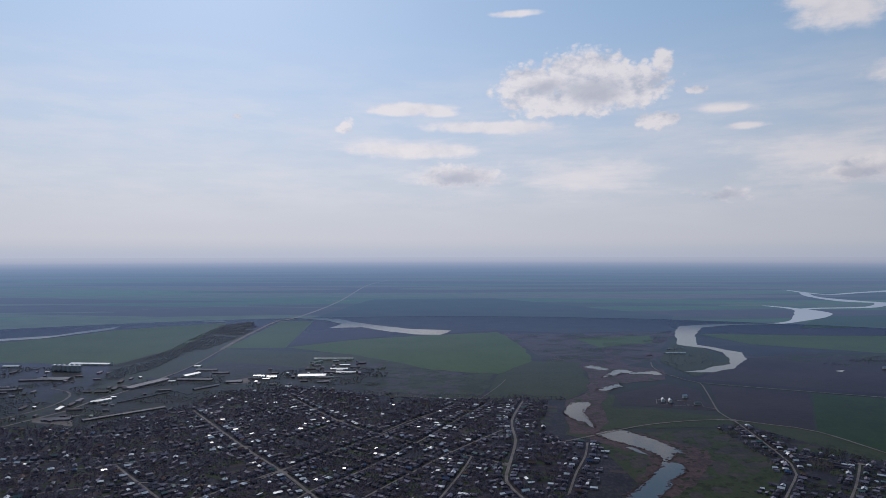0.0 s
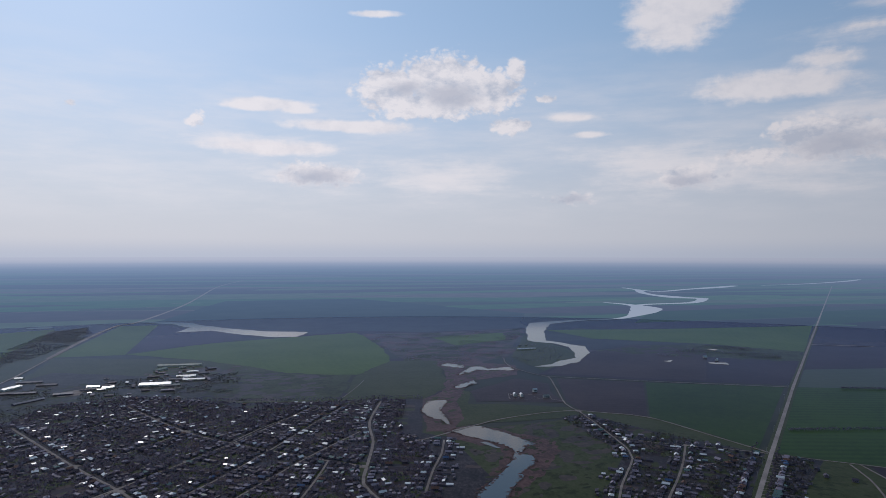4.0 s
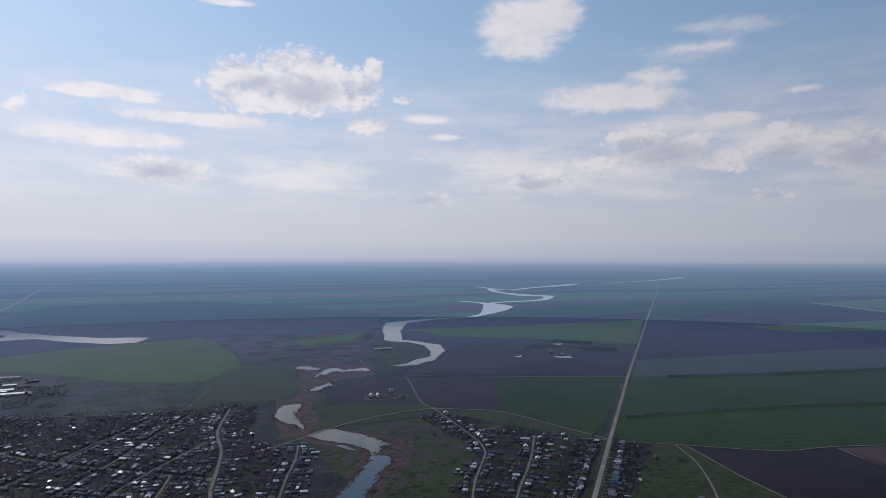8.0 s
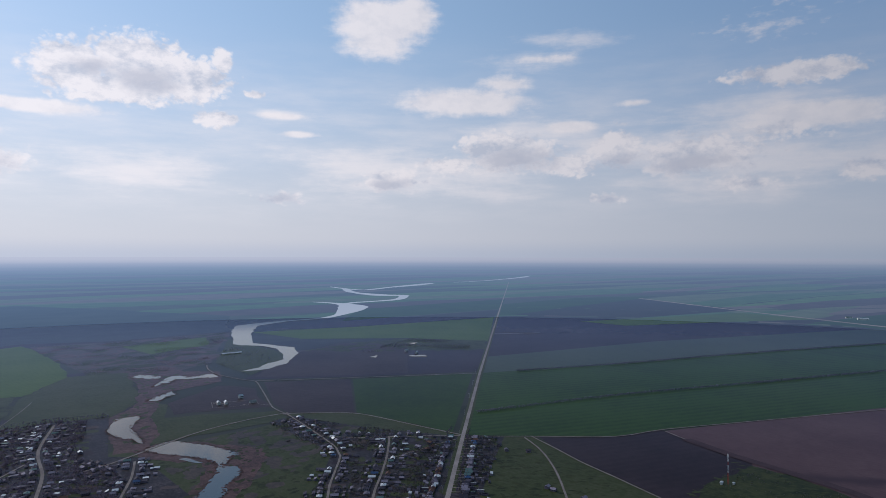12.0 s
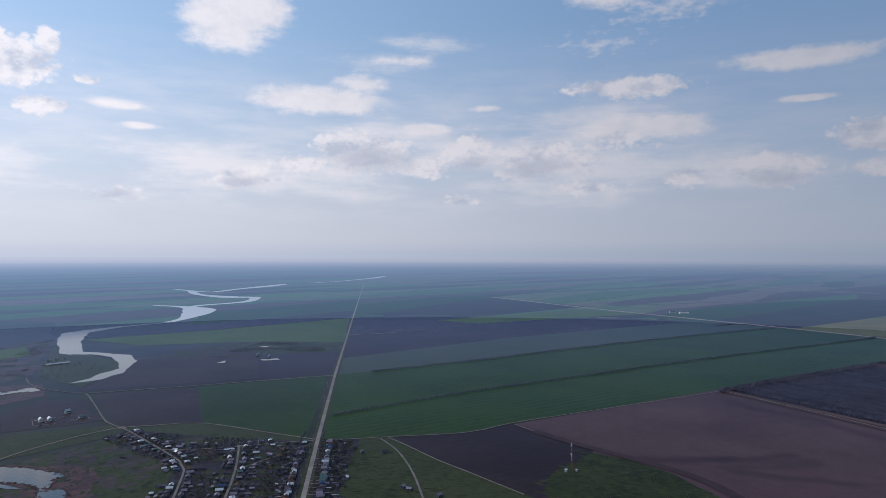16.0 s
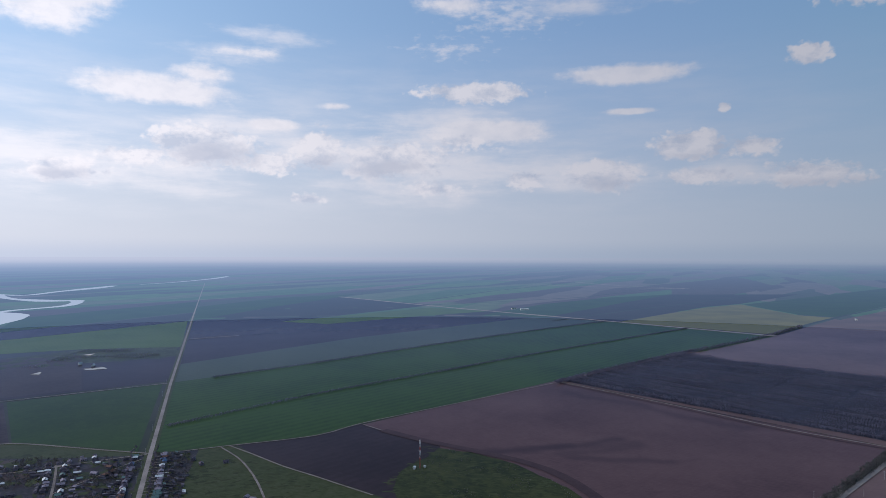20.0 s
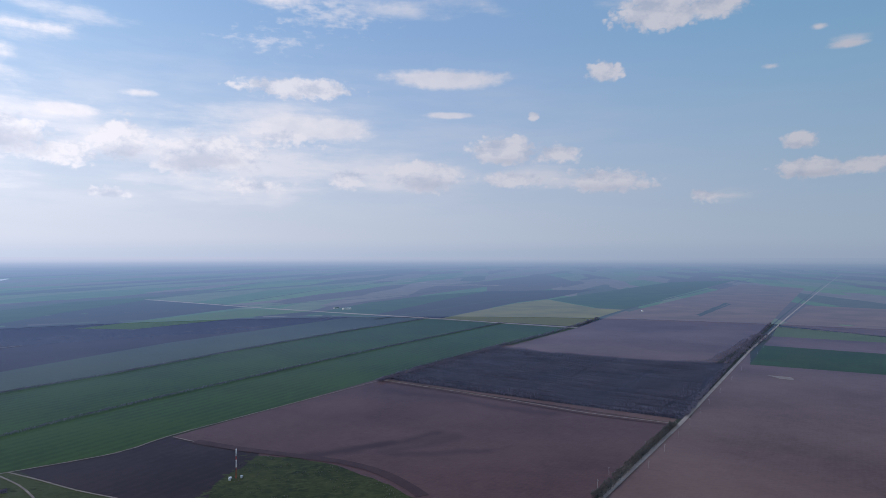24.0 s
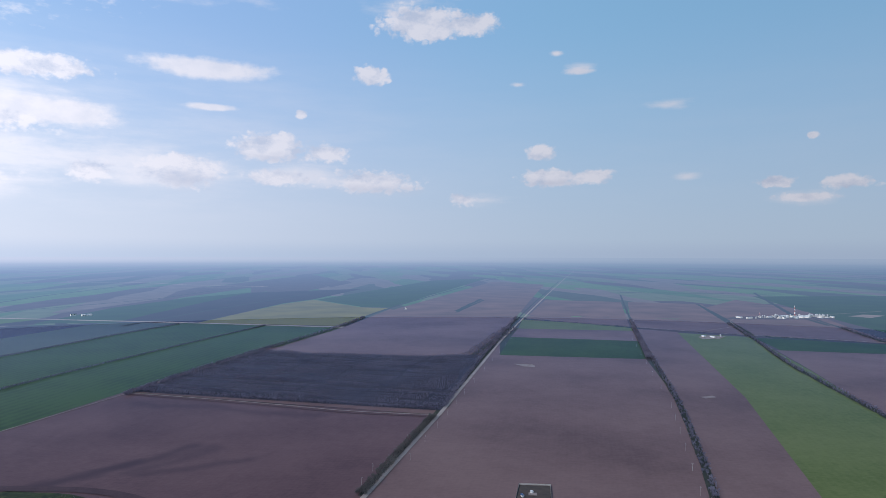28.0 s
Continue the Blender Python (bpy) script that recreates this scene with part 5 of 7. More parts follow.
road("lane", "track", 5, [(540, 1718), (523, 1654), (519, 1573), (541, 1479), (559, 1442), (529, 1320), (490, 1176), (490, 1115), (478, 992), (464, 883), (449, 842), (383, 746), (351, 690)], 2.87, "winding pale village lane")
road("track", "track", 5, [(400, 1238), (413, 1284), (444, 1271), (490, 1259), (479, 1218), (489, 1203), (498, 1199)], 1.56, "thin pale farm track")
road("track", "track", 5, [(400, 1238), (428, 1227), (468, 1222)], 1.56, "thin pale farm track")
patches("yard_patches", "track", 5, [(418, 1282), (486, 1254), (471, 1221), (405, 1242)], 14, 4, "pale bare ground of the farm yard", 13)
patches("yard_patches", "garden", 2, [(-371, 1755), (-238, 1748), (-150, 1744), (-162, 1579), (-204, 1496), (-270, 1448), (-330, 1476)], 60, 9, "brown bare ground of the works yard", 14)
field("works_apron", "track", 3, [(-482, 1468), (-432, 1514), (-426, 1448), (-465, 1435)], "pale concrete apron of the works", "ground", wobble=5, step=10)
field("works_apron", "track", 3, [(-605, 1083), (-641, 1147), (-628, 1165), (-700, 1131), (-690, 1110)], "pale concrete apron of the rail yard", "ground", wobble=5, step=10)
patches("yard_patches", "track", 3, [(-336, 1502), (-246, 1525), (-223, 1497), (-247, 1459), (-329, 1469)], 14, 7, "pale concrete ground of the works yard", 19)
road("track", "track", 5, [(659, 811), (729, 759), (836, 678), (926, 659), (1059, 613), (1423, 481)], 2.73, "pale dirt track along the wheat")
road("track", "track", 5, [(721, 758), (698, 704), (669, 656), (630, 602), (575, 536)], 2.73, "pale dirt track across the pasture")
road("track", "track", 5, [(734, 756), (719, 697), (697, 620), (686, 560), (676, 514), (665, 459)], 2.6, "faint track along the ploughed edge")
road("track", "track", 5, [(926, 650), (905, 588), (887, 518)], 2.34, "faint track to the mast")
road("track", "dark_earth", 5, [(912, 603), (891, 516), (863, 343), (815, 262), (768, 217)], 17, "dark strip of bare earth round the grassland")
road("track", "track", 5, [(1440, 486), (1385, 364), (1327, 239), (1273, 130), (1222, 28), (1178, -110)], 3.9, "pale dirt track beside the wood")
road("track", "dark_earth", 4, [(1424, 482), (1370, 366), (1312, 241), (1258, 132), (1208, 30), (1166, -104)], 5, "dark furrow beside the track", category="furrow")
road("track", "asphalt", 5, [(3603, 2672), (3209, 1744), (3059, 1343), (2847, 719), (2602, 65)], 30, "far pale track between fields")
road("track", "asphalt", 5, [(6850, 2774), (6870, 2150), (6331, 1554), (6142, 1211), (5958, 814)], 34, "far pale straight track on the plain")
road("track", "asphalt", 5, [(1562, 1782), (1718, 1708)], 9, "pale field track off the straight road")
road("track", "asphalt", 5, [(-722, 4037), (-566, 4036)], 14, "pale crossroads on the far plain")
road("track", "track", 5, [(2824, -689), (2673, -867), (2488, -1056), (2196, -1347), (1943, -1671), (1695, -1872)], 6, "pale track across the fields")
road("track", "track", 5, [(2288, -1216), (2380, -1347), (2470, -1470), (2640, -1560), (2735, -1630)], 3.9, "pale access track to the gas plant")
road("track", "track", 5, [(2869, -2088), (2949, -2359), (3041, -2623)], 6, "pale far track beyond the plant")
road("track", "asphalt", 4, [(-658, 1960), (-686, 2333), (-701, 2788), (-651, 2998), (-627, 3986), (-693, 6054), (-597, 7436)], 14, "far pale road past the reservoir")
road("track", "asphalt", 5, [(-658, 1981), (-634, 1670), (-640, 1516), (-652, 1377), (-672, 1281), (-677, 1193)], 5, "pale road beside the railway")
road("track", "track", 4, [(-1826, 3124), (-1656, 3318), (-1189, 3621), (-719, 3755)], 8, "far pale track")
road("track", "track", 5, [(-745, 1020), (-721, 1076), (-700, 1131), (-677, 1193)], 6, "pale road along the railway belt")
road("track", "track", 5, [(-758, 1132), (-735, 1189), (-729, 1247), (-741, 1312), (-774, 1361), (-824, 1390)], 4.5, "pale curved works road")
road("street", "track", 5, [(-307, 1315), (-175, 1115), (-91, 1028), (13, 940), (84, 885)], 4.21, "pale village street")
road("street", "track", 5, [(-452, 1195), (-292, 967), (-207, 854), (-145, 761), (-119, 723)], 4.21, "pale village street")
road("street", "track", 5, [(153, 1267), (116, 1117), (109, 998), (92, 902), (78, 819), (92, 762), (95, 732)], 4.21, "winding pale village street")
road("street", "track", 5, [(-442, 888), (-381, 821), (-327, 761), (-301, 730)], 3.62, "pale village street")
road("street", "track", 5, [(23, 1243), (-39, 1131), (-91, 1041), (-149, 953), (-196, 884), (-241, 822), (-286, 756)], 3.04, "pale village street")
road("street", "track", 5, [(81, 1243), (15, 1105), (-36, 994), (-105, 861), (-157, 787), (-170, 758)], 3.04, "pale village street")
road("street", "track", 5, [(95, 1059), (16, 946), (-48, 839), (-97, 755)], 3.04, "pale village street")
road("street", "track", 5, [(39, 917), (21, 844), (-6, 755)], 3.04, "pale village street")
road("street", "track", 5, [(-173, 1115), (-230, 1021), (-290, 961), (-321, 939), (-379, 918), (-448, 883), (-510, 851), (-562, 821)], 2.70, "pale village street")
road("street", "track", 5, [(-210, 847), (-248, 822), (-305, 805), (-379, 817), (-448, 791), (-510, 764)], 2.70, "pale village street")
road("street", "track", 4.5, [(-231, 1209), (-311, 1126), (-393, 1088), (-484, 1042), (-572, 1010), (-645, 965)], 2.44, "pale village street")
road("street", "track", 5, [(-309, 1370), (-211, 1348), (-94, 1317), (18, 1286), (73, 1287)], 2.44, "pale track along the village edge")
road("street", "track", 5, [(73, 1287), (115, 1402), (141, 1485)], 1.86, "pale track into the grassland")
road("street", "track", 5, [(39, 917), (67, 902), (84, 885)], 2.44, "pale village street")
road("street", "track", 5, [(215, 986), (197, 919), (172, 854), (146, 772)], 3.04, "pale village lane")
road("street", "track", 5, [(557, 885), (510, 816), (468, 760), (420, 701), (394, 666)], 3.04, "pale village street")
road("street", "track", 5, [(475, 951), (509, 914), (555, 882), (606, 854), (647, 824)], 2.70, "pale village street")
road("street", "track", 5, [(491, 791), (549, 800), (606, 811), (629, 812)], 2.11, "pale village lane")

for lane in ([(-272, 1041), (-228, 1038), (-185, 1075)], [(-364, 1121), (-319, 1185), (-244, 1237)], [(-229, 824), (-214, 854), (-201, 873)], [(-260, 795), (-234, 819)], [(-597, 892), (-528, 904), (-406, 942), (-333, 1014)], [(-634, 971), (-576, 1016), (-488, 1031)], [(-96, 1044), (-64, 1104), (-21, 1168)]):
    road("street", "track", 5, lane, 2.4, "narrow pale village lane")
for jx, jy, jr in ((-175, 1115, 9), (-91, 1030, 7), (-291, 965, 8), (-207, 852, 8), (-231, 1209, 7), (84, 885, 7), (-148, 955, 6), (490, 1116, 6), (560, 884, 6)):
    field("junction", "track", 4.6, [(jx + jr * math.cos(k * 0.785), jy + jr * math.sin(k * 0.785)) for k in range(8)], "worn pale ground where village lanes meet", "ground", wobble=3.0, step=4)

# ---- houses of the villages ----
rnd = random.Random(7)
ROOFS = ["slate_roof"] * 50 + ["tin_roof"] * 9 + ["red_roof"] * 3 + ["blue_roof"] * 1 + ["teal_roof"] * 3


def to_road(x, y):
    """The distance to the nearest road's edge, and that road's direction there."""
    best = (1e9, 0.0)
    for cx, cy, w, a in GRID.get((int(x // 60), int(y // 60)), ()):
        d = math.hypot(x - cx, y - cy) - w / 2
        if d < best[0]:
            best = (d, a)
    return best


GRID = {}
for road_name, line, width in ROADS:
    for (ax, ay), (bx, by) in zip(line, line[1:]):
        if math.hypot(ax, ay) > 2300:
            continue
        k = max(1, int(math.hypot(bx - ax, by - ay) / 6))
        for j in range(k):
            px, py = ax + (bx - ax) * j / k, ay + (by - ay) * j / k
            for gx in (-1, 0, 1):
                for gy in (-1, 0, 1):
                    GRID.setdefault((int(px // 60) + gx, int(py // 60) + gy), []).append((px, py, width, math.atan2(by - ay, bx - ax)))


VILLAGE_WEST = [(-739, 1051), (-715, 1068), (-596, 1069), (-475, 1226), (-443, 1352), (-317, 1405), (-92, 1291), (72, 1277), (155, 1287), (200, 1258), (158, 1046), (187, 969), (180, 824), (149, 708), (-496, 706)]
VILLAGE_EAST = [(438, 1070), (488, 1091), (532, 989), (567, 932), (637, 821), (646, 820), (685, 788), (644, 730), (550, 657), (466, 578), (338, 715), (439, 839)]
DAM_END = [(157, 963), (222, 999), (240, 930), (228, 855), (164, 736), (129, 750)]
HOUSES = []
TAKEN = {}


def free(x, y, gap):
    gx, gy = int(x // 20), int(y // 20)
    return all(math.hypot(x - hx, y - hy) > gap for i in (-1, 0, 1) for j in (-1, 0, 1) for hx, hy in TAKEN.get((gx + i, gy + j), ()))


def settle_house(x, y, turn, kind):
    TAKEN.setdefault((int(x // 20), int(y // 20)), []).append((x, y))
    HOUSES.append((x, y, turn, kind))


# rows of houses along the streets, sheds in the yards behind them, then the garden strips
PLOTS = []
for road_name, line, width in ROADS:
    along = 0.0
    for (ax, ay), (bx, by) in zip(line, line[1:]):
        seg = math.hypot(bx - ax, by - ay)
        a = math.atan2(by - ay, bx - ax)
        while along < seg:
            pace = rnd.uniform(7.5, 11.0) if road_name == "road_main" else rnd.uniform(10.5, 16.5)
            for side in (-1, 1):
                if rnd.random() < 0.1:
                    continue
                back = width / 2 + (rnd.uniform(15.0, 18.0) if road_name == "road_main" else rnd.uniform(6.0, 9.5))
                x = ax + math.cos(a) * along - math.sin(a) * side * back
                y = ay + math.sin(a) * along + math.cos(a) * side * back
                if math.hypot(x, y) < 2000 and any(inside(x, y, v) for v in (VILLAGE_WEST, VILLAGE_EAST, DAM_END)) and free(x, y, 7.6 if road_name == "road_main" else 8.8) and to_road(x, y)[0] > 4:
                    settle_house(x, y, a + (1.5708 if rnd.random() < 0.65 else 0) + rnd.gauss(0, 0.04), "house")
                    for nth in range(rnd.choice((1, 2, 3, 4) if road_name == "road_main" else (0, 1, 2)) if x > 300 else rnd.choice((0, 1, 1, 2, 3))):
                        more = 8.5 + nth * 7.0 + rnd.uniform(-1, 2)
                        x2, y2 = x - math.sin(a) * side * more + rnd.uniform(-2.5, 2.5), y + math.cos(a) * side * more + rnd.uniform(-2.5, 2.5)
                        if free(x2, y2, 5.2) and to_road(x2, y2)[0] > 5:
                            settle_house(x2, y2, a + rnd.choice((0, 1.5708, 1.5708)), "shed")
                    PLOTS.append((x - math.sin(a) * side * 40, y + math.cos(a) * side * 40, a, pace, rnd.uniform(20, 46)))
            along += pace
        along -= seg
for poly, tries, gap in ((VILLAGE_WEST, 2600, 12.0), (VILLAGE_EAST, 400, 16)):
    xs, ys = [p[0] for p in poly], [p[1] for p in poly]
    for _ in range(tries):
        x, y = rnd.uniform(min(xs), max(xs)), rnd.uniform(min(ys), max(ys))
        # unnamed back lanes run every sixty metres
        lane = ((x * 0.52 + y * 0.854) % 62.0)
        if inside(x, y, poly) and free(x, y, gap) and (lane < 34 or rnd.random() < 0.15):
            dist, a = to_road(x, y)
            if dist > 8:
                turn = (a if dist < 60 else -0.55)
                settle_house(x, y, turn + rnd.choice((0, 1.5708)), rnd.choice(("house", "shed", "shed")))
                PLOTS.append((x + rnd.uniform(-20, 20), y + rnd.uniform(-20, 20), turn, rnd.uniform(7, 14), rnd.uniform(16, 40)))
# low sheds crowded in the works' yards
for poly, count in (([(-1125, 1598), (-1014, 1640), (-635, 1506), (-565, 1368), (-602, 1113), (-715, 1068)], 120), ([(-367, 1736), (-238, 1748), (-175, 1701), (-175, 1580), (-202, 1483), (-267, 1435), (-316, 1437)], 40), ([(-467, 1632), (-394, 1669), (-330, 1502), (-328, 1391), (-402, 1406)], 30)):
    xs, ys = [p[0] for p in poly], [p[1] for p in poly]
    for _ in range(count):
        x, y = rnd.uniform(min(xs), max(xs)), rnd.uniform(min(ys), max(ys))
        if inside(x, y, poly) and free(x, y, 14) and to_road(x, y)[0] > 6:
            settle_house(x, y, 0.14 + rnd.choice((0, 1.5708)), "yard_shed")


def house_meshes(w, d, h, rise, hipped, roof):
    """Walls, roof, chimney and windows of one small house as separate meshes."""
    out = []
    bm = bmesh.new()
    if hipped:
        box(bm, -w / 2, w / 2, -d / 2, d / 2, -0.6, h)
    else:
        gable_walls(bm, w, d, h, rise)
    out.append(("wall", bm, "house_wall"))
    bm = bmesh.new()
    if hipped:
        hip(bm, w, d, h + 0.02, rise)
    else:
        gable(bm, w, d, h, rise)
    out.append(("roof", bm, roof))
    bm = bmesh.new()
    box(bm, w * 0.18, w * 0.18 + 0.5, 0.4, 0.9, h + rise * 0.5, h + rise + 0.7)
    out.append(("chimney", bm, "brick"))
    for side in (-1, 1):
        for wx in (-w * 0.28, w * 0.05, w * 0.32):
            bm = bmesh.new()
            y = side * (d / 2 + 0.03)
            box(bm, wx - 0.55, wx + 0.55, y - 0.04, y + 0.04, 0.8, 2.0)
            out.append(("window", bm, "window_glass"))
    return out


def shed_meshes(w, d, h, roof):
    bm = bmesh.new()
    box(bm, -w / 2, w / 2, -d / 2, d / 2, -0.6, h)
    out = [("wall", bm, "house_wall")]
    bm = bmesh.new()
    x, y = w / 2 + 0.3, d / 2 + 0.3
    v = [bm.verts.new(p) for z in (0.02, 0.16) for p in ((-x, -y, h + z), (x, -y, h + z), (x, y, h + z + 0.9), (-x, y, h + z + 0.9))]
    for q in ((3, 2, 1, 0), (4, 5, 6, 7), (0, 1, 5, 4), (1, 2, 6, 5), (2, 3, 7, 6), (3, 0, 4, 7)):
        bm.faces.new([v[i] for i in q])
    out.append(("roof", bm, roof))
    return out


ROOF_WORDS = {"slate_roof": "weathered grey slate roof", "tin_roof": "shiny galvanised tin roof", "red_roof": "rust-red roof", "blue_roof": "blue painted metal roof", "teal_roof": "pale teal roof"}


def prototypes():
    kinds = {"house": [], "shed": [], "yard_shed": []}
    for i, (w, d, h, rise, hipped) in enumerate(((6.4, 5.0, 2.3, 1.5, False), (7.4, 5.4, 2.4, 1.6, False), (6.6, 5.6, 2.3, 1.5, True), (8.8, 5.2, 2.4, 1.6, False), (7.2, 6.2, 2.5, 1.8, True))):
        for roof in ("slate_roof", "tin_roof", "red_roof", "blue_roof", "teal_roof"):
            kinds["house"].append((roof, w, d, h, rise, hipped))
    for w, d, h in ((4.6, 2.8, 1.7), (6.4, 3.0, 1.8), (3.6, 2.6, 1.6), (8.5, 3.2, 1.8)):
        for roof in ("slate_roof", "tin_roof", "teal_roof"):
            kinds["shed"].append((roof, w, d, h))
    for w, d, h in ((10, 5, 2.0), (16, 5.5, 2.2), (7, 4, 1.8), (26, 6, 2.4)):
        for roof in ("slate_roof", "slate_roof", "tin_roof", "teal_roof"):
            kinds["yard_shed"].append((roof, w, d, h))
    return kinds


KINDS = prototypes()
NEAR_HOUSES = sorted(range(len(HOUSES)), key=lambda i: math.hypot(HOUSES[i][0] - 420, HOUSES[i][1] - 760))[:300]
NEAR_SET = set(NEAR_HOUSES)
MADE = {}
MERGE = {}


def flat_mesh(bm):
    bm.verts.index_update()
    return np.array([v.co[:] for v in bm.verts]), [[v.index for v in f.verts] for f in bm.faces]


FAR_V, FAR_F, FAR_M = [], [], []
FAR_SLOTS = ["house_wall", "slate_roof", "tin_roof", "red_roof", "blue_roof", "teal_roof", "brick", "window_glass"]
far_count = 0
for i, (x, y, turn, kind) in enumerate(HOUSES):
    roof = rnd.choice(ROOFS)
    if x > 380 and abs((x - 480) * 0.741 - (y - 640) * 0.671) < 60 and rnd.random() < 0.2:
        roof = rnd.choice(("blue_roof", "teal_roof", "tin_roof", "red_roof"))
    choice = rnd.choice([k for k in KINDS[kind] if k[0] == roof] or [k for k in KINDS[kind] if k[0] == "slate_roof"])
    px, py, pz = land(x, y, 0.25, 16)
    m = pose(px, py, pz, 0, 0, math.degrees(turn))
    if i in NEAR_SET:
        if (kind, choice) in MADE:
            copy_thing(MADE[kind, choice], m)
            continue
        root = new(kind)
        for pname, bm, material in (house_meshes(*choice[1:], choice[0]) if kind == "house" else shed_meshes(*choice[1:], choice[0])):
            part(pname, bm, material, root, ROOF_WORDS[choice[0]] if pname == "roof" else "")
        root.matrix_basis = m
        tagged(root, ("small village house with a " if kind == "house" else "low yard shed with a ") + ROOF_WORDS[choice[0]], kind, "houses of the village" if kind == "house" else "sheds of the village")
        MADE[kind, choice] = root
    else:
        if (kind, choice) not in MERGE:
            got = house_meshes(*choice[1:], choice[0]) if kind == "house" else shed_meshes(*choice[1:], choice[0])
            MERGE[kind, choice] = [(*flat_mesh(bm), FAR_SLOTS.index(material)) for pname, bm, material in got]
        c, s = math.cos(turn), math.sin(turn)
        for v, faces, slot in MERGE[kind, choice]:
            w = np.stack((v[:, 0] * c - v[:, 1] * s + px, v[:, 0] * s + v[:, 1] * c + py, v[:, 2] + pz), 1)
            FAR_V.append(w)
            FAR_F.extend([[k + far_count for k in f] for f in faces])
            FAR_M.extend([slot] * len(faces))
            far_count += len(v)
me = bpy.data.meshes.new("village_houses")
me.from_pydata(np.concatenate(FAR_V).tolist(), [], FAR_F)
for s in FAR_SLOTS:
    me.materials.append(MATS[s])
me.polygons.foreach_set("material_index", FAR_M)
tagged(new("village_houses", me), "crowded small houses and sheds with grey roofs", "houses", kind="stuff")

patches("garden_patches", "scrub", 3, VILLAGE_EAST, 320, 8, "green grass plots between the yards", 21, 0.7, (0.2, 0.5))
patches("garden_patches", "pasture", 3, VILLAGE_WEST, 600, 9, "olive grass plots between the gardens", 22, 0.7, (0.2, 0.5))

# lone houses on the pasture
for hx, hy in ([(588, 581), (587, 570), (595, 530), (672, 699), (659, 746), (651, 722)]):
    shape = house_meshes(6.4, 4.8, 2.2, 1.5, False, "slate_roof")
    root = new("house")
    for pname, bm, material in shape:
        part(pname, bm, material, root)
    root.matrix_basis = pose(*land(hx, hy, 0.25, 20), 0, 0, rnd.uniform(0, 180))
    tagged(root, "small grey-roofed house alone on the pasture", "house", "houses of the village")

# garden strips behind the houses
def plots(name, material, label, pick, of):
    bm = bmesh.new()
    uv = bm.loops.layers.uv.new("plan")
    r = random.Random(pick)
    for i, (x, y, turn, w, deep) in enumerate(PLOTS):
        if (i * 7 + i // 5) % of != pick:
            continue
        w = w * r.uniform(0.7, 1.3)
        c, s = math.cos(turn), math.sin(turn)
        corners = [(x + a * c - b * s, y + a * s + b * c) for a, b in ((-w / 2, -deep / 2), (w / 2, -deep / 2), (w / 2, deep / 2), (-w / 2, deep / 2))]
        if any(to_road(*q)[0] < 2 for q in corners) or not any(inside(x, y, v) for v in (VILLAGE_WEST, VILLAGE_EAST, DAM_END)):
            continue
        f = bm.faces.new([bm.verts.new(land(*q, 0.0, 29 + pick * 0.9 + i * 0.0005)) for q in corners])
        for lo, q in zip(f.loops, corners):
            lo[uv].uv = (q[0] / 1000, q[1] / 1000)
    ob = mesh_ob(name, bm, material)
    level_normals(ob.data)
    tagged(ob, label, "garden", kind="stuff")


plots("garden_beds", "garden", "dug brown garden strips behind the houses", 0, 6)
plots("garden_grass", "pasture", "olive grass strips behind the houses", 1, 9)
plots("garden_grass", "scrub", "green grass strips behind the houses", 2, 9)
plots("garden_beds", "plough_dark", "dark dug garden strips behind the houses", 3, 6)

# ---- trees ----
def tree_shape(seed, height, spread, twigs):
    """A bare tree: a tapered trunk with a few limbs, and a loose crown of many thin twig sprays. All triangles."""
    r = random.Random(seed)
    tris = []

    def limb(a, b, ra, rb):
        a, b = Vector(a), Vector(b)
        side = (b - a).orthogonal().normalized()
        up = (b - a).normalized()
        p = [side, Matrix.Rotation(2.094, 3, up) @ side, Matrix.Rotation(4.189, 3, up) @ side]
        for i in range(3):
            j = (i + 1) % 3
            tris.append((a + p[i] * ra, a + p[j] * ra, b + p[j] * rb))
            tris.append((a + p[i] * ra, b + p[j] * rb, b + p[i] * rb))

    limb((0, 0, -0.6), (0, 0, height * 0.55), 0.03 * height, 0.015 * height)
    trunk = len(tris)
    for _ in range(3):
        a = r.uniform(0, 6.28)
        limb((0, 0, height * r.uniform(0.25, 0.45)), (math.cos(a) * spread * 0.7, math.sin(a) * spread * 0.7, height * r.uniform(0.55, 0.85)), 0.012 * height, 0.004 * height)
    lobes = [(r.uniform(-0.45, 0.45) * spread, r.uniform(-0.45, 0.45) * spread, height * r.uniform(0.45, 0.8), r.uniform(0.45, 0.75)) for _ in range(5)]
    for _ in range(twigs):
        lx, ly, lz, ls = r.choice(lobes)
        d = Vector((r.gauss(0, 1), r.gauss(0, 1), r.gauss(0, 1))).normalized() * r.uniform(0.3, 1.0)
        c = Vector((lx + d.x * spread * ls, ly + d.y * spread * ls, lz + d.z * height * 0.28 * ls))
        k = height * r.uniform(0.07, 0.14)
        t = Vector((r.gauss(0, 1), r.gauss(0, 1), abs(r.gauss(0, 1)) + 0.4)).normalized()
        u = t.orthogonal().normalized()
        u = Matrix.Rotation(r.uniform(0, 6.28), 3, t) @ u
        tris.append((c - t * k, c + t * k * 0.7 + u * k * 0.55, c + t * k - u * k * 0.35))
    return np.array([[v[:] for v in t] for t in tris]), trunk


SHAPES = [tree_shape(s, 1.0, 0.36, 34) for s in range(6)]
BUSHY = [tree_shape(s + 20, 1.0, 0.5, 56) for s in range(6)]


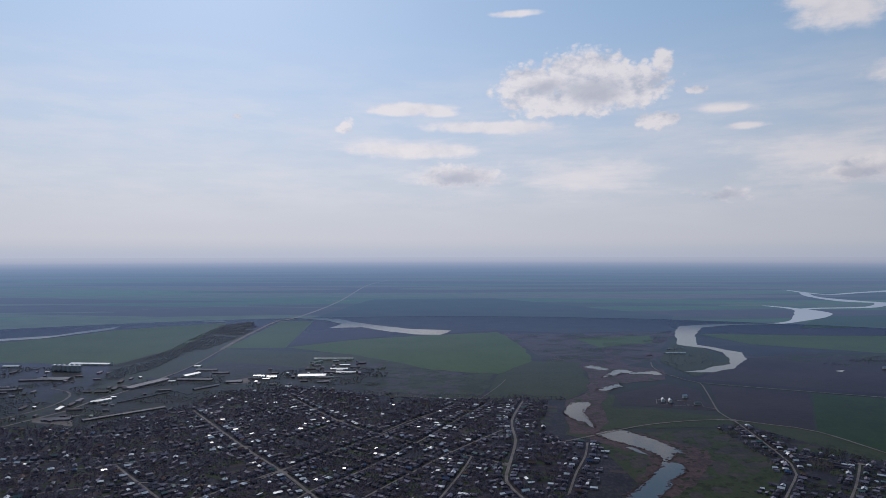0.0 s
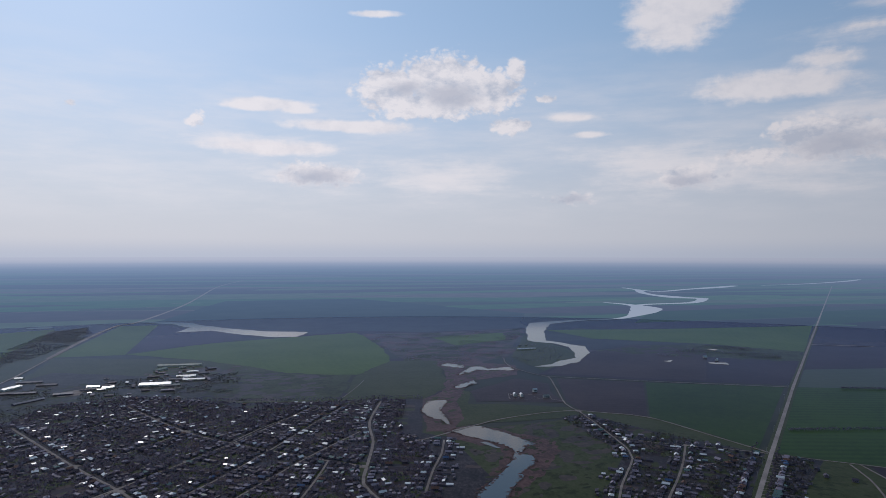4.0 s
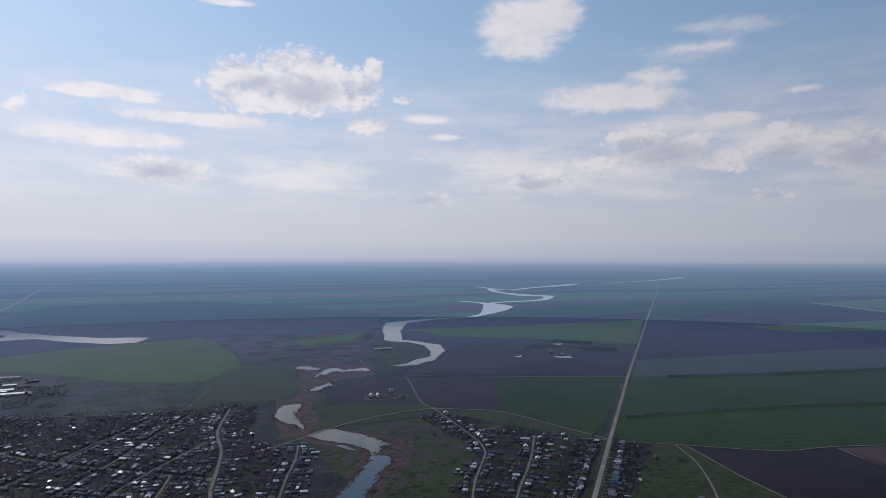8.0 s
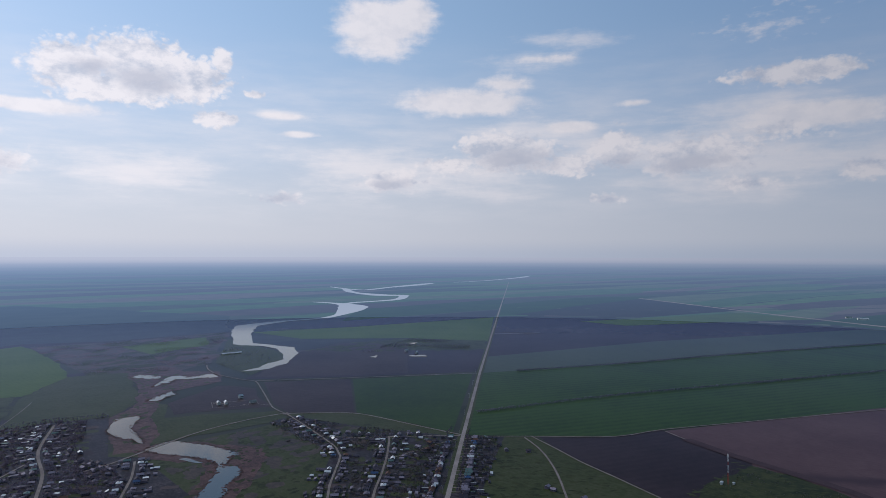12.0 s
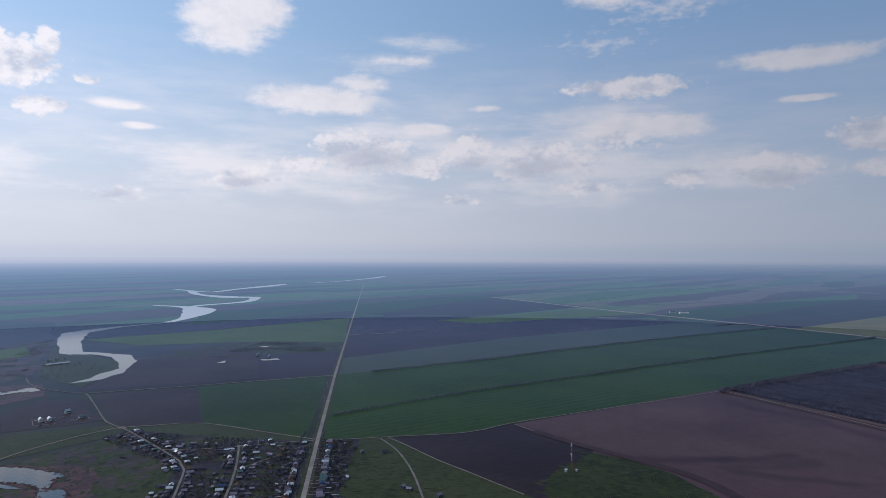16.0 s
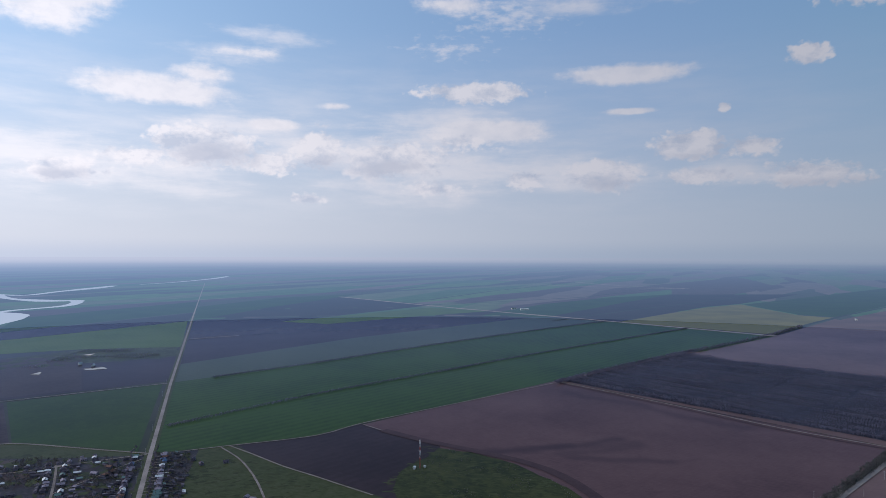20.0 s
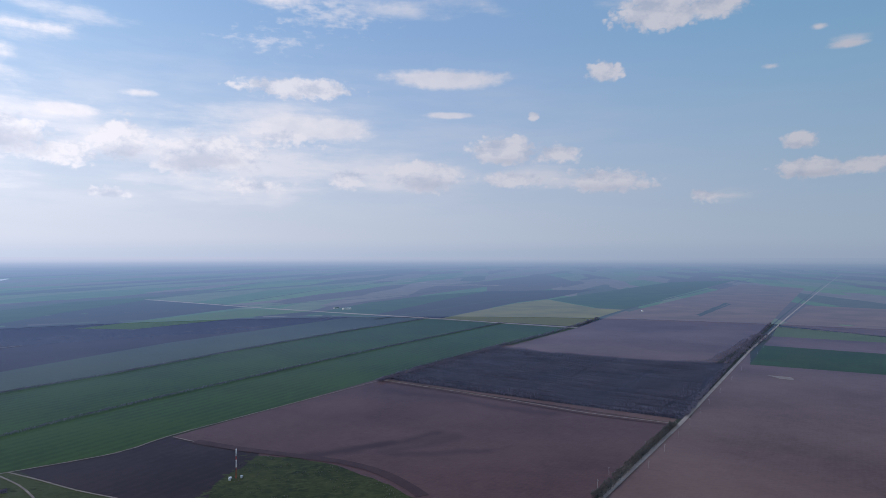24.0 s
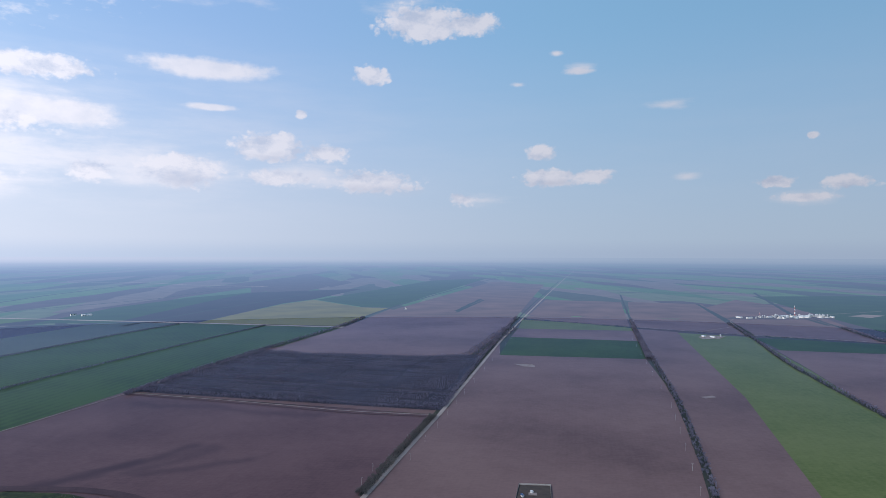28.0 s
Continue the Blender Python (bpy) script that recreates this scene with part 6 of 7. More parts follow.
def plant(name, spots, material, label, category="trees", shapes=None):
    """Many trees in one mesh. spots: x, y, height."""
    out = []
    r = np.random.RandomState(len(spots))
    for x, y, h in spots:
        if math.hypot(x, y) > NEAR:
            continue
        tris, _ = (shapes or SHAPES)[r.randint(6)]
        a = r.uniform(0, 6.28)
        c, s = math.cos(a), math.sin(a)
        px, py, pz = land(x, y, 0.0, 20)
        wide = h * r.uniform(0.85, 1.25)
        q = np.empty_like(tris)
        q[..., 0] = (tris[..., 0] * c - tris[..., 1] * s) * wide + px
        q[..., 1] = (tris[..., 0] * s + tris[..., 1] * c) * wide + py
        q[..., 2] = tris[..., 2] * h + pz
        out.append(q.reshape(-1, 3))
    if not out:
        return None
    v = np.concatenate(out).astype(np.float32)
    me = bpy.data.meshes.new(name)
    k = len(v)
    me.vertices.add(k)
    me.vertices.foreach_set("co", v.ravel())
    me.loops.add(k)
    me.loops.foreach_set("vertex_index", np.arange(k, dtype=np.int32))
    me.polygons.add(k // 3)
    me.polygons.foreach_set("loop_start", np.arange(0, k, 3, dtype=np.int32))
    me.update(calc_edges=True)
    me.materials.append(MATS[material])
    return tagged(new(name, me), label, category, kind="stuff")


def belt_spots(points, width, gap, height, skip=0.0):
    out = []
    r = random.Random(int(width * 10 + len(points)))
    line = smooth_path(points, gap)
    for a, b in zip(line, line[1:]):
        t = (b - a).normalized()
        for _ in range(max(1, int(width / gap))):
            if r.random() < skip:
                continue
            q = a + (b - a) * r.random() + Vector((-t.y, t.x)) * r.uniform(-0.5, 0.5) * width
            out.append((q.x, q.y, height * r.uniform(0.6, 1.2)))
    return out


def area_spots(poly, count, height, keep=None, seed=1):
    r = random.Random(seed)
    xs, ys = [p[0] for p in poly], [p[1] for p in poly]
    out = []
    for _ in range(count * 6):
        x, y = r.uniform(min(xs), max(xs)), r.uniform(min(ys), max(ys))
        if inside(x, y, poly) and (keep is None or keep(x, y)):
            out.append((x, y, height * r.uniform(0.55, 1.2)))
            if len(out) >= count:
                break
    return out


def wood_rows(poly, along, gap, step, height):
    """Young trees planted in rows, with rides between blocks and gaps where some died."""
    r = random.Random(21)
    (ax, ay), (bx, by) = along
    k = math.hypot(bx - ax, by - ay)
    ux, uy = (bx - ax) / k, (by - ay) / k
    us, ws = [p[0] * ux + p[1] * uy for p in poly], [p[1] * ux - p[0] * uy for p in poly]
    out = []
    row, w = 0, min(ws)
    while w < max(ws):
        row += 1
        w += gap * (2.0 if row % 5 == 0 else 1.0)
        tall = 0.85 + 0.6 * noise.noise((row * 0.29, 0.0, 4.0)) + r.uniform(-0.1, 0.1)
        u = min(us)
        while u < max(us):
            u += step * r.uniform(0.7, 1.3)
            x, y = ux * u - uy * w, uy * u + ux * w
            y += r.gauss(0, 0.5)
            # rides across the rows
            if (u + 30 * noise.noise((w * 0.004, 2.0, 1.0))) % 140 < 7 or not inside(x, y, poly) or noise.noise((u * 0.006, w * 0.06, 3.0)) < -0.33:
                continue
            out.append((x, y, height * tall * r.uniform(0.7, 1.1) * (0.85 + 0.5 * noise.noise((u * 0.008, w * 0.02, 6.0)))))
    return out


plant("wood", wood_rows(WOOD, [(1440, 488), (1178, -110)], 7.5, 4.4, 7.0), "wood_twigs", "dense bare wood of young grey-purple trees in rows", "wood")
plant("wood_edge", belt_spots([(1411, 476), (1570, 434), (1815, 358), (2065, 272)], 14, 4, 8) + belt_spots([(1450, 466), (1330, 182), (1212, -119)], 9, 4, 8), "wood_twigs", "bare trees at the wood's edge")
plant("tree_belt", belt_spots([(803, 20), (938, -28), (1163, -109)], 13, 3, 7), "budding_twigs", "dark tree belt beside the straight road", "tree belt")
plant("tree_belt", belt_spots([(1227, -136), (2112, -424), (3599, -940), (6863, -2114)], 10, 4, 7, 0.2), "wood_twigs", "dark tree belt beside the straight road", "tree belt")
plant("tree_belt", belt_spots([(1850, -308), (2210, -453), (2505, -574)], 60, 9, 8), "wood_twigs", "thicket beside the road", "tree belt")
plant("tree_belt", belt_spots([(1110, 1185), (1366, 1111), (1831, 1005), (2364, 859), (2800, 716)], 9, 2.6, 4.2, 0.12), "wood_twigs", "thin dark shelter belt between fields", "tree belt")
plant("tree_belt", belt_spots([(765, 923), (1088, 861), (1399, 773), (1854, 644), (2699, 370)], 9, 2.6, 4.2), "wood_twigs", "thin dark shelter belt across the wheat", "tree belt")
plant("tree_belt", belt_spots([(2065, 269), (2650, 72), (3497, -164), (5028, -681), (8234, -1789)], 16, 6, 8, 0.1), "wood_twigs", "dark shelter belt beside the rape", "tree belt")
plant("tree_belt", belt_spots([(665, -354), (738, -384), (907, -458), (1240, -596), (1663, -753), (2527, -1078), (4515, -1850)], 11, 4.5, 7, 0.3), "wood_twigs", "long shelter belt between ploughed fields", "tree belt")
plant("tree_belt", belt_spots([(924, -834), (1071, -895), (1593, -1088), (2133, -1327), (3438, -1868)], 13, 5, 7, 0.25), "wood_twigs", "long shelter belt beside the green field", "tree belt")
plant("tree_belt", belt_spots([(1737, -772), (2487, -1060)], 16, 4, 8), "wood_twigs", "tree belt beside the strips", "tree belt")
plant("tree_belt", belt_spots([(3204, -471), (4049, -771)], 16, 8, 8), "wood_twigs", "short tree belt in a ploughed field", "tree belt")
plant("tree_belt", belt_spots([(2791, -2030), (2302, -1829), (1955, -1682)], 22, 8, 9), "wood_twigs", "tree belt beyond the gas plant", "tree belt")
plant("railway_trees", area_spots([(-746, 1377), (-799, 1614), (-806, 1948), (-837, 2180), (-870, 2560), (-800, 2780), (-700, 2520), (-687, 2208), (-697, 1924), (-734, 1891), (-709, 1613), (-731, 1489)], 5200, 3.0, lambda x, y: noise.noise((x * 0.012, y * 0.012, 1)) > -0.3, 4), "belt_twigs", "dark bare trees along the railway", shapes=BUSHY)
plant("village_trees", area_spots(VILLAGE_WEST, 15000, 4.6, lambda x, y: to_road(x, y)[0] > 3 and free(x, y, 3.6) and noise.noise((x * 0.02, y * 0.02, 7)) > -0.42, 5), "bare_twigs", "bare garden trees between the houses", shapes=BUSHY)
plant("village_trees", area_spots(VILLAGE_EAST, 1500, 3.8, lambda x, y: to_road(x, y)[0] > 3 and free(x, y, 3.6) and noise.noise((x * 0.02, y * 0.02, 8)) > -0.1, 6), "budding_twigs", "garden trees between the houses", shapes=BUSHY)
plant("yard_trees", area_spots([(-1153, 1638), (-954, 1657), (-740, 1367), (-623, 1507), (-361, 1605), (-132, 1647), (-121, 1371), (-309, 1370), (-480, 1240), (-596, 1069), (-715, 1068)], 5000, 3.0, lambda x, y: to_road(x, y)[0] > 4 and noise.noise((x * 0.012, y * 0.012, 5)) > -0.05, 8), "budding_twigs", "bare trees round the works", shapes=BUSHY)
plant("marsh_bushes", area_spots([(214, 2361), (431, 2330), (834, 2403), (559, 1740), (380, 1610), (284, 1693), (251, 1942)], 4000, 2.0, lambda x, y: noise.noise((x * 0.012, y * 0.012, 9)) > 0.05, 9), "grey_twigs", "bare bushes in the marsh")
plant("river_bushes", area_spots([(528, 1669), (698, 2025), (772, 1895), (720, 1718), (631, 1628)], 150, 4, None, 11), "grey_twigs", "dark scrub inside the river bend")
plant("meadow_bushes", area_spots([(1249, 1841), (1386, 1692), (1249, 1526), (957, 1683)], 900, 3.2, lambda x, y: noise.noise((x * 0.01, y * 0.01, 2)) > 0, 12), "grey_twigs", "bushes of the wet meadow")
plant("field_edge_bushes", belt_spots([(236, 1278), (157, 1303), (74, 1302), (-95, 1327), (-262, 1371)], 22, 4, 4, 0.4), "grey_twigs", "bushes along the village edge")
plant("mound_bushes", area_spots([(870, 499), (844, 339), (798, 271), (759, 239), (648, 304), (681, 425)], 260, 2.6, lambda x, y: noise.noise((x * 0.03, y * 0.03, 4)) > 0.1, 13), "budding_twigs", "low bushes on the rough grassland")

# drives from the road to the yards, across the grass verge
bm = bmesh.new()
uv = bm.loops.layers.uv.new("plan")
for i in range(20):
    along = 20 + i * 12.5 + rnd.uniform(-2, 2)
    ax, ay = 659 - 0.678 * along, 834 - 0.735 * along
    w = rnd.uniform(0.7, 1.1)
    corners = [(ax + 0.735 * u + 0.678 * v, ay - 0.678 * u + 0.735 * v) for u, v in ((3, -w), (17, -w), (17, w), (3, w))]
    f = bm.faces.new([bm.verts.new(land(*q, 0.0, 44)) for q in corners])
    for lo, q in zip(f.loops, corners):
        lo[uv].uv = (q[0] / 1000, q[1] / 1000)
ob = mesh_ob("drives", bm, "track")
level_normals(ob.data)
tagged(ob, "short pale drives from the road to the yards", "drive", kind="stuff")

# single trees beside the village road
def single_tree(seed, h):
    tris, trunk = tree_shape(seed, h, h * 0.36, 60)
    root = new("tree")
    for pname, t, material in (("trunk", tris[:trunk], "bark"), ("crown", tris[trunk:], "bare_twigs")):
        bm = bmesh.new()
        for tri in t:
            bm.faces.new([bm.verts.new(p) for p in tri])
        part(pname, bm, material, root)
    return tagged(root, "bare roadside tree with a loose twiggy crown", "tree", "trees of the village street")


first = None
for i in range(44):
    t = i / 44
    ax, ay = 480 + 190 * t, 640 + 210 * t
    side = 17 if i % 2 else -13
    x, y = ax - 0.74 * side + rnd.uniform(-2, 2), ay + 0.67 * side + rnd.uniform(-2, 2)
    m = pose(*land(x, y, 0.0, 20), 0, 0, rnd.uniform(0, 360)) @ Matrix.Scale(rnd.uniform(0.7, 1.2), 4)
    if first is None:
        first = single_tree(50, 6.5)
        first.matrix_basis = pose(*land(x, y, 0.0, 20))
    else:
        tree = copy_thing(first, m)
        tree.scale = [rnd.uniform(0.7, 1.2)] * 3

# ---- works, farm and gas plant ----
def hall(x, y, length, width, height, turn, roof, label, rise=2.5, category="shed", windows=4):
    """A long works hall with a shallow pitched roof, doors at its end and windows along the side."""
    if category == "shed":
        height, rise, width = height * 0.42, rise * 0.75, width * 0.9
    root = new("hall")
    roof = "grey_roof" if roof == "slate_roof" else roof
    bm = bmesh.new()
    gable_walls(bm, length, width, height, rise)
    part("wall", bm, "house_wall" if category == "shed" and roof == "grey_roof" else "white_wall", root)
    bm = bmesh.new()
    gable(bm, length, width, height, rise, 0.6, 0.25)
    part("roof", bm, roof, root)
    bm = bmesh.new()
    box(bm, length / 2 - 0.02, length / 2 + 0.08, -2, 2, 0, min(4.0, height - 0.4))
    part("door", bm, "dark_metal", root)
    for i in range(windows):
        bm = bmesh.new()
        wx = (i + 0.5) / windows * length - length / 2
        box(bm, wx - 1.4, wx + 1.4, -width / 2 - 0.08, -width / 2 + 0.02, height * 0.45, height * 0.75)
        part("window", bm, "window_glass", root)
    root.matrix_basis = pose(*land(x, y, 0.3, 24), 0, 0, turn)
    return tagged(root, label, category, "halls of the works" if category == "shed" else "")


hall(-900, 1691, 105, 22, 7, -4, "tin_roof", "long pale works hall with a light roof")
hall(-586, 1537, 46, 18, 7, 66, "tin_roof", "bright tin-roofed hall of the works")
hall(-555, 1480, 78, 12, 5, 0, "slate_roof", "long low grey shed of the works")
hall(-598, 1460, 14, 10, 5, 0, "tin_roof", "small bright-roofed shed of the works", windows=2)
hall(-642, 1432, 112, 24, 6, 70, "slate_roof", "long grey-roofed shed beside the railway")
hall(-655, 1265, 38, 9, 5, 52, "tin_roof", "pale-roofed goods shed by the railway")
hall(-560, 1165, 138, 11, 4, 45, "slate_roof", "long low platform shed of the rail yard", 1.2)
hall(-588, 1300, 110, 3, 3, 58, "slate_roof", "long low grey shed of the rail yard", 1.2)
hall(-656, 1124, 45, 16, 5, 8, "slate_roof", "grey store in the rail yard")
hall(-500, 1395, 60, 8, 4, 55, "slate_roof", "long grey shed of the works")
hall(-459, 1454, 34, 16, 6, 10, "slate_roof", "grey shed of the works")
hall(-421, 1517, 26, 14, 7, -6, "tin_roof", "bright tin-roofed hall of the works")
hall(-390, 1508, 22, 14, 6, 0, "tin_roof", "bright tin-roofed hall beside its twin")
hall(-327, 1399, 13, 8, 4, 0, "tin_roof", "small bright-roofed shed of the works", windows=2)
hall(-301, 1523, 62, 34, 8, 2, "tin_roof", "large bright white-roofed hall of the works", 3.0)
hall(-293, 1770, 105, 16, 7, 0, "teal_roof", "long pale hall behind the works")
hall(-328, 1714, 34, 16, 7, 60, "teal_roof", "pale side wing of the long hall")
hall(-253, 1613, 42, 10, 5, 0, "tin_roof", "light-roofed shed in the works yard")
hall(-230, 1567, 46, 10, 5, 0, "tin_roof", "light-roofed shed in the works yard")
hall(-267, 1574, 30, 10, 5, 0, "slate_roof", "grey shed in the works yard")
hall(-219, 1646, 24, 12, 5, 20, "slate_roof", "grey shed in the works yard")
hall(-209, 1706, 20, 10, 5, 20, "slate_roof", "grey shed in the works yard")
hall(-269, 1509, 40, 14, 4, 2, "concrete", "pale concrete shed in the works yard")
hall(-1080, 1656, 40, 14, 6, 0, "tin_roof", "light-roofed shed of the works")
hall(-913, 1477, 60, 14, 5, 10, "slate_roof", "long grey shed of the works")
hall(-877, 1491, 70, 30, 5, 5, "slate_roof", "broad grey shed of the works")
hall(-903, 1366, 40, 12, 5, 10, "slate_roof", "long grey shed of the works")
hall(-573, 1603, 50, 10, 4, 5, "slate_roof", "grey shed of the works")
hall(-526, 1565, 40, 10, 4, 5, "slate_roof", "grey shed of the works")
hall(-615, 1659, 16, 10, 4, 5, "tin_roof", "small bright-roofed shed of the works", windows=2)
hall(657, 1869, 55, 9, 4, 0, "tin_roof", "pale farm shed by the river bend")
hall(662, 1946, 14, 5, 3, 60, "concrete", "small pale farm shed by the river", windows=2)
hall(682, 1947, 14, 5, 3, 60, "concrete", "small pale farm shed by the river", windows=2)
hall(418, 1259, 12, 5.5, 4, 80, "tin_roof", "bright-roofed farm shed on the meadow", category="barn")
hall(430, 1254, 12, 5.5, 4, 80, "tin_roof", "bright-roofed farm shed on the meadow", category="barn")
hall(471, 1290, 8, 6, 4, 10, "tin_roof", "white farmhouse with a light roof", category="farmhouse", windows=3)
hall(475, 1236, 12, 5, 2.2, 5, "concrete", "low pale farm wall shed", category="barn")
hall(3193, 1214, 42, 12, 6, -50, "tin_roof", "far white shed among the fields", category="barn")
hall(3224, 1283, 24, 10, 5, -50, "teal_roof", "far pale shed among the fields", category="barn")
hall(3411, -240, 14, 9, 5, 0, "tin_roof", "far white shed among fields", category="barn", windows=2)
hall(1080, 1566, 14, 5, 3, 40, "tin_roof", "pale shed by the ponds", category="barn")
hall(1079, 1616 , 9, 4, 3, 0, "tin_roof", "pale shed in the field", category="barn", windows=2)


def silo(x, y, r, h, label="round steel grain silo with a cone roof"):
    root = new("silo")
    bm = bmesh.new()
    tube(bm, (0, 0, -0.5), (0, 0, h), r, r, 16)
    part("body", bm, "steel", root)
    bm = bmesh.new()
    tube(bm, (0, 0, h + 0.02), (0, 0, h + r * 0.5), r + 0.2, 0.4, 16)
    part("roof", bm, "tin_roof", root)
    bm = bmesh.new()
    tube(bm, (r + 0.1, 0, 0), (r + 0.1, 0, h), 0.25, 0.25, 6)
    part("ladder", bm, "dark_metal", root)
    root.matrix_basis = pose(*land(x, y, 0.2, 24))
    return tagged(root, label, "silo", "silos of the works")


sx, sy = -941, 1600
for i in range(6):
    silo(sx + i * 12.5, sy - i * 1.0, 5.5, 14)


def stack(x, y, h, r):
    """A tall chimney banded red and white."""
    root = new("chimney_stack")
    bands = 7
    for i in range(bands):
        bm = bmesh.new()
        tube(bm, (0, 0, h * i / bands - (0.5 if i == 0 else 0)), (0, 0, h * (i + 1) / bands - 0.01), r * (1 - 0.4 * i / bands), r * (1 - 0.4 * (i + 1) / bands), 12)
        part("band", bm, "red_paint" if i % 2 else "white_paint", root, "red painted band" if i % 2 else "white painted band")
    root.matrix_basis = pose(*land(x, y, 0, 24))
    return tagged(root, "tall chimney banded red and white at the gas plant", "chimney")


field("plant_yard", "garden", 5, [(2760, -1610), (2850, -1700), (2850, -2040), (2760, -2130), (2690, -2090), (2690, -1900), (2710, -1700)], "pale gravel yard of the gas plant", "yard")
stack(2790, -1965, 52, 1.3)
stack(2800, -1800, 22, 0.9)
px0, py0 = 2765, -2090
px1, py1 = 2745, -1640
for i in range(64):
    t = min(1.0, max(0.0, rnd.gauss(0.36, 0.24)))
    x, y = px0 + (px1 - px0) * t + rnd.uniform(-45, 45), py0 + (py1 - py0) * t + rnd.uniform(-25, 25)
    if rnd.random() < 0.55:
        hall(x, y, rnd.uniform(14, 34), rnd.uniform(8, 13), rnd.uniform(4, 8), rnd.choice((10, 100)), rnd.choice(("tin_roof", "tin_roof", "concrete")), "white plant building with a pale roof", 1.2, "plant building", 3)
    else:
        silo(x, y, rnd.uniform(2.5, 5.0), rnd.uniform(7, 15), "pale steel tank of the gas plant")
field("well_pad", "track", 5, [(2162, -1149), (2201, -1211), (2162, -1251), (2107, -1197), (2102, -1133)], "pale gravel well pad", "yard")
hall(2159, -1168, 14, 7, 4, 10, "tin_roof", "white cabin on the well pad", 1.0, "cabin", 2)
hall(2139, -1190, 22, 6, 3, 10, "tin_roof", "white cabin on the well pad", 1.0, "cabin", 2)
silo(2150, -1225, 2.5, 7, "pale steel tank on the well pad")
field("gravel_patch", "track", 4, [(1692, -383), (1668, -428), (1634, -423), (1647, -393)], "pale bare patch in the ploughed field", "ground", wobble=5, step=12)
field("gravel_patch", "track", 4, [(1257, -653), (1264, -683), (1248, -683), (1241, -656)], "faint bare patch in the ploughed field", "ground", wobble=3, step=12)
field("gravel_patch", "track", 4, [(2813, -2247), (2880, -2391), (2810, -2443), (2720, -2283)], "pale bare patch beyond the plant", "ground", wobble=8, step=20)

# ---- radio mast ----
def radio_mast(x, y, h):
    root = new("radio_mast")
    sections = 8
    for s in range(sections):
        bm = bmesh.new()
        z0, z1 = h * s / sections, h * (s + 1) / sections - 0.02
        w0, w1 = 0.75 - 0.45 * s / sections, 0.75 - 0.45 * (s + 1) / sections
        cor = ((-1, -1), (1, -1), (1, 1), (-1, 1))
        for k in range(4):
            a, b = cor[k], cor[(k + 1) % 4]
            tube(bm, (a[0] * w0, a[1] * w0, z0 - (0.4 if s == 0 else 0)), (a[0] * w1, a[1] * w1, z1), 0.05, 0.045, 5)
            tube(bm, (a[0] * w0, a[1] * w0, z0), (b[0] * w1, b[1] * w1, z1), 0.025, 0.025, 4)
            tube(bm, (b[0] * w0, b[1] * w0, z0), (a[0] * w1, a[1] * w1, z1), 0.025, 0.025, 4)
            tube(bm, (a[0] * w1, a[1] * w1, z1), (b[0] * w1, b[1] * w1, z1), 0.025, 0.025, 4)
        part("lattice_section", bm, "white_paint" if s in (3, 4, 6, 7) else "red_paint", root, "white painted section" if s in (3, 4, 6, 7) else "red painted section")
    for k, (zz, rr) in enumerate(((h * 0.97, 0.8), (h * 0.9, 0.9), (h * 0.6, 1.1))):
        for a in range(3):
            bm = bmesh.new()
            c, s = math.cos(2.094 * a), math.sin(2.094 * a)
            tube(bm, (c * rr, s * rr, zz - 1.1), (c * rr, s * rr, zz + 1.1), 0.12, 0.12, 6)
            tube(bm, (0, 0, zz), (c * rr, s * rr, zz), 0.06, 0.06, 4)
            part("antenna", bm, "white_paint", root, "white panel antenna")
    root.matrix_basis = pose(*land(x, y, 0, 20))
    return tagged(root, "red and white lattice radio mast on rough grass", "mast")


mx, my = 775, 458
radio_mast(mx, my, 37)
hall(mx - 6, my + 5, 5, 2.6, 2.2, 20, "tin_roof", "white equipment cabin beside the mast", 0.6, "cabin", 1)
hall(mx + 4, my - 5, 2.6, 2, 2, 20, "tin_roof", "small white equipment cabin beside the mast", 0.5, "cabin", 1)

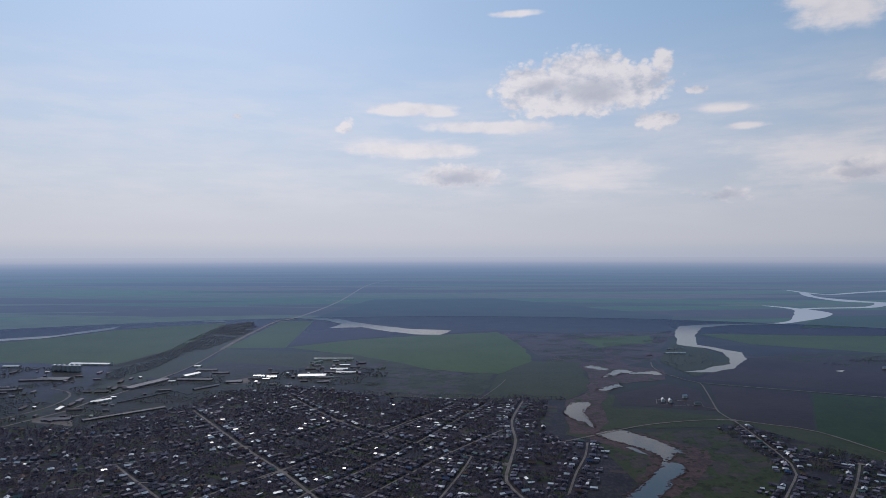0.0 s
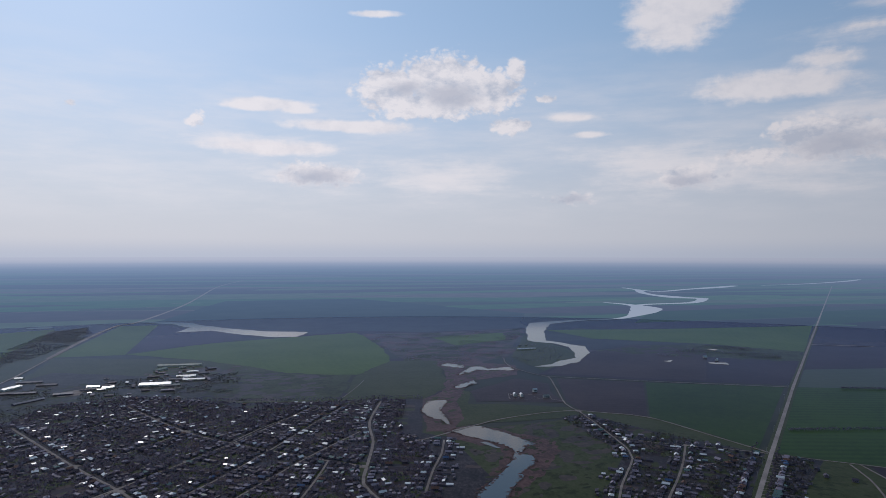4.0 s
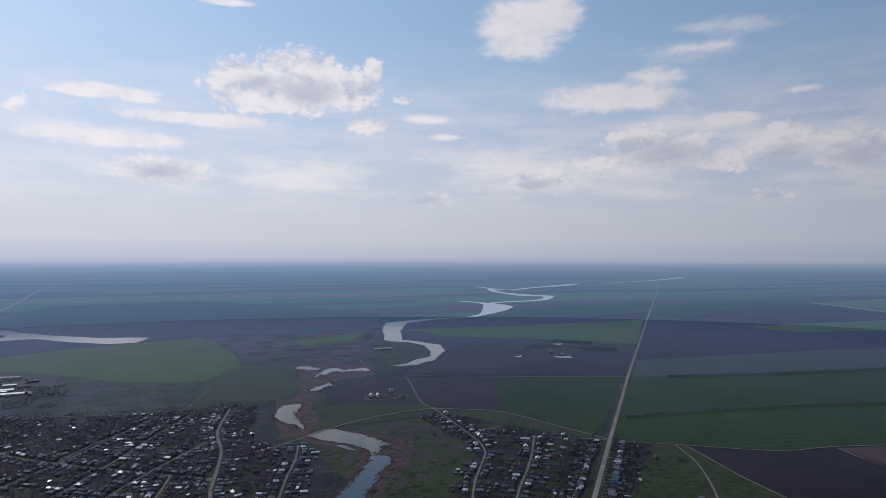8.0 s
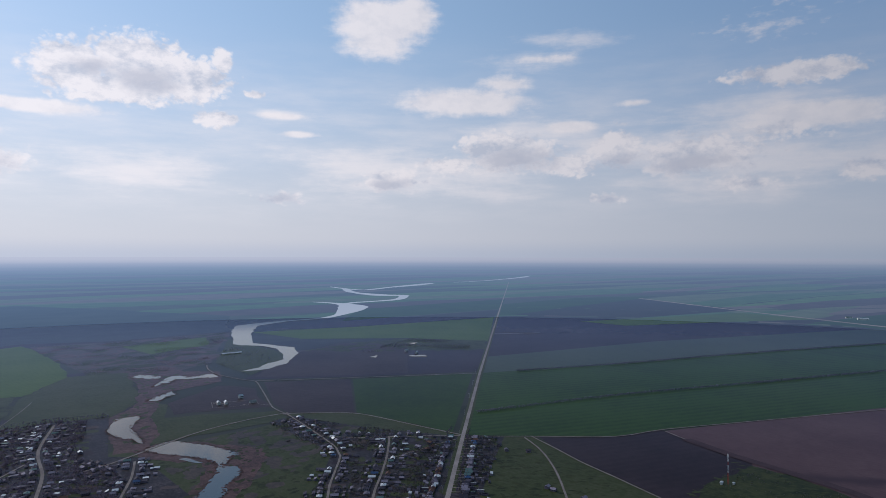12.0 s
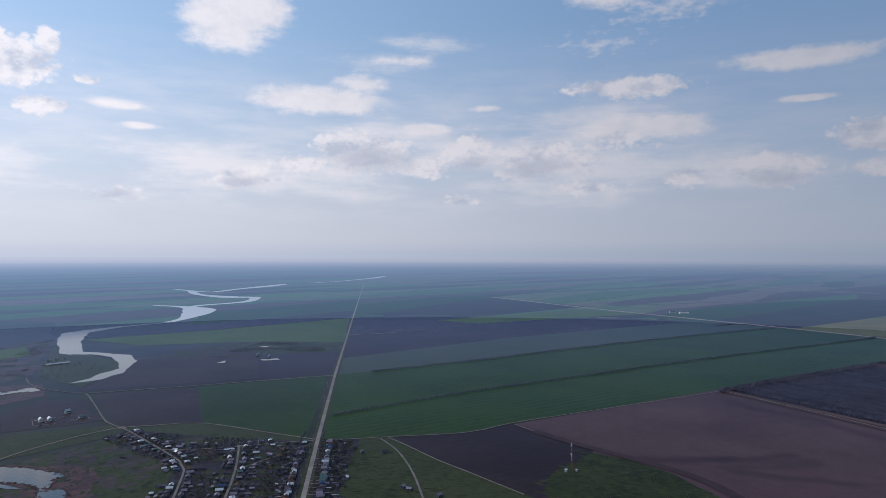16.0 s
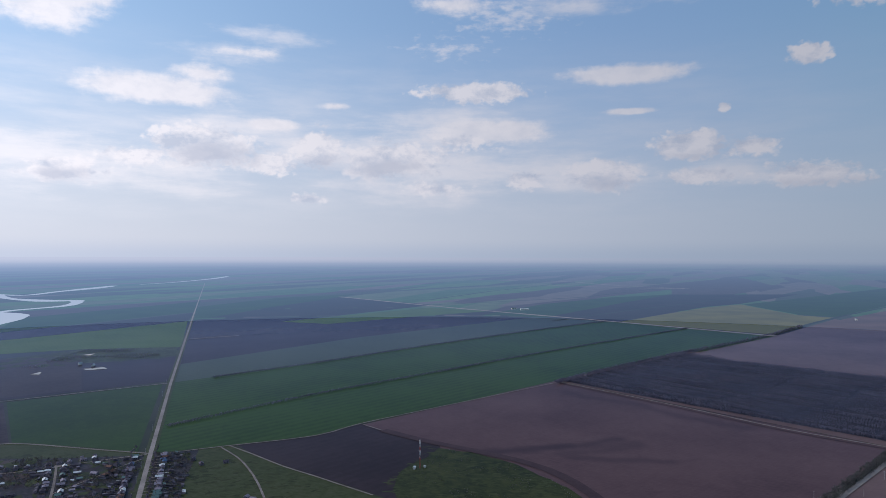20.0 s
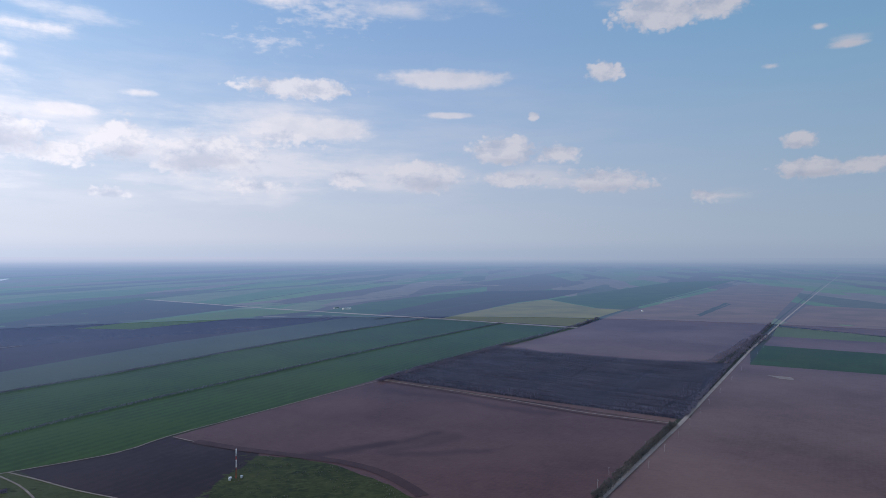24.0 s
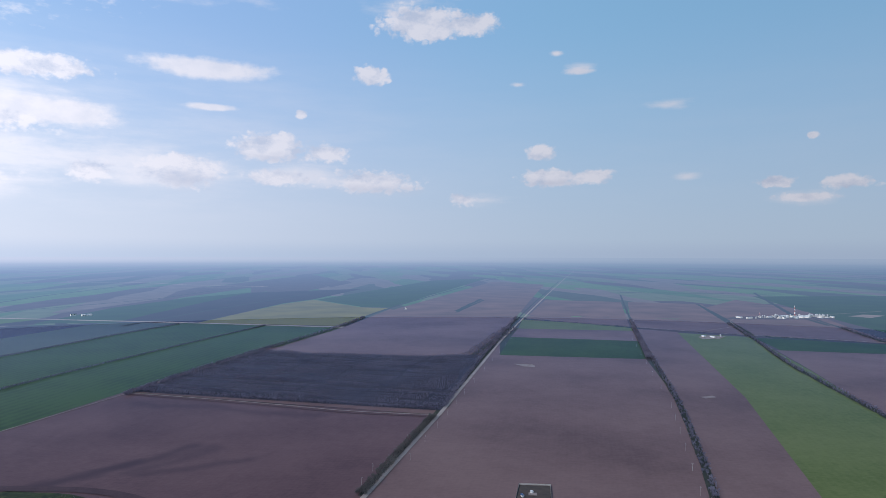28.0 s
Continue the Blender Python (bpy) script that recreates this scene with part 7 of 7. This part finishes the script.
# ---- fenced well in the ploughed field ----
def fenced_well():
    root = new("fenced_compound")
    c = [Vector(q) for q in [(759, -153), (753, -194), (806, -209), (814, -172)]]
    for a, b in zip(c, c[1:] + c[:1]):
        d = b - a
        k = 9
        for i in range(k + 1):
            q = a + d * i / k
            bm = bmesh.new()
            tube(bm, (q.x, q.y, 0), (q.x, q.y, 2.3), 0.12, 0.12, 6)
            part("post", bm, "concrete", root)
            if i < k:
                r = a + d * (i + 1) / k
                bm = bmesh.new()
                nrm = Vector((-d.y, d.x)).normalized() * 0.06
                v = [bm.verts.new((p.x + s * nrm.x, p.y + s * nrm.y, z)) for z in (0.15, 2.1) for p, s in ((q, -1), (r, -1), (r, 1), (q, 1))]
                for f in ((3, 2, 1, 0), (4, 5, 6, 7), (0, 1, 5, 4), (1, 2, 6, 5), (2, 3, 7, 6), (3, 0, 4, 7)):
                    bm.faces.new([v[j] for j in f])
                part("panel", bm, "concrete", root)
    tagged(root, "square compound of pale concrete fence panels", "fence")


field("compound_grass", "marsh", 4, [(759, -153), (753, -194), (806, -209), (814, -172)], "green-brown grass inside the fence", "ground")
field("compound_yard", "track", 5, [(779, -174), (777, -184), (786, -186), (789, -177)], "pale pad inside the fence", "ground")
fenced_well()
hall(785, -180, 3.2, 2.4, 2.2, 10, "tin_roof", "small white well cabin inside the fence", 0.4, "cabin", 1)
hall(775, -166, 5.0, 2.4, 2.2, 10, "blue_roof", "small blue-roofed cabin inside the fence", 0.4, "cabin", 1)

# ---- power poles ----
def power_pole(h):
    root = new("power_pole")
    bm = bmesh.new()
    tube(bm, (0, 0, -0.6), (0, 0, h), 0.22, 0.15, 8)
    part("pole", bm, "concrete", root)
    bm = bmesh.new()
    box(bm, -1.1, 1.1, -0.07, 0.07, h - 0.9, h - 0.75)
    part("crossarm", bm, "dark_metal", root)
    for i in (-1, 0, 1):
        bm = bmesh.new()
        tube(bm, (i * 0.95, 0, h - 0.75 if i else h), (i * 0.95, 0, h - 0.4 if i else h + 0.35), 0.09, 0.05, 6)
        part("insulator", bm, "white_paint", root)
    return tagged(root, "tall pale concrete power pole beside the field", "pole", "poles of the power line")


pole = None
for line, count in (([(927, -49), (1380, -209), (2173, -493)], 12), ([(837, 18), (888, 3)], 2), ([(668, -338), (1174, -551), (2110, -889)], 13), ([(476, 642), (644, 822), (1011, 1221)], 9)):
    a, b, c = (Vector(q) for q in (line if len(line) == 3 else [line[0], (Vector(line[0]) + Vector(line[1])) / 2, line[-1]]))
    for i in range(count):
        t = i / max(1, count - 1)
        q = a.lerp(b, t * 2) if t < 0.5 else b.lerp(c, t * 2 - 1)
        m = pose(*land(q.x, q.y, 0, 20), 0, 0, math.degrees(math.atan2(c.y - a.y, c.x - a.x)) + 90)
        if pole is None:
            pole = power_pole(10.0)
            pole.matrix_basis = m
        else:
            copy_thing(pole, m)
